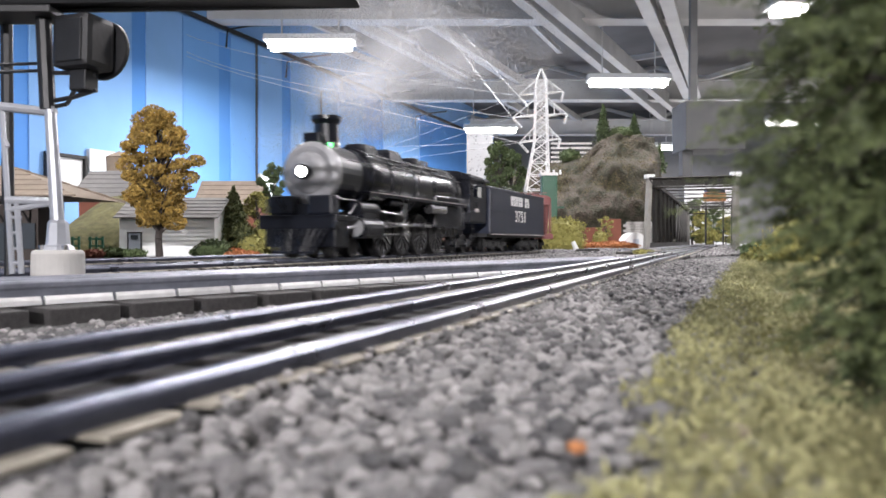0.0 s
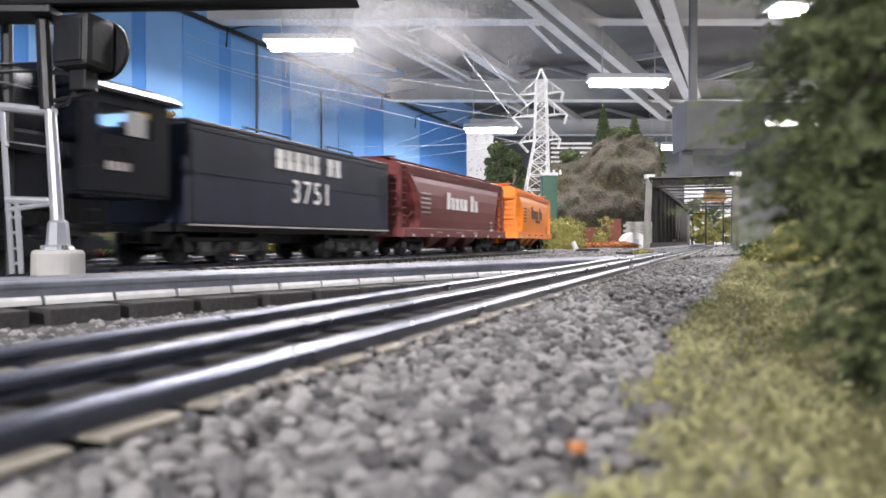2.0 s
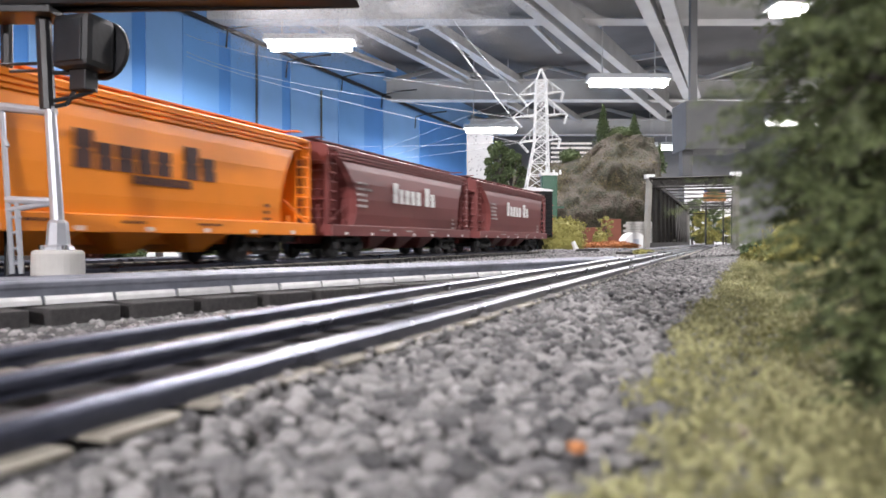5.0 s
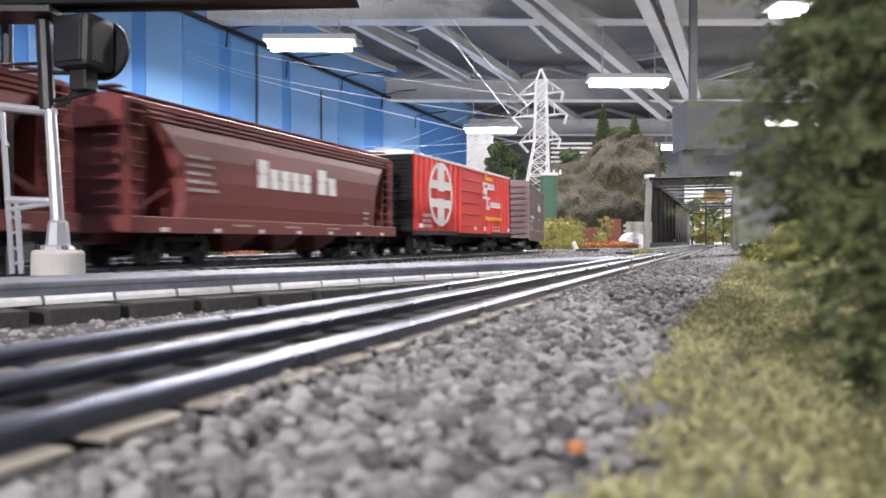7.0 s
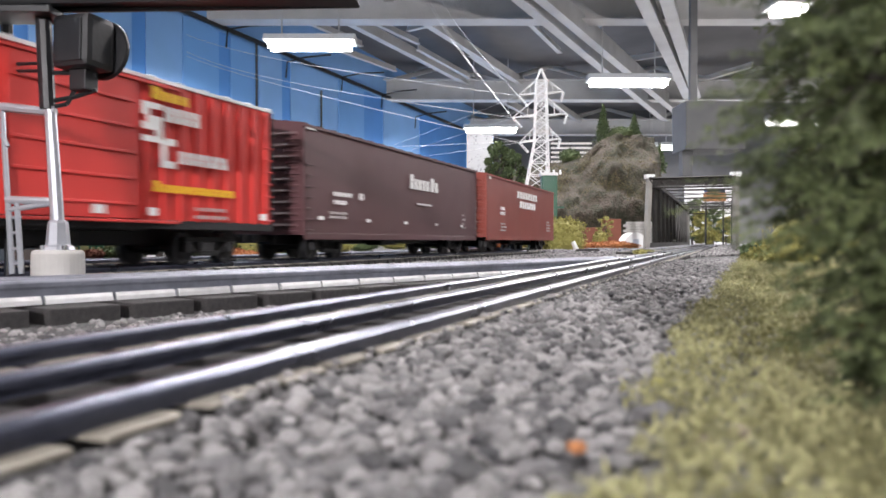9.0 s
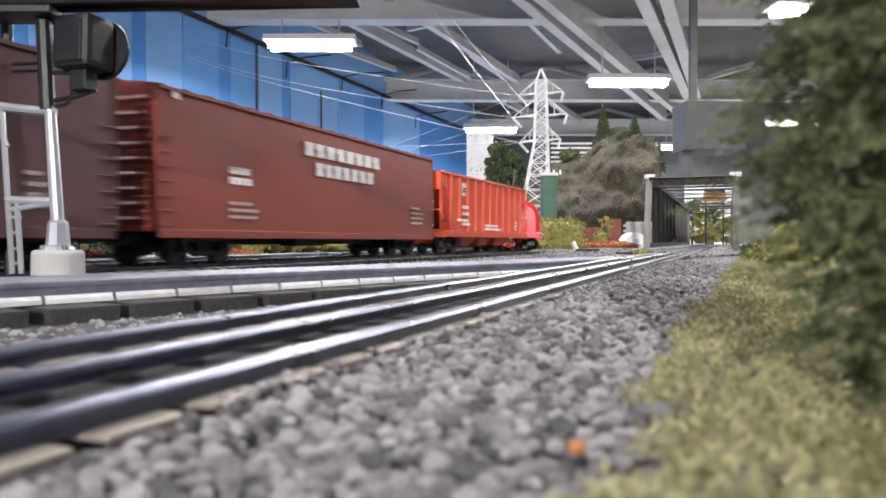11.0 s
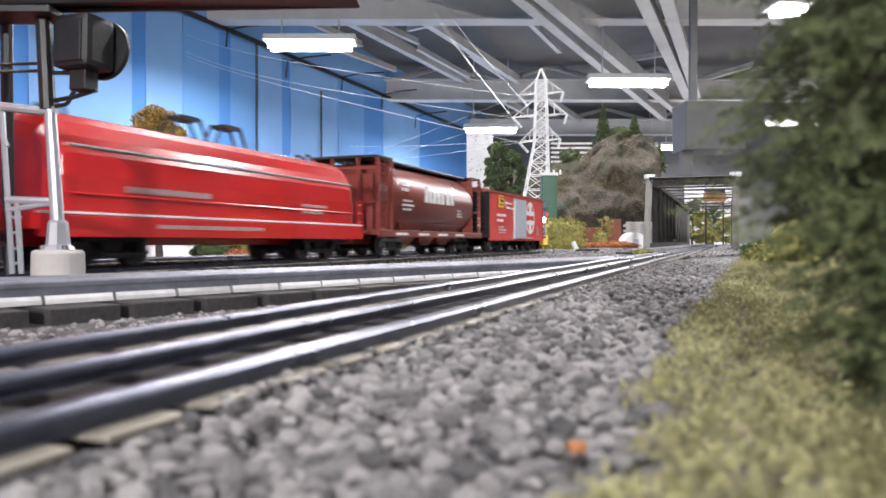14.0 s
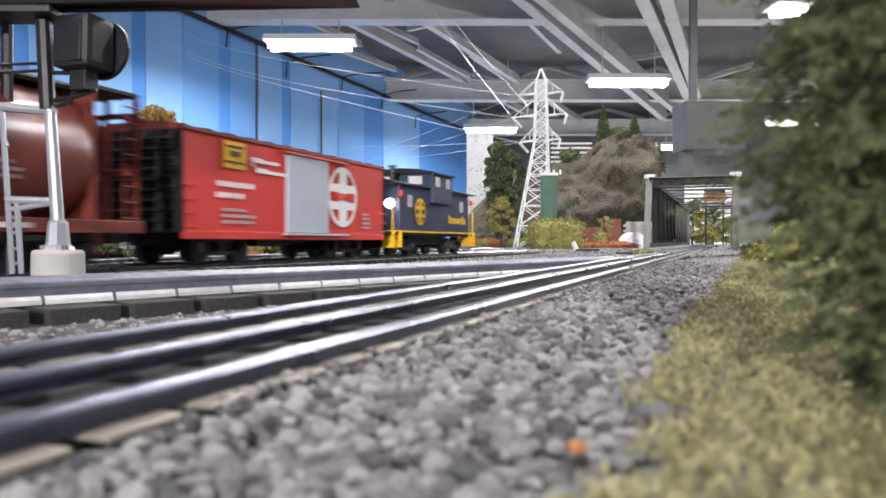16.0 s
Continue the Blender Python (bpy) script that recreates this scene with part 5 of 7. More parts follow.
car, L = boxcar("bright red ribbed boxcar with big white emblem and black ends", 2.536, 2.85, M["red"], M["end_black"], 0.0225, 0.096, (-0.034, 0.037, M["red"]), 24, M["white"], M["truck"])
emblem(car, L - 0.068, 0.0595, 0.0336, 0.0315, M["decal"])
word(car, L - 0.048, 0.0555, 0.0345, 8, 0.0052, 0.007, M["red"], tall=range(8))
bars(car, -0.041, 0.068, 0.0344, [(0, 0, 0.014, 0.0035), (0.003, 0.0035, 0.011, 0.0035), (0, 0.007, 0.005, 0.004), (0, 0.0105, 0.014, 0.003), (0.009, -0.0045, 0.005, 0.0045), (0, -0.006, 0.014, 0.003)], M["decal"])
word(car, -0.057, 0.0735, 0.0344, 4, 0.007, 0.0075, M["decal"], tall=range(4))
bars(car, -0.054, 0.05, 0.0344, [(0, 0, 0.004, 0.014), (0.003, 0, 0.008, 0.0035), (0.003, 0.0115, 0.008, 0.0035)], M["decal"])
word(car, -0.067, 0.053, 0.0344, 6, 0.007, 0.0065, M["decal"], tall=range(6))
word(car, -0.048, 0.0835, 0.0344, 4, 0.007, 0.0065, M["yellow"])
word(car, -0.049, 0.0375, 0.0344, 12, 0.0055, 0.0055, M["yellow"])
small_print(car, L - 0.02, 0.036, 0.0344, 3, 0.028, M["decal_dim"], 0, 0.005, 0.003)
small_print(car, -0.08, 0.029, 0.0344, 2, 0.03, M["decal_dim"])
bars(car, L - 0.012, 0.0255, 0.0344, [(0, 0, 0.007, 0.004), (0.155, 0, 0.007, 0.004), (0.19, 0, 0.006, 0.004), (0.285, 0, 0.007, 0.004)], M["decal"], name="reflector")

car, L = boxcar("dark brown smooth-sided boxcar with white markings", 2.887, 3.262, M["brown"], M["brown"], 0.0175, 0.094, None, 0)
word(car, 0.004, 0.0605, 0.0326, 5, 0.0095, 0.013, M["decal"])
word(car, -0.046, 0.0605, 0.0326, 2, 0.0105, 0.013, M["decal"])
small_print(car, L - 0.042, 0.046, 0.0326, 2, 0.028, M["decal"], 0, 0.006, 0.003)
small_print(car, L - 0.082, 0.045, 0.0326, 1, 0.008, M["decal"], 0, 0.006, 0.005)
small_print(car, L - 0.036, 0.0325, 0.0326, 2, 0.035, M["decal_dim"], 0, 0.003)
small_print(car, L - 0.004, 0.0895, 0.0326, 1, 0.013, M["decal"], 0, h=0.003)
small_print(car, -L + 0.05, 0.04, 0.0326, 4, 0.012, M["decal_dim"], 0, 0.0045)
bars(car, -0.012, 0.0465, 0.0326, [(0, 0, 0.036, 0.0016)], M["decal"])
bars(car, L - 0.02, 0.028, 0.0326, [(k * 0.075, 0, 0.007, 0.0025) for k in range(5)], M["decal"], name="reflector")

car, L = boxcar("reddish brown smooth-sided boxcar with white markings", 3.288, 3.67, M["rust"], M["rust"], 0.018, 0.0935, None, 0)
word(car, 0.048, 0.0715, 0.0326, 8, 0.015, 0.0092, M["decal"], tall=range(8))
word(car, 0.0335, 0.0585, 0.0326, 7, 0.0133, 0.0092, M["decal"], tall=range(7))
small_print(car, L - 0.06, 0.052, 0.0326, 2, 0.022, M["decal"], 0, 0.006, 0.004)
small_print(car, L - 0.06, 0.034, 0.0326, 3, 0.03, M["decal_dim"], 0, 0.004)
small_print(car, -L + 0.055, 0.042, 0.0326, 4, 0.028, M["decal_dim"], 0, 0.0045)
bars(car, L - 0.012, 0.087, 0.0326, [(0, 0, 0.005, 0.004)], M["decal"], name="reflector")

open_hopper(3.696, 4.006)
coil_car(4.034, 4.328)
cylinder_hopper(4.362, 4.633)

car, L = boxcar("red boxcar with grey plug door and white emblem", 4.661, 4.914, M["red"], M["end_black"], 0.0175, 0.0755, (-0.025, 0.028, M["doorgrey"]), 0, M["rust"])
emblem(car, -0.0515, 0.0455, 0.0328, 0.0222, M["decal"])
word(car, -0.0385, 0.0432, 0.0335, 7, 0.0038, 0.005, M["red"], tall=range(7))
bars(car, L - 0.036, 0.055, 0.0326, [(0, 0, 0.021, 0.0155)], M["yellow"], name="yellow_plate")
bars(car, L - 0.038, 0.058, 0.033, [(0, 0, 0.017, 0.0012), (0.004, 0.004, 0.01, 0.003), (0, 0.009, 0.017, 0.0012)], M["darkdecal"])
bars(car, L - 0.063, 0.0545, 0.0326, [(0, 0.006, 0.012, 0.003), (0, 0.0035, 0.003, 0.003), (0.005, 0, 0.012, 0.003), (0.012, 0.006, 0.018, 0.002), (0.017, 0, 0.022, 0.002)], M["decal"])
small_print(car, L - 0.03, 0.044, 0.0326, 2, 0.038, M["decal"], 0, 0.0065, 0.0032)
small_print(car, L - 0.035, 0.03, 0.0326, 3, 0.033, M["decal_dim"], 0, 0.0035)
small_print(car, -L + 0.042, 0.033, 0.0326, 4, 0.015, M["decal_dim"], 0, 0.0035)
caboose(4.932, 5.152)

# ---- scenery: materials ----
M["bark"] = mat("bark", (0.06, 0.05, 0.045), 0.9, 0, 0.4, 300, 0.6)
M["needle"] = mat("needle_green", (0.02, 0.036, 0.014), 0.85, 0, 0.3, 60, 0, color2=(0.17, 0.18, 0.07), island=0.8)
M["spruce"] = mat("spruce_needle", (0.02, 0.034, 0.012), 0.7, 0, 0.3, 200, 0, color2=(0.19, 0.23, 0.09), island=0.5, big=120)
M["leaf"] = mat("leaf_green", (0.03, 0.05, 0.018), 0.85, 0, 0.3, 60, 0, color2=(0.11, 0.15, 0.06), island=0.8)
M["autumn"] = mat("leaf_autumn_gold", (0.13, 0.085, 0.016), 0.85, 0, 0.3, 60, 0, color2=(0.56, 0.37, 0.09), island=0.9)
M["olive"] = mat("leaf_yellow_green", (0.1, 0.1, 0.022), 0.9, 0, 0.3, 80, 0, color2=(0.38, 0.35, 0.11), island=0.9)
M["orange_leaf"] = mat("leaf_orange", (0.2, 0.06, 0.02), 0.9, 0, 0.3, 80, 0, color2=(0.46, 0.19, 0.07), island=0.9)
M["blade"] = mat("grass_blade", (0.105, 0.1, 0.038), 0.9, 0, 0.3, 120, 0, color2=(0.56, 0.54, 0.28), island=0.5, big=30)
M["clap"] = mat("clapboard_white", (0.78, 0.79, 0.78), 0.7, 0, 0.06, 60, 0.2, rand=0.2)
M["roof_tan"] = mat("shingle_tan", (0.25, 0.2, 0.155), 0.85, 0, 0.2, 80, 0.4, rand=0.12)
M["roof_grey"] = mat("shingle_grey", (0.17, 0.165, 0.16), 0.85, 0, 0.2, 80, 0.4, rand=0.15)
M["brick"] = mat("brick_red", (0.2, 0.07, 0.045), 0.85, 0, 0.2, 80, 0.4, rand=0.4)
M["green"] = mat("green_enamel", (0.012, 0.085, 0.045), 0.4, 0, 0.15, 60, 0.1)
M["bridge"] = mat("bridge_steel", (0.024, 0.022, 0.019), 0.6, 0.3, 0.3, 60, 0.3)
M["bridge_end"] = mat("bridge_steel_pale", (0.26, 0.25, 0.23), 0.6, 0.2, 0.2, 60, 0.3)
M["cabin"] = mat("cabin_orange_wood", (0.36, 0.15, 0.05), 0.7, 0, 0.2, 60, 0.2)
M["sky"] = mat("daylight_pane", (0.9, 0.95, 1), 0.3, 0, 0, 2, 0, emit=(0.85, 0.93, 1.0), strength=2.2)
M["duct"] = mat("duct_grey", (0.1, 0.1, 0.1), 0.6, 0.2, 0.15, 6, 0.1)
M["hillmoss"] = mat("hill_moss", (0.02, 0.028, 0.01), 0.95, 0, 0.3, 60, 0, color2=(0.24, 0.2, 0.1), island=0.9)
M["paper"] = mat("paper_white", (0.42, 0.43, 0.44), 0.8, 0, 0.1, 20, 0.1)
# station wall colour kept near black: the shade under its eave is painted in
M["eave_shade_wall"] = mat("dark_station_wall", (0.05, 0.04, 0.035), 0.8, 0, 0.3, 80, 0.2)
M["signal"] = mat("signal_black", (0.011, 0.0115, 0.013), 0.45, 0, 0.3, 200, 0.2)
M["smoke"] = mat("smoke", (0.9, 0.9, 0.92), 1.0, 0, 0.03, 50, 0, alpha=0.24, spec=0.0)


# ---- scenery: helpers ----
def scatter_mesh(name, centres, size, material, rng, flat=0.0, slim=0.5):
    """Many small four-cornered leaves, each turned at random."""
    c = np.asarray(centres, float)
    n = len(c)
    a = rng.normal(size=(n, 3))
    a[:, 2] *= 1 - flat
    a /= np.linalg.norm(a, axis=1)[:, None] + 1e-9
    b = np.cross(a, rng.normal(size=(n, 3)))
    b /= np.linalg.norm(b, axis=1)[:, None] + 1e-9
    k = (np.asarray(size) * rng.uniform(0.6, 1.4, n))[:, None]
    v = np.stack([c - a * k, c + b * k * slim, c + a * k, c - b * k * slim], 1).reshape(-1, 3)
    me = bpy.data.meshes.new(name)
    me.from_pydata(v.tolist(), [], (np.arange(n * 4).reshape(n, 4)).tolist())
    me.materials.append(material)
    return me


def foliage(name, centres, size, material, rng, parent, label="", flat=0.0):
    ob = new(name, scatter_mesh(name, centres, size, material, rng, flat))
    ob.parent = parent
    if label:
        ob["label"] = label
    return ob


def broadleaf(place, height, spread, material, label, seed, clumps=26, leaves=150, leaf=0.0035, bare=0.3, group="", clump=0.31):
    rng = np.random.default_rng(seed)
    t = thing("tree", label, "tree", group, "", Matrix.Translation(place))
    bm = bmesh.new()
    pts = [Vector((0, 0, -0.002))]
    for k in range(1, 7):
        pts.append(Vector((rng.normal() * height * 0.012, rng.normal() * height * 0.012, height * 0.85 * k / 6)))
    for k, (a, b) in enumerate(zip(pts, pts[1:])):
        rod(bm, a, b, height * 0.028 * (1 - k / 6.5), height * 0.028 * (1 - (k + 1) / 6.5), n=8)
    cents = []
    for k in range(clumps):
        f = bare + (1 - bare) * (k + 0.5) / clumps
        ang = k * 2.4 + rng.uniform(-0.4, 0.4)
        prof = math.sin(math.pi * min(1, (f - bare) / (1 - bare) * 0.85 + 0.12)) ** 0.7
        r = spread * prof * rng.uniform(0.35, 1.0)
        c = Vector((r * math.cos(ang), r * math.sin(ang), height * f))
        root = pts[0].lerp(pts[-1], max(0.2, f - 0.18) / 0.9) if f < 1.08 else pts[-1]
        rod(bm, root, c, height * 0.008, height * 0.003, n=5)
        e = rng.normal(size=(leaves, 3))
        e /= np.linalg.norm(e, axis=1)[:, None]
        e *= (rng.uniform(0.25, 1, leaves) ** 0.5)[:, None] * np.array([spread * clump, spread * clump, height * clump * 0.16]) * rng.uniform(0.7, 1.25)
        cents.append(e + np.array(c))
    part("trunk", bm, M["bark"], t)
    foliage("crown", np.concatenate(cents), leaf, material, rng, t)
    return t


def conifer(place, height, spread, label, seed, whorls=16, per=9, needles=26, size=0.0028, material="needle", low=0.06, group=""):
    rng = np.random.default_rng(seed)
    t = thing("conifer_tree", label, "tree", group, "", Matrix.Translation(place))
    bm = bmesh.new()
    rod(bm, (0, 0, -0.002), (0, 0, height * 0.97), height * 0.022, height * 0.003, n=8)
    cents = []
    for w in range(whorls):
        f = low + (1 - low) * w / whorls
        for b in range(per):
            ang = 2 * math.pi * b / per + w * 0.7 + rng.uniform(-0.3, 0.3)
            r = spread * (1 - f) ** 0.8 * rng.uniform(0.65, 1.15) + 0.002
            a = np.array((0, 0, height * f))
            e = np.array((r * math.cos(ang), r * math.sin(ang), height * (f - 0.03) - r * 0.25))
            rod(bm, a, e, height * 0.004, height * 0.001, n=4)
            k = rng.uniform(0.12, 1.05, needles)[:, None]
            cents.append(a + (e - a) * k + rng.normal(size=(needles, 3)) * r * np.array([0.13, 0.13, 0.1]) * (1.2 - 0.5 * k))
    top = rng.normal(size=(30, 3)) * np.array([0.01, 0.01, 0.03]) * height + np.array([0, 0, height * 0.97])
    cents.append(top)
    part("trunk", bm, M["bark"], t)
    foliage("crown", np.concatenate(cents), size, M[material], rng, t)
    return t


def bush(place, rx, ry, h, material, label, seed, leaves=700, leaf=0.003, square=2.0, name="bush", group="low bushes"):
    rng = np.random.default_rng(seed)
    t = thing(name, label, "bush" if name == "bush" else name, group, "", Matrix.Translation(place))
    core = bmesh.new()
    bmesh.ops.create_icosphere(core, subdivisions=3, radius=1.0)
    for v in core.verts:
        k = (abs(v.co.x) ** square + abs(v.co.y) ** square + abs(v.co.z) ** square) ** (-1 / square)
        w = 0.86 + 0.12 * noise.noise(v.co * 2.5 + Vector((seed, 0, 0)))
        v.co = Vector((v.co.x * rx * k * w, v.co.y * ry * k * w, h * 0.45 + v.co.z * h * 0.5 * k * w))
    pts = np.array([v.co for v in core.verts])
    part("core", core, material, t)
    c = pts[rng.integers(0, len(pts), leaves)] * np.array([1.08, 1.08, 1.06]) + rng.normal(size=(leaves, 3)) * np.array([rx, ry, h * 0.5]) * 0.1
    c[:, 2] = np.maximum(c[:, 2], 0.0005)
    foliage("leaf_cover", c, leaf, material, rng, t)
    return t


def tube(bm, pts, radii, n=5):
    rings = []
    for i, p in enumerate(pts):
        q = (pts[min(i + 1, len(pts) - 1)] - pts[max(i - 1, 0)]).to_track_quat("Z", "Y")
        rings.append([p + q @ Vector((radii[i] * math.cos(2 * math.pi * k / n), radii[i] * math.sin(2 * math.pi * k / n), 0)) for k in range(n)])
    return loft(bm, rings)


# ---- turf and ballast ----
rng = np.random.default_rng(21)
bm = bmesh.new()
ns, nd_ = 70, 26
grid = []
for i in range(ns + 1):
    s_ = -0.12 + 2.3 * (i / ns) ** 1.6
    row = []
    for j in range(nd_ + 1):
        edge = 0.0035 - 0.016 * max(0, s_ - 0.1) / 0.6 + 0.006 * noise.noise(Vector((s_ * 25, 3, 0))) + 0.003 * noise.noise(Vector((s_ * 110, 7, 0)))
        d_ = max(edge, -0.35) - 0.4 * (j / nd_) ** 1.5
        up = min(1.0, j / 3) * (0.0032 + 0.0018 * noise.noise(Vector((s_ * 40, d_ * 40, 0)))) + 0.01 * max(0, -d_ - 0.05)
        row.append(bm.verts.new(sd(s_, d_, GROUND + 0.0006 + up)))
    grid.append(row)
for i in range(ns):
    for j in range(nd_):
        bm.faces.new((grid[i][j], grid[i][j + 1], grid[i + 1][j + 1], grid[i + 1][j]))
turf = part("turf", bm, M["grass"], None)
tagged(turf, "yellow-green scatter grass verge beside the ballast", "grass", kind="structure")
n = 110000
s_ = 0.02 + 0.75 * rng.uniform(0, 1, n) ** 1.7
edge = 0.003 - 0.016 * np.maximum(0, s_ - 0.1) / 0.6
edge += np.array([0.007 * noise.noise(Vector((a * 25, 3, 0))) + 0.005 * noise.noise(Vector((a * 110, 7, 0))) + 0.003 * noise.noise(Vector((a * 400, 1, 0))) for a in s_])
d_ = edge + 0.004 - 0.13 * rng.uniform(0, 1, n) ** 1.4
z = GROUND + 0.0042 + 0.0011 * rng.normal(size=n) * 0.6
ux, un = np.array(U), np.array(N)
c = s_[:, None] * ux + d_[:, None] * un
c[:, 2] = z
c = c[np.hypot(c[:, 0], c[:, 1]) > 0.03]
grass = new("grass_tufts", scatter_mesh("grass_tufts", c, 0.00065, M["blade"], rng, 0.0, 0.22))
tagged(grass, "short yellow-green flock grass fibres", "grass", kind="stuff")


def stone_bm(seed):
    r = random.Random(seed)
    bm = bmesh.new()
    bmesh.ops.create_icosphere(bm, subdivisions=1, radius=1.0)
    for v in bm.verts:
        v.co = Vector((v.co.x * r.uniform(0.75, 1.2), v.co.y * r.uniform(0.75, 1.2), v.co.z * r.uniform(0.55, 0.95)))
    return bm


ballast = thing("ballast", "loose grey and white crushed stone ballast beside the track", "ballast", "", "structure")
STONES = [mesh_of("stone", stone_bm(k), M["stone_one"]) for k in range(8)]
base_v = [np.array([v.co for v in me.vertices]) for me in STONES]
base_f = np.array([list(p.vertices) for p in STONES[0].polygons])
rng = np.random.default_rng(33)


def strew(n, s0, s1, d0, d1, size, bias=1.6, lift=0.0):
    s_ = s0 + (s1 - s0) * rng.uniform(0, 1, n) ** bias
    d_ = rng.uniform(d0, d1, n)
    c = s_[:, None] * ux + d_[:, None] * un
    c[:, 2] = np.array([ground_z(a, b) for a, b in zip(s_, d_)]) + lift + rng.uniform(0.0, 0.0016, n)
    return c, size * rng.uniform(0.55, 1.35, n)


def stones_joined(name, sets):
    vs, fs, off = [], [], 0
    for c, k in sets:
        for p, q in zip(c, k):
            a = rng.uniform(0, 6.28)
            b = base_v[rng.integers(8)] * q
            r = np.stack([b[:, 0] * math.cos(a) - b[:, 1] * math.sin(a), b[:, 0] * math.sin(a) + b[:, 1] * math.cos(a), b[:, 2]], 1) + p
            vs.append(r)
            fs.append(base_f + off)
            off += len(r)
    me = bpy.data.meshes.new(name)
    me.from_pydata(np.concatenate(vs).tolist(), [], np.concatenate(fs).tolist())
    me.materials.append(M["stone"])
    ob = new(name, me)
    ob.parent = ballast
    ob["kind"] = "stuff"
    return ob


# the nearest stones singly, the rest joined
near_c, near_k = strew(300, 0.045, 0.15, 0.0, 0.0405, 0.0014, 1.1, 0.0012)
for p, q in zip(near_c, near_k):
    if math.hypot(p[0], p[1]) < 0.035:
        continue
    ob = new("stone", STONES[rng.integers(8)])
    ob.parent = ballast
    ob.matrix_basis = Matrix.Translation(p) @ Matrix.Rotation(rng.uniform(0, 6.28), 4, "Z") @ Matrix.Diagonal((q, q, q, 1))
sets = [strew(380, 0.06, 0.6, 0.0432, 0.0462, 0.0007, 1.3, 0.0028), strew(2300, 0.03, 0.7, 0.0385, 0.0448, 0.0011, 1.6, 0.0014), strew(5000, 0.3, 1.2, -0.012, 0.043, 0.0014, 1.0, 0.0008), strew(13500, 0.03, 0.95, -0.008, 0.0415, 0.0011, 1.7, 0.0008), strew(2600, 0.9, 2.4, -0.03, 0.043, 0.002, 1.0),
        strew(14000, 0.02, 1.3, 0.088, 0.275, 0.0013, 1.5, -0.001), strew(3000, 0.5, 2.3, 0.33, 0.6, 0.002, 1.0),
        strew(2200, 0.03, 1.0, 0.052, 0.077, 0.0013, 1.5, -0.0006), strew(2500, 1.2, 2.4, 0.08, 0.4, 0.0022, 1.0)]
X2 = np.array(n2.normalized())
C2 = float(np.dot(np.array(a_t2), X2))
sets = [(c[np.abs(c @ X2 - C2) > 0.036], k[np.abs(c @ X2 - C2) > 0.036]) for c, k in sets]
sets = [(c[np.hypot(c[:, 0], c[:, 1]) > 0.035], k[np.hypot(c[:, 0], c[:, 1]) > 0.035]) for c, k in sets]
stones_joined("stone_bed", sets)
for px, py, col in ((1020, 815, "orange_leaf"), (1250, 805, "roof_tan"), (1310, 790, "roof_tan"), (1320, 648, "tie"), (1165, 695, "olive")):
    dep = F * (EYE_Z - GROUND - 0.003) / (py - YH)
    ob = new("pebble", STONES[(px // 7) % 8].copy())
    ob.data.materials.clear()
    ob.data.materials.append(M[col])
    ob.matrix_basis = Matrix.Translation(at(px, dep, GROUND + 0.004)) @ Matrix.Diagonal((0.001, 0.001, 0.0008, 1))
    tagged(ob, "small coloured pebble lying on the grass verge", "pebble", "pebbles")

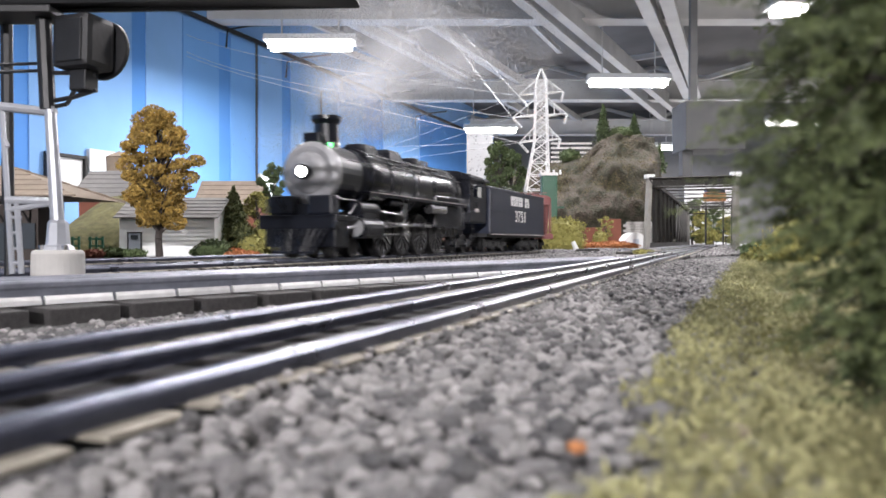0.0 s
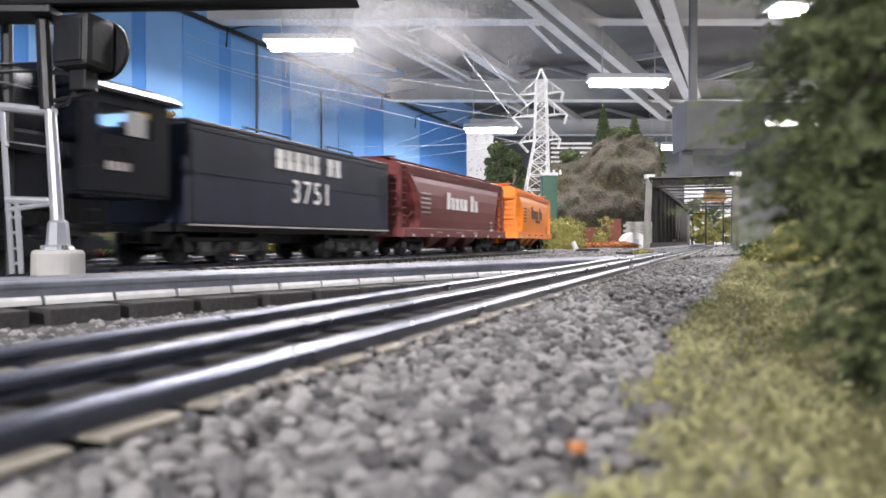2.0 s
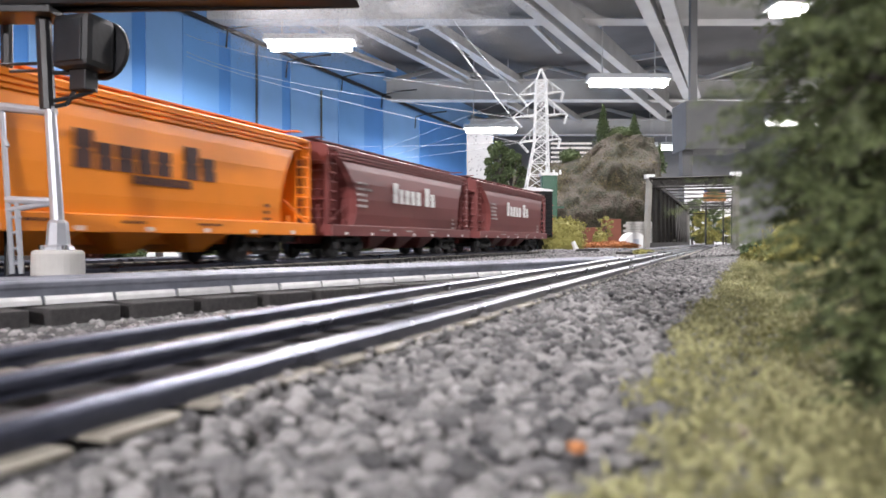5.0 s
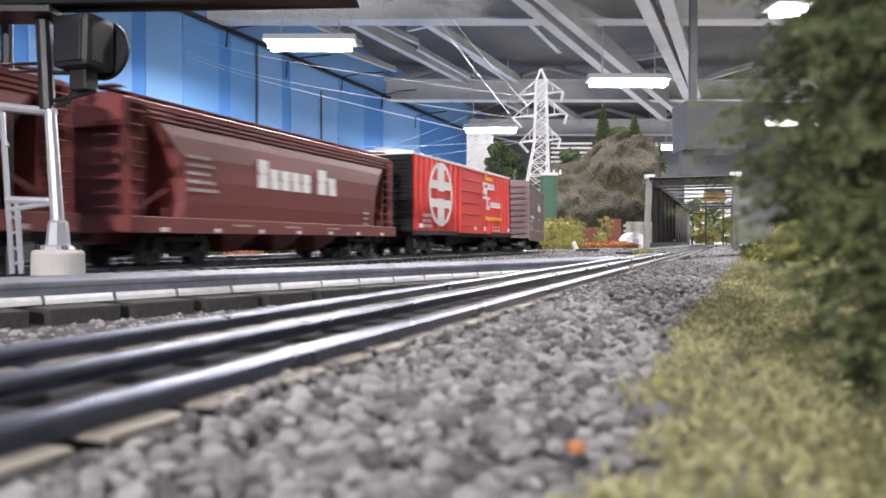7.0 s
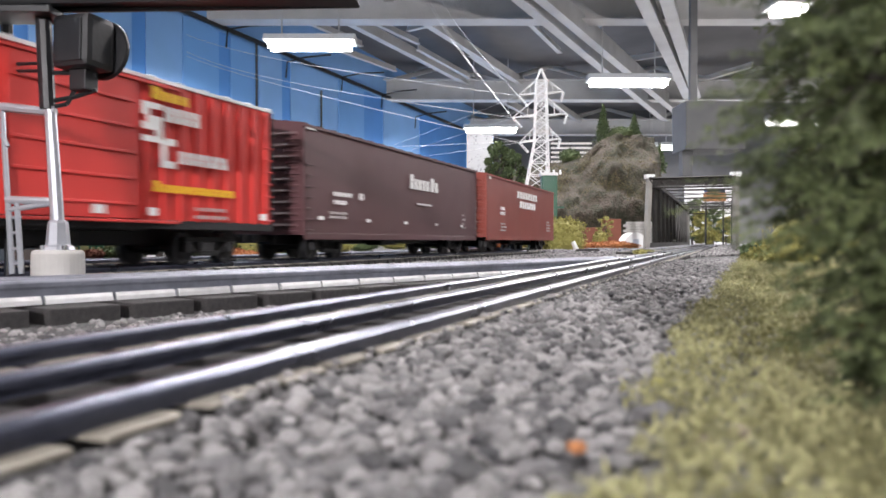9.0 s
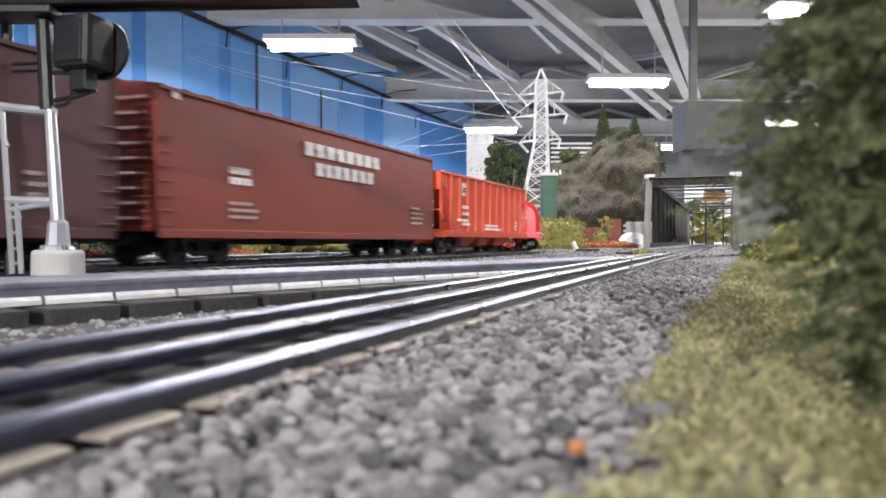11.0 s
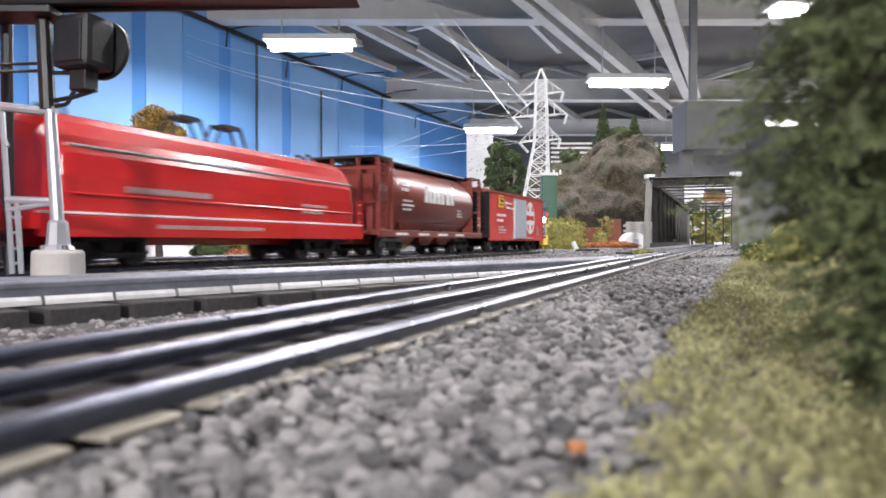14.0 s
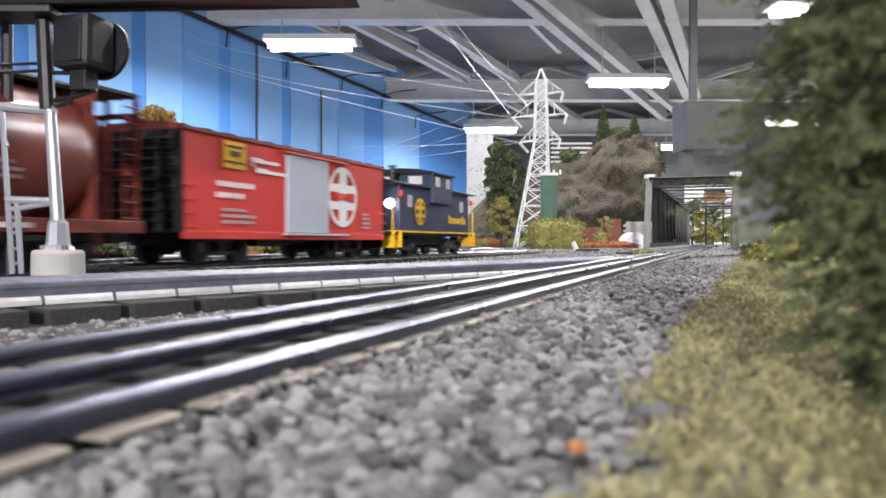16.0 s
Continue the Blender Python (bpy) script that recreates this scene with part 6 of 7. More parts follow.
# ---- big conifer beside the camera and verge bushes ----
def spruce(place, height, reach, label, seed, whorls=26, per=15, twigs=7, needles=34, length=0.0022):
    """A feathery conifer: drooping limbs with side twigs, each clothed in fine needles."""
    g = np.random.default_rng(seed)
    t = thing("conifer_tree", label, "tree", "", "", Matrix.Translation(place))
    wood = bmesh.new()
    rod(wood, (0, 0, -0.002), (0, 0, height * 0.98), height * 0.016, height * 0.003, n=8)
    starts, dirs = [], []
    prof_f, prof_r = (0.0, 0.09, 0.2, 0.36, 0.5, 0.8, 1.0), (0.5, 0.68, 0.82, 1.1, 1.05, 0.5, 0.08)
    for w in range(whorls):
        f = 0.05 + 0.94 * w / whorls
        for b in range(per):
            ang = 2 * math.pi * (b + g.uniform(-0.35, 0.35)) / per + w * 0.9
            r = reach * float(np.interp(f, prof_f, prof_r)) * g.uniform(0.6, 1.2)
            out = np.array((math.cos(ang), math.sin(ang), 0.0))
            root = np.array((0, 0, height * f))
            mid = root + out * r * 0.55 + np.array((0, 0, r * g.uniform(-0.05, 0.12)))
            tip = root + out * r + np.array((0, 0, -r * g.uniform(0.1, 0.4)))
            tube(wood, [Vector(root), Vector(mid), Vector(tip)], [height * 0.003, height * 0.002, height * 0.0006], 4)
            runs = [(root, mid), (mid, tip)]
            for k in range(twigs):
                h = g.uniform(0.25, 0.95)
                p = root + (mid - root) * h / 0.55 if h < 0.55 else mid + (tip - mid) * (h - 0.55) / 0.45
                side = np.cross(out, (0, 0, 1)) * g.choice((-1, 1))
                q = p + (out * 0.8 + side * g.uniform(0.4, 1.0) + np.array((0, 0, g.uniform(-0.6, 0.15)))) * r * 0.3
                runs.append((p, q))
            for p, q in runs:
                k = g.uniform(0, 1.02, needles)[:, None]
                starts.append(p + (q - p) * k)
                d = (q - p) / (np.linalg.norm(q - p) + 1e-9)
                dirs.append(d * 0.75 + g.normal(size=(needles, 3)) * 0.5)
    part("trunk", wood, M["bark"], t)
    p, d = np.concatenate(starts), np.concatenate(dirs)
    n_ = len(p)
    d /= np.linalg.norm(d, axis=1)[:, None] + 1e-9
    e = np.cross(d, g.normal(size=(n_, 3)))
    e /= np.linalg.norm(e, axis=1)[:, None] + 1e-9
    l_ = (length * g.uniform(0.6, 1.3, n_))[:, None]
    v = np.stack([p, p + d * l_ * 0.5 + e * l_ * 0.09, p + d * l_, p + d * l_ * 0.5 - e * l_ * 0.09], 1).reshape(-1, 3)
    me = bpy.data.meshes.new("crown")
    me.from_pydata(v.tolist(), [], np.arange(n_ * 4).reshape(n_, 4).tolist())
    me.materials.append(M["spruce"])
    new("crown", me).parent = t
    return t


spruce(at(1734, 0.071, GROUND + 0.001), 0.088, 0.0188, "dark green feathery spruce close beside the track", 41, 32, 17, 10, 56, 0.001)
spruce(at(1790, 0.15, GROUND + 0.001), 0.16, 0.036, "dark green feathery spruce on the grass verge", 42, 22, 13, 7, 36, 0.0022)
for k, (px, dep, r, h) in enumerate(((1352, 0.62, 0.016, 0.013), (1360, 0.75, 0.022, 0.02), (1400, 0.55, 0.025, 0.025), (1338, 1.1, 0.022, 0.018), (1440, 0.8, 0.05, 0.05))):
    bush(at(px, dep, GROUND), r, r * 0.8, h, M["leaf"] if k % 2 else M["olive"], "low green foam bush on the grass verge", 60 + k, 900, 0.0022)
conifer(at(1425, 1.1, GROUND), 0.22, 0.045, "slim dark green conifer on the verge", 43, 20, 9, 26, 0.004)
conifer(at(1490, 0.9, GROUND), 0.25, 0.06, "tall dark green conifer on the verge", 44, 22, 10, 30, 0.004)


# ---- signal gantry ----
def signal_gantry():
    z0 = 0.3
    P = lambda px, py, dz=0.0: at(px, z0 + dz, hz(py, z0))
    t = thing("signal_gantry", "silver and black cantilever railway signal gantry on a concrete foot", "railway signal")
    a, b = at(60, z0).x, at(146, z0).x
    part("concrete_foot", lathe([((b - a) / 2 + 0.0003, GROUND - 0.0075), ((b - a) / 2, hz(449, z0)), ((b - a) / 2 - 0.0006, hz(444, z0)), ((b - a) / 2 - 0.0016, hz(442.5, z0))], 28, "z", ((a + b) / 2, z0, 0)), M["conc"], t, "pale grey concrete foot")
    c = at(103, z0).x
    bm = bmesh.new()
    loft(bm, [[Vector((c + r * math.cos(w * math.pi / 4 + 0.39), z0 + r * math.sin(w * math.pi / 4 + 0.39), hz(py, z0))) for w in range(8)]
              for r, py in ((0.0062, 443), (0.0058, 437), (0.0045, 433), (0.0038, 395), (0.003, 390))])
    part("mast_shoe", bm, M["silver"], t)
    for dx in (-0.0045, 0.0045):
        bm = bmesh.new()
        rod(bm, (c + dx, z0 - 0.004, hz(443, z0)), (c + dx, z0 - 0.004, hz(434, z0)), 0.0011, n=8)
        part("bolt", bm, M["steel"], t)
    bm = bmesh.new()
    rod(bm, P(102, 392), P(90, 190), 0.0026, 0.0022, n=10)
    part("mast", bm, M["silver"], t)
    bm = bmesh.new()
    rod(bm, P(86, 195), P(76, -30), 0.003, 0.003, n=10)
    part("upper_mast", bm, M["signal"], t, "black upper mast")
    # ladder tower beside the mast
    for pa, pb in (((5, 195), (22, 485)), ((30, 355), (38, 485))):
        bm = bmesh.new()
        rod(bm, P(*pa), P(*pb), 0.0011, n=6)
        part("ladder_rail", bm, M["silver"], t)
    for py in (385, 412, 440, 466):
        bm = bmesh.new()
        rod(bm, P(20, py), P(38, py), 0.0007, n=6)
        part("rung", bm, M["silver"], t)
    for pa, pb, r in (((-10, 188), (100, 200), 0.0018), ((12, 354), (108, 357), 0.0016), ((12, 372), (95, 360), 0.0011), ((5, 240), (15, 260), 0.001)):
        bm = bmesh.new()
        rod(bm, P(*pa), P(*pb), r, n=8)
        part("strut", bm, M["silver"], t)
    bm = bmesh.new()
    rod(bm, P(15, 360, 0.012), P(14, -30, 0.012), 0.0024, n=8)
    rod(bm, P(15, 490, 0.012), P(15, 350, 0.012), 0.0016, n=8)
    part("rear_mast", bm, M["signal"], t)
    for py in (105, 118):
        bm = bmesh.new()
        rod(bm, P(0, py, 0.01), P(80, py + 8), 0.0007, n=6)
        part("strut", bm, M["signal"], t)
    # lattice beam
    for dz in (-0.006, 0.006):
        for py, r in ((8, 0.0013), (-38, 0.0013)):
            bm = bmesh.new()
            rod(bm, P(-60, py + (6 if py > 0 else 0), dz), P(634, py - 6, dz), r, n=6)
            part("beam_chord", bm, M["signal"], t)
        for k in range(14):
            bm = bmesh.new()
            x0 = -50 + k * 49
            rod(bm, P(x0, 6, dz), P(x0 + 24, -38, dz), 0.0006, n=5)
            rod(bm, P(x0 + 24, -38, dz), P(x0 + 49, 5, dz), 0.0006, n=5)
            part("beam_lacing", bm, M["signal"], t)
    part("walkway", boxes((at(-60, z0).x, at(634, z0).x, z0 - 0.006, z0 + 0.006, hz(7, z0), hz(3, z0))), M["signal"], t)
    part("platform", boxes((at(-60, z0).x, at(110, z0).x, z0 - 0.009, z0 + 0.009, hz(34, z0), hz(22, z0)), bev=0.0004), M["signal"], t)
    # signal head: case and round target with hood
    head = part("signal_case", boxes((-0.0075, 0.0075, -0.0088, 0.0088, -0.0105, 0.0105), bev=0.0026), M["signal"], t, "black signal case with round target")
    head.matrix_basis = Matrix.Translation(P(150, 80)) @ pose(0, 0, 0, 0, 2, 72)
    bm = lathe([(0.0005, 0.0085), (0.0116, 0.0085), (0.012, 0.0092), (0.012, 0.0104), (0.0112, 0.0108), (0.0005, 0.0108)], 32, "x", (0, -0.0012, 0))
    bmesh.ops.recalc_face_normals(bm, faces=bm.faces)
    part("target_disc", bm, M["signal"], head)
    part("case_door", boxes((-0.0083, -0.0073, -0.0062, 0.0062, -0.0085, 0.008), bev=0.0004), M["signal"], head)
    part("case_foot", boxes((-0.003, 0.004, -0.004, 0.004, -0.0185, -0.010), bev=0.0006), M["signal"], head)
    for pts in (((92, 130), (130, 130), (172, 134)), ((92, 180), (135, 172), (172, 160)), ((138, 115), (140, 150), (120, 185), (95, 190))):
        bm = bmesh.new()
        for pa, pb in zip(pts, pts[1:]):
            rod(bm, P(*pa), P(*pb), 0.0009, n=6)
        part("bracket_pipe", bm, M["signal"], t)


signal_gantry()


# ---- pylon, wires, cabinet and hedge ----
PY = 1.95


def pylon():
    t = thing("transmission_tower", "white lattice steel power transmission tower model with insulators", "pylon")
    cx = at(941, PY).x
    g = GROUND
    top = hz(123, PY)

    def half(z):
        zz = (z - g) / (top - g)
        if zz < 0.6:
            return 0.043 - (0.043 - 0.0165) * zz / 0.6
        if zz < 0.93:
            return 0.0165 - 0.004 * (zz - 0.6) / 0.33
        return 0.0125 * (1 - zz) / 0.07 + 0.0006

    def ctr(z):
        return cx + (at(957, PY).x - cx) * min(1, (z - g) / (top - g) / 0.6)
    levels = [g + (top - g) * k for k in (0, 0.13, 0.24, 0.33, 0.41, 0.48, 0.54, 0.6, 0.65, 0.7, 0.75, 0.8, 0.85, 0.89, 0.93, 1.0)]
    cor = lambda z, sx, sy: Vector((ctr(z) + sx * half(z), PY + sy * half(z), z))
    for sx in (-1, 1):
        for sy in (-1, 1):
            bm = bmesh.new()
            tube(bm, [cor(a, sx, sy) for a in levels], [0.0022] * len(levels), 6)
            part("leg", bm, M["white"], t)
    for a, b in zip(levels, levels[1:]):
        for (p, q) in (((-1, -1), (1, -1)), ((1, -1), (1, 1)), ((1, 1), (-1, 1)), ((-1, 1), (-1, -1))):
            bm = bmesh.new()
            rod(bm, cor(a, *p), cor(b, *q), 0.0011, n=5)
            rod(bm, cor(a, *q), cor(b, *p), 0.0011, n=5)
            rod(bm, cor(b, *p), cor(b, *q), 0.0011, n=5)
            part("cross_brace", bm, M["white"], t)
    tips = []
    for py, wl, wr, up in ((166, 40, 40, 24), (205, 50, 46, 30), (249, 38, 34, 24)):
        for sgn, w in ((-1, wl), (1, wr)):
            z = hz(py, PY)
            tip = Vector((ctr(z) + sgn * w / F * PY, PY, z - (0.006 if sgn < 0 else -0.004)))
            bm = bmesh.new()
            for sy in (-1, 1):
                rod(bm, cor(z, sgn, sy), tip, 0.0018, n=6)
                rod(bm, cor(z + up / F * PY, sgn, sy), tip, 0.0014, n=6)
            for f in (0.35, 0.65):
                rod(bm, cor(z, sgn, -1).lerp(tip, f), cor(z + up / F * PY, sgn, -1).lerp(tip, f), 0.001, n=5)
            part("cross_arm", bm, M["white"], t)
            bm = bmesh.new()
            q = tip + Vector((-0.006 * sgn + (0.018 if sgn < 0 else 0.0), 0.002, -0.026))
            for k in range(5):
                a, b = tip.lerp(q, k / 5), tip.lerp(q, (k + 0.8) / 5)
                rod(bm, a, b, 0.0036, 0.0034, n=8)
            part("insulator", bm, M["white"], t, "white stacked insulator")
            tips.append(tip)
    return tips


TIPS = pylon()


def wire(a, b, sag, r0=0.0006, r1=0.0006):
    bm = bmesh.new()
    n = 16
    pts = [a.lerp(b, k / n) - Vector((0, 0, sag * 4 * (k / n) * (1 - k / n))) for k in range(n + 1)]
    tube(bm, pts, [r0 + (r1 - r0) * k / n for k in range(n + 1)])
    ob = part("power_line", bm, M["white"], None)
    tagged(ob, "thin white slack power line wire from the pylon", "wire", "power lines")


def wall_at(px, py):
    dep = 8472.0 / (1290 - px)
    return at(px, dep, hz(py, dep))


wire(TIPS[0], wall_at(330, 62), 0.05, 0.0007, 0.0019)
wire(TIPS[2], wall_at(330, 92), 0.06, 0.0007, 0.0019)
wire(TIPS[4], wall_at(330, 100), 0.03, 0.0007, 0.0019)
for tip, px in ((TIPS[0], 778), (TIPS[2], 752), (TIPS[2], 757)):
    dep = F * 2.68 / 433
    wire(tip, at(px, dep, 2.69), 0.04, 0.0006, 0.0011)
for tip, px, py in ((TIPS[0], 640, 275), (TIPS[2], 650, 285), (TIPS[4], 690, 280), (TIPS[5], 620, 258)):
    wire(tip, wall_at(px, py), 0.02, 0.0004, 0.0012)

a, b = at(957, 1.85).x, at(984, 1.85).x
cab = thing("utility_cabinet", "tall dark green metal cabinet with white insulators", "utility cabinet")
part("body", boxes((a, b, 1.83, 1.865, GROUND, hz(312, 1.85)), bev=0.0015), M["green"], cab)
part("door_panel", boxes((a + 0.004, b - 0.004, 1.828, 1.8305, 0.03, hz(320, 1.85)), bev=0.0005), M["green"], cab)
part("ledge", boxes((b - 0.001, b + 0.018, 1.84, 1.855, hz(369, 1.85), hz(366, 1.85))), M["green"], cab)
part("cap", boxes((a - 0.003, b + 0.002, 1.828, 1.868, hz(312, 1.85), hz(307, 1.85)), bev=0.0005), M["white"], cab)
for k in range(4):
    bm = bmesh.new()
    x = a + (b - a + 0.01) * k / 3
    rod(bm, (x, 1.85, hz(309, 1.85)), (x, 1.85, hz(301, 1.85)), 0.0032, 0.0022, n=8)
    part("insulator", bm, M["white"], cab)
bush(at(982, 1.75, GROUND), 0.063, 0.05, 0.072, M["olive"], "clipped yellow-green hedge beside the tower", 70, 3200, 0.0032, 6.0, "hedge", "")
bm = boxes((at(1018, 1.4).x, at(1060, 1.4).x, 1.395, 1.41, GROUND, GROUND + 0.006), bev=0.001)
ob = part("track_bumper", bm, M["tie"], None)
tagged(ob, "small white and black switch machine beside the track", "switch machine")
bm = bmesh.new()
rod(bm, at(1020, 1.4, GROUND + 0.004), at(1014, 1.4, hz(428, 1.4)), 0.005, 0.004, n=8)
part("lever", bm, M["white"], ob, "white lever arm")
ob = part("switch_machine", boxes((at(1148, 1.0).x, at(1176, 1.0).x, 0.99, 1.01, GROUND, GROUND + 0.006), bev=0.001), M["tie"], None)
tagged(ob, "small black switch machine box beside the track", "switch machine")
bush(at(1138, 1.1, GROUND), 0.014, 0.012, 0.008, M["olive"], "low yellow-green weeds between the tracks", 71, 400, 0.002)


# ---- truss bridge ----
def truss_bridge():
    t = thing("truss_bridge", "weathered grey steel through-truss railway bridge", "bridge")
    s0, n, pl = 1.86, 12, 0.15
    dl, dr, ht = 0.178, -0.014, hz(313, 1.8)
    end = s0 + n * pl
    for d in (dl, dr):
        for z, lo, hi in ((ht - 0.006, s0 + 0.02, end - 0.02), (0.004, s0 - 0.05, end + 0.05)):
            bm = bmesh.new()
            sweep(bm, [sd(lo, d, z), sd(hi, d, z)], [(-0.006, -0.006), (0.006, -0.006), (0.006, 0.006), (-0.006, 0.006)])
            part("chord", bm, M["bridge"], t)
        for k in range(n + 1):
            s_ = s0 + k * pl
            bm = bmesh.new()
            if k in (0, n):
                o = -0.06 if k == 0 else 0.06
                rod(bm, sd(s_ + o, d, GROUND), sd(s_ + 0.01, d, ht), 0.0075, n=4)
                part("end_post", bm, M["bridge_end"], t, "pale inclined end post")
                bm = bmesh.new()
                c = sd(s_ + 0.01, d, ht)
                box(bm, c.x - 0.011, c.x + 0.011, c.y - 0.01, c.y + 0.01, ht - 0.004, ht + 0.006, 0.001)
                part("gusset", bm, M["white"], t, "white corner gusset")
            else:
                for off in (-0.005, 0.005):
                    rod(bm, sd(s_ + off * 2.4, d, 0), sd(s_ + off * 2.4, d, ht - 0.01), 0.0052, n=4)
                for q in range(12):
                    z = 0.012 * (q + 0.5)
                    rod(bm, sd(s_ - 0.012, d, z), sd(s_ + 0.012, d, z + 0.011), 0.0016, n=4)
                part("upright", bm, M["bridge"], t)
        for k in range(n):
            bm = bmesh.new()
            a, b = (k, k + 1) if k < n / 2 else (k + 1, k)
            if 0 < k < n - 1:
                rod(bm, sd(s0 + b * pl, d, 0.006), sd(s0 + a * pl, d, ht - 0.01), 0.0055, n=4)
                part("diagonal", bm, M["bridge"], t)
    for k in range(0, n + 1, 3):
        s_ = s0 + k * pl
        for z, r in ((ht - 0.004, 0.003), (ht - 0.026, 0.0025))[:2 if k in (0, n) else 1]:
            bm = bmesh.new()
            rod(bm, sd(s_, dl, z), sd(s_, dr, z), r, n=4)
            part("sway_strut", bm, M["bridge"], t)
        if k not in (0, 6, n):
            continue
        bm = bmesh.new()
        for q in range(8):
            f0, f1 = q / 8, (q + 1) / 8
            p0, p1 = dl + (dr - dl) * f0, dl + (dr - dl) * f1
            rod(bm, sd(s_, p0, ht - 0.004), sd(s_, (p0 + p1) / 2, ht - 0.022), 0.0011, n=4)
            rod(bm, sd(s_, (p0 + p1) / 2, ht - 0.022), sd(s_, p1, ht - 0.004), 0.0011, n=4)
        part("lacing", bm, M["bridge"], t)["kind"] = "stuff"
    for k in range(0, n + 1, 4):
        s_ = s0 + k * pl
        if k < n:
            bm = bmesh.new()
            rod(bm, sd(s_, dl, ht - 0.003), sd(s_ + pl, dr, ht - 0.003), 0.0015, n=4)
            rod(bm, sd(s_, dr, ht - 0.003), sd(s_ + pl, dl, ht - 0.003), 0.0015, n=4)
            part("top_bracing", bm, M["bridge"], t)
    bm = bmesh.new()
    sweep(bm, [sd(s0 + 0.01, dl, ht - 0.014), sd(s0 + 0.01, dr, ht - 0.014)], [(-0.001, -0.008), (0.001, -0.008), (0.001, 0.008), (-0.001, 0.008)])
    part("portal_plate", bm, M["bridge"], t)
    bm = bmesh.new()
    zlo = hz(368, 3.62)
    sweep(bm, [sd(end - 0.01, dl, zlo), sd(end - 0.01, dr, zlo)], [(-0.001, -0.008), (0.001, -0.008), (0.001, 0.004), (-0.001, 0.004)])
    part("portal_plate", bm, M["bridge"], t)


truss_bridge()

cb = thing("signal_cabin", "small orange-brown wooden cabin above the far bridge portal", "cabin")
x0, x1, z0, z1 = at(1251, 3.9).x, at(1285, 3.9).x, hz(356, 3.9), hz(334, 3.9)
part("wall", boxes((x0, x1, 3.9, 3.96, z0, z1 - 0.018), bev=0.001), M["cabin"], cb)
part("window_band", boxes((x0 + 0.004, x1 - 0.004, 3.905, 3.955, z1 - 0.018, z1 - 0.004)), M["glass"], cb)
part("roof", boxes((x0 - 0.006, x1 + 0.006, 3.892, 3.968, z1 - 0.004, z1 + 0.002), bev=0.001), M["duct"], cb)
for x in (x0 + 0.004, x1 - 0.004):
    part("post", boxes((x - 0.003, x + 0.003, 3.925, 3.935, GROUND, z0)), M["bridge"], cb)

# ---- rocky hill with trees ----
HX = np.array([800, 835, 870, 905, 940, 985, 1030, 1046, 1060, 1075, 1090, 1120, 1150, 1168, 1185])
HY = np.array([425, 372, 340, 312, 292, 284, 278, 262, 250, 242, 236, 238, 246, 300, 425])


def hill():
    bm = bmesh.new()
    rows = []
    nu, nv = 140, 44
    for i in range(nu + 1):
        px = 800 + 390 * i / nu
        top = hz(float(np.interp(px, HX, HY)), 2.75)
        row = []
        for j in range(nv + 1):
            f = j / nv
            if f < 0.8:
                g = f / 0.8
                dep, z = 2.4 + 0.35 * g ** 1.3, GROUND + (top - GROUND) * g ** 0.8
            else:
                g = (f - 0.8) / 0.2
                dep, z = 2.75 + 0.9 * g, top * (1 - 0.2 * g) if g < 0.99 else GROUND
            p = at(px, dep, z)
            w = noise.noise(Vector((p.x * 7, p.y * 7, p.z * 9))) * 0.05 + noise.noise(Vector((p.x * 24, p.y * 24, p.z * 16))) * 0.028 + noise.noise(Vector((p.x * 70, p.y * 70, p.z * 45))) * 0.009
            p += Vector((w * 0.3, -w, 0.25 * w * min(1, 4 * f)))
            p.z = max(p.z, GROUND - 0.001)
            row.append(bm.verts.new(p))
        rows.append(row)
    for i in range(nu):
        for j in range(nv):
            bm.faces.new((rows[i][j], rows[i + 1][j], rows[i + 1][j + 1], rows[i][j + 1]))
    ob = part("hill", bm, M["hill"], None, smooth=True)
    tagged(ob, "brown and mossy sculpted scenery hill behind the tower", "hill", kind="structure")


hill()


def on_hill(px, back=0.0):
    dep = 2.78 + back
    return at(px, dep, hz(float(np.interp(px, HX, HY)), 2.75) - 0.012)


g = np.random.default_rng(88)
pts = []
for k in range(110):
    px = g.uniform(835, 1165)
    f = g.uniform(0.08, 0.95)
    top = hz(float(np.interp(px, HX, HY)), 2.75)
    c = at(px, 2.4 + 0.35 * f ** 1.3 - 0.006, GROUND + (top - GROUND) * f ** 0.8)
    pts.append(np.array(c) + g.normal(size=(160, 3)) * np.array([0.03, 0.003, 0.025]) * g.uniform(0.4, 1.2))
ob = new("moss_cover", scatter_mesh("moss_cover", np.concatenate(pts), 0.0022, M["hillmoss"], g))
tagged(ob, "patchy moss and dry scatter on the hill face", "moss", kind="stuff")
conifer(on_hill(1067), 0.14, 0.036, "dusty green conifer on top of the hill", 81, 15, 8, 24, 0.004, "leaf")
conifer(on_hill(1122), 0.09, 0.03, "dusty green conifer on top of the hill", 82, 12, 8, 22, 0.004, "leaf")
conifer(on_hill(1167), 0.1, 0.03, "dusty green conifer on top of the hill", 83, 12, 8, 22, 0.004, "leaf")
bush(on_hill(1008), 0.04, 0.03, 0.05, M["leaf"], "dark green bush on the hill", 84, 900, 0.004)
bush(on_hill(1100), 0.05, 0.03, 0.04, M["leaf"], "dark green bush on the hill", 85, 900, 0.004)
broadleaf(at(905, 2.3, GROUND), 0.29, 0.06, M["leaf"], "dark green leafy tree before the hill", 86, 26, 150, 0.0055, 0.35)
broadleaf(at(880, 2.2, GROUND), 0.3, 0.05, M["leaf"], "dark green leafy tree before the hill", 87, 24, 150, 0.0055, 0.4)
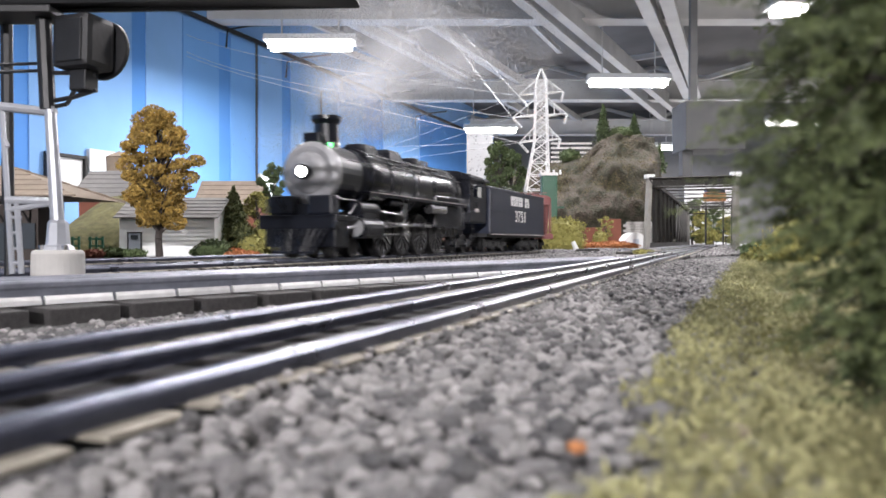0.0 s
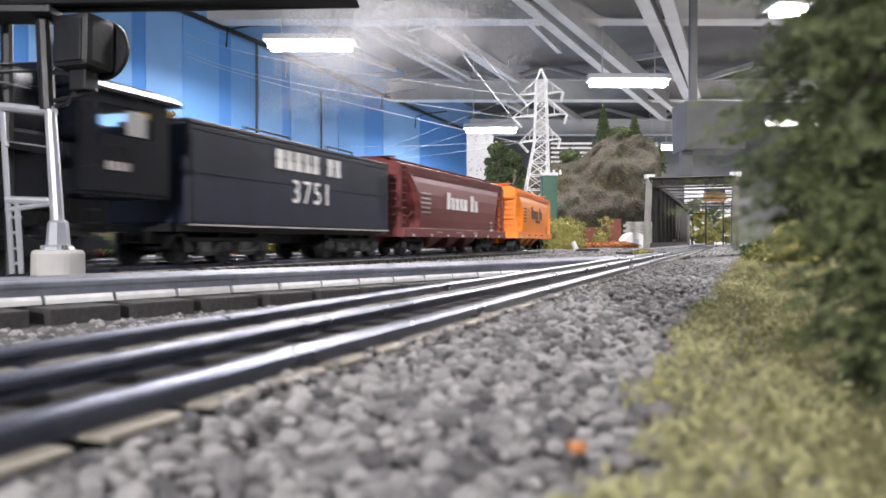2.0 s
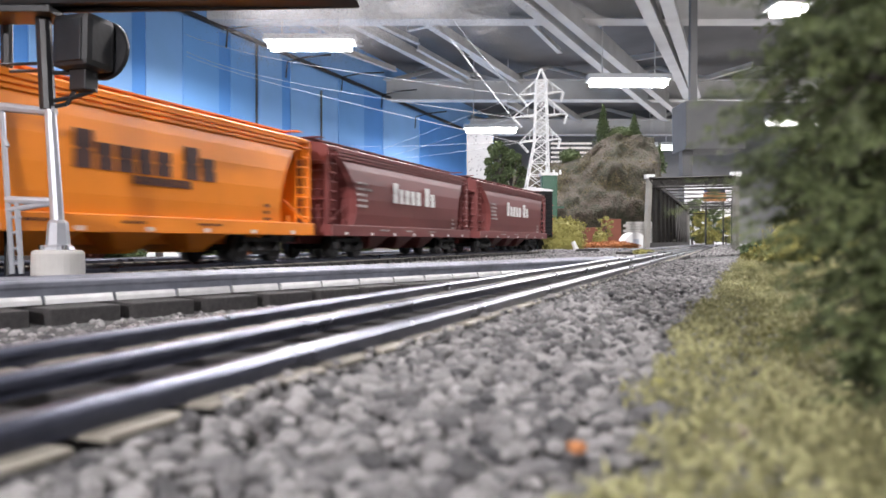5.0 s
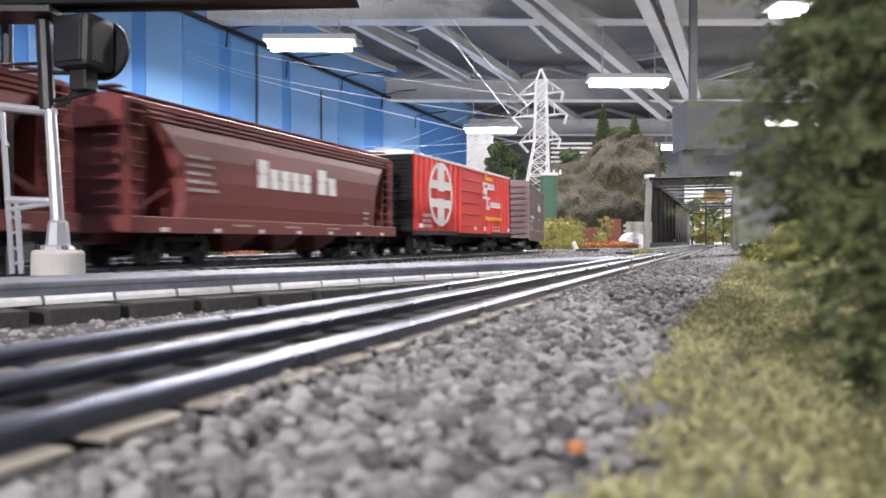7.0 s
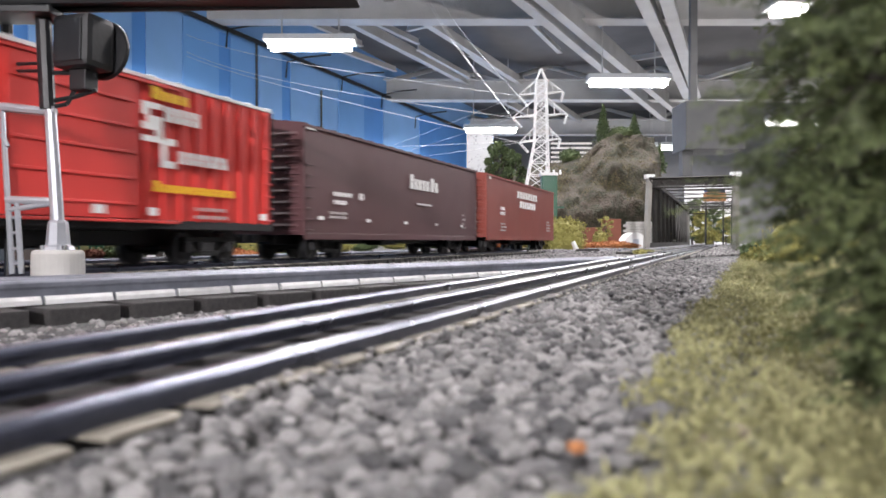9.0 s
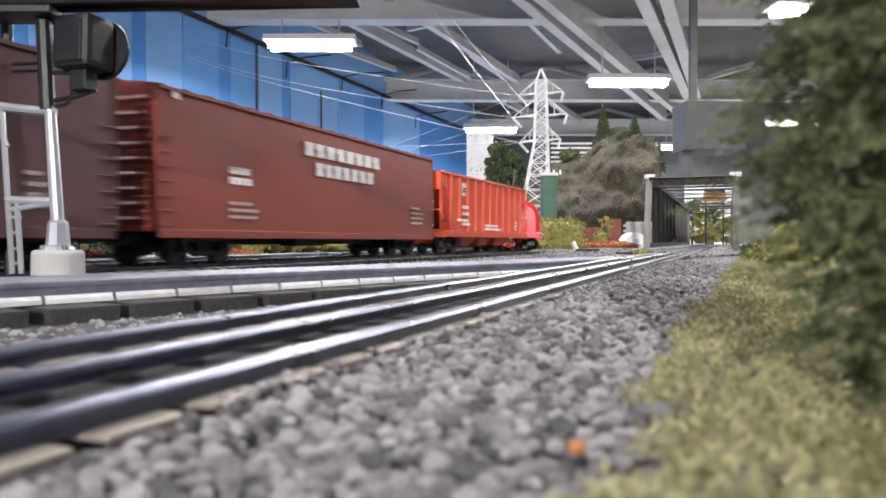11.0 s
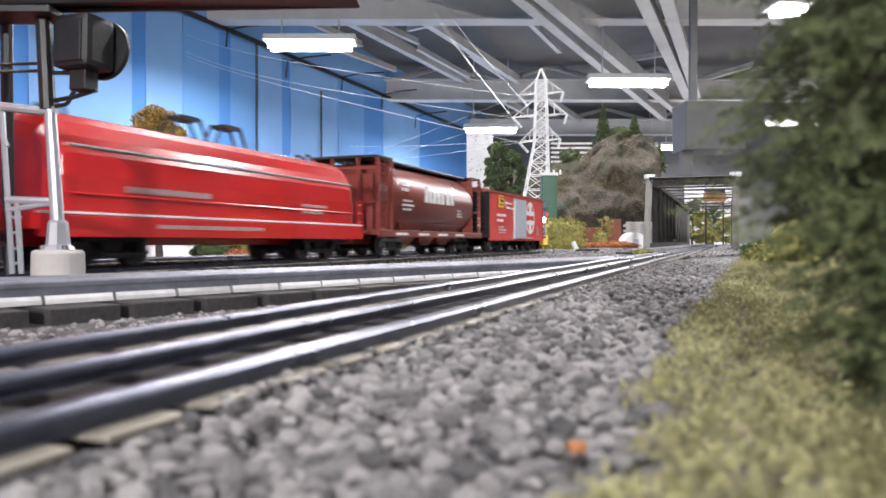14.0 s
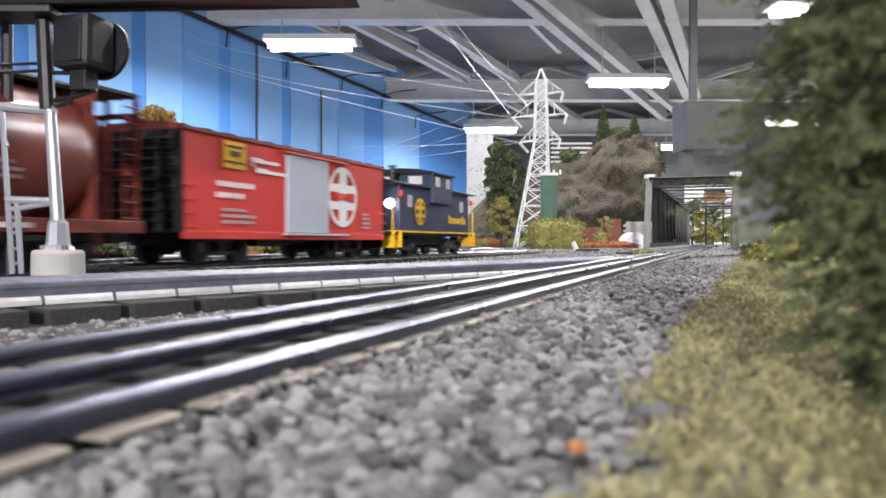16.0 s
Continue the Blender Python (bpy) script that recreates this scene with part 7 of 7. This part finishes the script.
broadleaf(at(888, 2.1, GROUND), 0.14, 0.045, M["olive"], "small pale green tree with light trunk", 88, 22, 120, 0.004, 0.3)
for k, px in enumerate((836, 858, 870, 915)):
    bush(at(px, 2.2, GROUND), 0.035, 0.03, 0.03, M["olive"] if k % 2 else M["orange_leaf"], "low yellow and rust bush at the hill foot", 90 + k, 700, 0.0035)
# rust flower bed, planters, stone wall and little arched shed at the foot
for k, (px, w, h, m) in enumerate(((1050, 0.05, 0.018, "orange_leaf"), (1085, 0.05, 0.022, "orange_leaf"), (1112, 0.03, 0.016, "orange_leaf"), (1062, 0.02, 0.05, "olive"))):
    bush(at(px, 2.05 + 0.02 * k, GROUND), w, 0.03, h, M[m], "rust-orange scatter shrubs at the hill foot", 100 + k, 900, 0.003)
broadleaf(at(1072, 2.15, GROUND), 0.09, 0.03, M["olive"], "thin bare shrub with yellow leaves", 106, 12, 26, 0.004, 0.4)
for px0, px1, py in ((1034, 1062, 403), (1068, 1098, 388)):
    ob = part("planter_box", boxes((at(px0, 2.25).x, at(px1, 2.25).x, 2.24, 2.29, GROUND, hz(py, 2.25)), bev=0.002), M["brick"], None)
    tagged(ob, "small terracotta red planter box", "planter", "planters")
sw = tagged(new("stone_wall"), "low pale stone retaining wall", "wall", kind="structure")
x0, x1 = at(1108, 2.2).x, at(1156, 2.2).x
STB = mesh_of("wall_stone", boxes((-0.0075, 0.0075, -0.006, 0.006, -0.0035, 0.0035), bev=0.0008), M["conc"])
for r in range(10):
    for c in range(6):
        ob = new("wall_stone", STB)
        ob.parent = sw
        ob.matrix_basis = Matrix.Translation((x0 + (c + 0.5 * (r % 2)) * 0.0158, 2.2, GROUND + 0.004 + r * 0.0077))
sh = thing("arched_shed", "small white arched metal shed", "shed")
bm = bmesh.new()
c = at(1122, 2.1)
for_r = [[Vector((c.x + 0.034 * math.cos(math.pi * i / 14), y, GROUND + 0.045 * math.sin(math.pi * i / 14))) for i in range(15)] for y in (2.08, 2.16)]
loft(bm, for_r)
bmesh.ops.recalc_face_normals(bm, faces=bm.faces)
part("shell", bm, M["clap"], sh)
part("door", boxes((c.x - 0.008, c.x + 0.008, 2.0775, 2.0795, GROUND, GROUND + 0.026)), M["doorgrey"], sh)
# board rails on the hill and a white paper board
fe = thing("fence", "grey board fence rails on the hilltop", "fence")
for k in range(5):
    z = hz(288 - 8 * k, 3.2)
    part("rail", boxes((at(975, 3.2).x, at(1047, 3.2).x, 3.2, 3.206, z, z + 0.008)), M["beam"], fe)
for px in (976, 1010, 1046):
    part("post", boxes((at(px, 3.2).x - 0.004, at(px, 3.2).x + 0.004, 3.206, 3.216, GROUND, hz(250, 3.2))), M["truck"], fe)
bo = thing("notice_board", "tall white notice board with dark speckled print", "board")
z0, z1, x0, x1 = GROUND, hz(236, 3.5), at(826, 3.5).x, at(872, 3.5).x
part("panel", boxes((x0, x1, 3.5, 3.512, z0, z1), bev=0.001), M["paper"], bo)
bm = bmesh.new()
random.seed(77)
for k in range(90):
    x, z = random.uniform(x0 + 0.006, x1 - 0.01), random.uniform(z0 + 0.2, z1 - 0.01)
    box(bm, x, x + random.uniform(0.001, 0.004), 3.4985, 3.5, z, z + random.uniform(0.002, 0.008))
part("print_marks", bm, M["truck"], bo)["kind"] = "stuff"

# grey duct box on a post, with far trusses
du = thing("duct_box", "grey sheet-metal duct box on a steel post", "duct")
part("box_body", boxes((at(1213, 6.5).x, at(1318, 6.5).x, 6.5, 6.9, hz(265, 6.5), hz(178, 6.5)), bev=0.01), M["duct"], du)
part("post", boxes((at(1214, 6.5).x, at(1232, 6.5).x, 6.6, 6.7, -1.1, hz(265, 6.5))), M["duct"], du)
part("post", boxes((at(1228, 6.5).x, at(1240, 6.5).x, 6.6, 6.66, hz(178, 6.5), ROOF)), M["duct"], du)

# beyond the bridge: trees, a white house and a pale board
for k, (px, dep, h, sp) in enumerate(((1240, 4.6, 0.2, 0.07), (1262, 4.9, 0.24, 0.09), (1285, 4.7, 0.17, 0.07), (1225, 5.2, 0.3, 0.1), (1250, 4.4, 0.1, 0.07))):
    broadleaf(at(px, dep, GROUND), h, sp, M["olive"] if k % 2 == 0 else M["leaf"], "yellow-green trees beyond the truss bridge", 120 + k, 22, 120, 0.009, 0.1, "far trees")
ob = part("backdrop_board", boxes((at(1212, 5.6).x, at(1302, 5.6).x, 5.6, 5.62, GROUND, 0.46)), M["white"], None)
tagged(ob, "pale grey board behind the far trees", "board", kind="structure")


# ---- buildings and trees on the near side of the blue wall ----
def house(px0, px1, dep, deep, eave_py, ridge_py, wall_m, roof_m, label, hip=0.0, boards=True, over=0.006, name="house", overx=None):
    h = thing(name, label, "house")
    x0, x1 = at(px0, dep).x, at(px1, dep).x
    overx = over if overx is None else overx
    ze, zr = hz(eave_py, dep), hz(ridge_py, dep + deep / 2)
    part("wall", boxes((x0, x1, dep, dep + deep, GROUND, ze)), wall_m, h)
    if boards:
        nb = max(4, int((ze - GROUND) / 0.0052))
        for k in range(nb):
            z = GROUND + (ze - GROUND) * k / nb
            bm = bmesh.new()
            hh = (ze - GROUND) / nb
            vs = [bm.verts.new(v) for v in ((x0, dep - 0.0014, z), (x1, dep - 0.0014, z), (x1, dep - 0.0002, z + hh), (x0, dep - 0.0002, z + hh),
                                           (x0, dep + 0.001, z), (x1, dep + 0.001, z), (x1, dep + 0.001, z + hh), (x0, dep + 0.001, z + hh))]
            for f in ((0, 1, 2, 3), (7, 6, 5, 4), (0, 4, 5, 1), (2, 6, 7, 3), (0, 3, 7, 4), (1, 5, 6, 2)):
                bm.faces.new([vs[i] for i in f])
            part("clapboard", bm, wall_m, h)
    yc = dep + deep / 2
    for sy in (-1, 1):
        ye = yc + sy * (deep / 2 + over)
        for k in range(6):
            f0, f1 = k / 6, (k + 1) / 6
            bm = bmesh.new()
            q = []
            for f in (f0, f1):
                ins = hip * f
                q += [Vector((x0 - overx + ins, ye + (yc - ye) * f, ze + (zr - ze) * f)), Vector((x1 + overx - ins, ye + (yc - ye) * f, ze + (zr - ze) * f))]
            up = Vector((0, 0, 0.0014))
            lo = [bm.verts.new(p + (up * 0.6 if i < 2 else up * 0)) for i, p in enumerate(q)]
            hi = [bm.verts.new(p + (up * 1.6 if i < 2 else up)) for i, p in enumerate(q)]
            for f in ((0, 1, 3, 2),):
                bm.faces.new([hi[i] for i in f])
                bm.faces.new([lo[i] for i in f[::-1]])
            for i, j in ((0, 1), (1, 3), (3, 2), (2, 0)):
                bm.faces.new((lo[i], lo[j], hi[j], hi[i]))
            bmesh.ops.recalc_face_normals(bm, faces=bm.faces)
            part("roof_course", bm, roof_m, h)
    for x, ins in ((x0 - (overx if hip else 0), hip), (x1 + (overx if hip else 0), -hip)):
        bm = bmesh.new()
        t = [(x, dep - over * (1 if hip else 0), ze), (x, dep + deep + over * (1 if hip else 0), ze), (x + ins, yc, zr)]
        a = [bm.verts.new(v) for v in t]
        b = [bm.verts.new((v[0] + (0.002 if ins >= 0 and x < x1 else -0.002), v[1], v[2])) for v in t]
        bm.faces.new(a)
        bm.faces.new(b[::-1])
        for i in range(3):
            bm.faces.new((a[i], b[i], b[(i + 1) % 3], a[(i + 1) % 3]))
        bmesh.ops.recalc_face_normals(bm, faces=bm.faces)
        part("gable" if not hip else "hip_slope", bm, wall_m if not hip else roof_m, h)
    return h, x0, x1, ze


h, x0, x1, ze = house(212, 380, 0.95, 0.1, 388, 352, M["clap"], M["roof_grey"], "white clapboard trackside shed with grey roof", name="shed")
d0 = at(229, 0.95).x
dr = part("door", boxes((d0, d0 + 0.015, 0.9475, 0.9495, GROUND + 0.002, hz(413, 0.95)), bev=0.0004), M["doorgrey"], h)
part("door_frame", boxes((d0 - 0.0015, d0, 0.947, 0.9495, GROUND, hz(411, 0.95)), (d0 + 0.015, d0 + 0.0165, 0.947, 0.9495, GROUND, hz(411, 0.95)), (d0 - 0.0015, d0 + 0.0165, 0.947, 0.9495, hz(413, 0.95), hz(411, 0.95))), M["truck"], h)
part("window", boxes((d0 + 0.003, d0 + 0.012, 0.947, 0.948, hz(424, 0.95), hz(416, 0.95))), M["glass"], dr)
house(345, 450, 1.35, 0.12, 372, 322, M["brick"], M["roof_tan"], "brick house with brown shingle roof behind the shed", boards=False)
h, x0, x1, ze = house(-140, 68, 0.72, 0.05, 352, 296, M["eave_shade_wall"], M["roof_tan"], "long station building with broad tan shingle roof", hip=0.09, boards=False, over=0.03, name="station", overx=0.05)
for k in range(9):
    x = x0 + 0.008 + (x1 - x0 - 0.016) * k / 8
    part("window" if k % 3 else "door", boxes((x - 0.006, x + 0.006, 0.7175, 0.7195, GROUND + (0.012 if k % 3 else 0.001), 0.03), bev=0.0003), M["glass"], h)
    bm = bmesh.new()
    rod(bm, (x, 0.7205, 0.03), (x, 0.695, ze - 0.001), 0.0012, n=5)
    part("eave_bracket", bm, M["tie"], h)
house(140, 212, 1.12, 0.12, 352, 304, M["brick"], M["roof_grey"], "small brick house with grey gable roof", boards=False, over=0.01)
tk = thing("water_tank", "grey-brown wooden water tank on legs", "water tank")
c = at(212, 1.35)
part("tank", lathe([(0.022, hz(312, 1.35)), (0.0225, hz(280, 1.35)), (0.024, hz(279, 1.35)), (0.001, hz(268, 1.35))], 20, "z", (c.x, c.y, 0)), M["roof_tan"], tk)
for sx in (-1, 1):
    for sy in (-1, 1):
        bm = bmesh.new()
        rod(bm, (c.x + sx * 0.017, c.y + sy * 0.017, GROUND), (c.x + sx * 0.015, c.y + sy * 0.015, hz(312, 1.35)), 0.003, n=6)
        part("leg", bm, M["tie"], tk)

# grassy bank with fence frames
bm = bmesh.new()
rows = []
for i in range(31):
    row = []
    for j in range(15):
        x = at(40, 1.0).x + 0.2 * i / 30
        y = 0.98 + 0.12 * j / 14
        f = math.sin(math.pi * i / 30) ** 0.6
        z = GROUND + 0.088 * (j / 14) ** 0.7 * f + 0.004 * noise.noise(Vector((x * 40, y * 40, 0))) * min(1, j)
        row.append(bm.verts.new((x, y, max(z, GROUND - 0.0005))))
    rows.append(row)
for i in range(30):
    for j in range(14):
        bm.faces.new((rows[i][j], rows[i + 1][j], rows[i + 1][j + 1], rows[i][j + 1]))
ob = part("grass_bank", bm, M["grass"], None)
tagged(ob, "yellow-green grassy bank behind the station", "bank", kind="structure")
for px in (118, 160):
    fe = thing("green_railing", "green wooden railing frame beside the bank", "railing", "railings")
    for q in (0, 11, 22):
        x = at(px + q, 0.9).x
        part("post", boxes((x - 0.0012, x + 0.0012, 0.899, 0.901, GROUND, hz(419, 0.9))), M["green"], fe)
    for py in (422, 434):
        part("rail", boxes((at(px - 2, 0.9).x, at(px + 24, 0.9).x, 0.8975, 0.899, hz(py + 3, 0.9), hz(py, 0.9))), M["green"], fe)

broadleaf(at(283, 0.82, GROUND), 0.158, 0.043, M["autumn"], "golden autumn maple tree beside the track", 51, 50, 430, 0.0019, 0.24, "", 0.3)
conifer(at(413, 1.0, GROUND), 0.09, 0.034, "dark olive conifer beside the shed", 52, 19, 12, 60, 0.0024, "needle")
broadleaf(at(455, 1.05, GROUND), 0.085, 0.026, M["olive"], "pale yellow-green tree beside the track", 53, 24, 120, 0.0026, 0.15)
broadleaf(at(482, 1.15, GROUND), 0.135, 0.022, M["leaf"], "slim dark green tree by the wall", 54, 16, 90, 0.003, 0.55)
for k, (px, dep, r, h, m) in enumerate(((355, 0.93, 0.012, 0.012, "leaf"), (378, 0.93, 0.02, 0.022, "leaf"), (402, 0.95, 0.02, 0.012, "orange_leaf"), (440, 1.0, 0.025, 0.03, "olive"),
                                       (470, 1.05, 0.03, 0.05, "olive"), (500, 1.1, 0.03, 0.045, "olive"), (540, 1.2, 0.035, 0.035, "olive"), (590, 1.3, 0.04, 0.03, "olive"), (430, 0.9, 0.02, 0.008, "orange_leaf"),
                                       (640, 1.5, 0.04, 0.035, "leaf"), (700, 1.9, 0.05, 0.04, "olive"), (760, 2.1, 0.05, 0.04, "leaf"), (195, 0.9, 0.02, 0.012, "leaf"), (235, 0.9, 0.015, 0.01, "leaf"), (165, 0.88, 0.012, 0.01, "brick"))):
    bush(at(px, dep, GROUND), r, r * 0.8, h, M[m], "low " + {"leaf": "green", "olive": "yellow-green", "orange_leaf": "rust-orange", "brick": "dull red"}[m] + " foam bush by the track", 140 + k, 700, 0.0022)

# ---- on the blue wall: a bright window, a framed board, pipes, hanging camera ----
def on_wall(name, px0, px1, py0, py1, proud, material, label, category, kind=""):
    a, b = wall_at(px0, py1), wall_at(px1, py0)
    sa, sb = a.dot(U), b.dot(U)
    z0, z1 = a.z, wall_at(px0, py0).z
    t = thing(name, label, category, "", kind, ROOM)
    part("pane", boxes((sa, sb, WALL_D - 0.065 - proud, WALL_D - 0.06, z0, z1)), material, t)
    fr = 0.03
    part("frame", boxes((sa - fr, sa, WALL_D - 0.1 - proud, WALL_D - 0.06, z0 - fr, z1 + fr), (sb, sb + fr, WALL_D - 0.1 - proud, WALL_D - 0.06, z0 - fr, z1 + fr),
                        (sa, sb, WALL_D - 0.1 - proud, WALL_D - 0.06, z0 - fr, z0), (sa, sb, WALL_D - 0.1 - proud, WALL_D - 0.06, z1, z1 + fr)), M["truck"] if "board" in name else M["white"], t)


on_wall("window_1", 150, 196, 270, 318, 0.0, M["sky"], "small bright daylight window in the blue wall", "window", "structure")
on_wall("window_2", 452, 476, 312, 350, 0.0, M["sky"], "small bright daylight window in the blue wall", "window", "structure")
on_wall("framed_board", 74, 138, 275, 330, 0.0, M["clap"], "black-framed white board on the wall", "board")
for px in (447, 562):
    a = wall_at(px, 120)
    s_ = a.dot(U)
    ob = part("wall_pipe", boxes((s_ - 0.005, s_ + 0.005, WALL_D - 0.085, WALL_D - 0.055, -0.5, WALL_TOP - 0.3 * (px > 500))), M["duct"], None)
    ob.matrix_basis = ROOM
    tagged(ob, "thin grey conduit pipe down the wall", "pipe", "wall pipes", "structure")

for px, py, w in ((392, 55, 0.5), (498, 112, 0.35), (597, 138, 0.5), (668, 170, 0.4), (728, 208, 0.4)):
    a = wall_at(px, py)
    s_ = a.dot(U)
    bm = bmesh.new()
    tube(bm, [Vector((s_, WALL_D - 0.08, a.z - 0.22)), Vector((s_, WALL_D - 0.1, a.z)), Vector((s_ + w * 0.4, WALL_D - 0.3, a.z + 0.08)), Vector((s_ + w, WALL_D - 0.6, a.z + 0.14))], [0.012] * 4, 6)
    ob = part("conduit_arm", bm, M["truck"], None)
    ob.matrix_basis = ROOM
    tagged(ob, "bent dark conduit arm at the wall top", "pipe", "conduit arms", "structure")

# ---- drifting smoke ----
PUFFS = []


def puff(px, py, dep, rx, rz, seed, drift, n=6000):
    g = np.random.default_rng(seed)
    k = 7
    lobes = g.normal(size=(k, 3)) * np.array([rx, rx * 0.5, rz]) * 0.75
    w = g.integers(0, k, n)
    c = lobes[w] + g.normal(size=(n, 3)) * np.array([rx, rx * 0.5, rz]) * (0.35 + 0.25 * g.uniform(0, 1, n)[:, None])
    ob = new("smoke_puff", scatter_mesh("smoke_puff", c, 0.00055 * dep / 0.7, M["smoke"], g))
    tagged(ob, "thin drifting white smoke from the locomotive stack", "smoke", "smoke plume", "stuff")
    PUFFS.append((ob, at(px, dep, hz(py, dep)), Vector(drift)))


puff(640, 165, 0.68, 0.03, 0.022, 1, (-0.014, 0.0, 0.014), 44000)
puff(700, 120, 0.75, 0.04, 0.03, 2, (-0.01, 0.0, 0.015), 50000)
puff(760, 80, 0.85, 0.045, 0.035, 3, (-0.008, 0.0, 0.015), 32000)
puff(620, 60, 0.72, 0.04, 0.03, 4, (-0.006, 0.0, 0.016), 30000)
puff(850, 110, 1.0, 0.045, 0.03, 5, (-0.01, 0.0, 0.016), 30000)
puff(720, 30, 0.8, 0.05, 0.025, 6, (-0.005, 0.0, 0.014), 34000)
puff(660, 210, 0.75, 0.045, 0.02, 7, (-0.006, 0.0, 0.018), 24000)


# ---- what moves ----
def car_pose(s, half):
    """The pose of a vehicle whose middle is at s, with its trucks half a base to both sides."""
    a, b = train_path(s - half)[0], train_path(s + half)[0]
    d = a - b
    return Matrix.Translation((a + b) / 2) @ Matrix.Rotation(math.atan2(d.y, d.x), 4, "Z")


def spin(t, r):
    return V * t / r


def motions():
    for ob, q, ln in TRAIN:
        walk(ob, [(k * 0.2, car_pose(q - V * k * 0.2, ln * 0.33)) for k in range(81)])
    for ob, p, v in PUFFS:
        walk(ob, [(t, Matrix.Translation(p + v * t) @ pose(0, 0, 0, 0, 0.6 * t, 1.5 * t)) for t in (0.0, 4.0, 8.0, 12.0, 16.0)])
    step = 1 / FPS
    for ob, c, r in WHEELS:
        walk(ob, [(k * step, Matrix.Translation(c) @ Matrix.Rotation(spin(k * step, r), 4, "Y")) for k in range(481)])
    # rods: the crank pin runs round the driver's centre
    crank = 0.0085
    for ob, c, r in RODS:
        rows = []
        for k in range(241):
            a = spin(k / 15, r)
            rows.append((k / 15, Matrix.Translation(c + Vector((math.sin(a), 0, math.cos(a))) * crank)))
        walk(ob, rows)
    for ob, c, r, length, zc in MAINS:
        rows = []
        for k in range(241):
            a = spin(k / 15, r)
            p = c + Vector((math.sin(a), 0, math.cos(a))) * crank
            rows.append((k / 15, Matrix.Translation(p) @ Matrix.Rotation(-math.asin((zc - p.z) / length), 4, "Y")))
        walk(ob, rows)
    for ob, x, length in HEADS:
        rows = []
        for k in range(241):
            a = spin(k / 15, 0.0195)
            p = Vector((x, 0, 0.0195)) + Vector((math.sin(a), 0, math.cos(a))) * crank
            rows.append((k / 15, Matrix.Translation((p.x + math.sqrt(length ** 2 - (0.0235 - p.z) ** 2), 0, 0.0235))))
        walk(ob, rows)


motions()
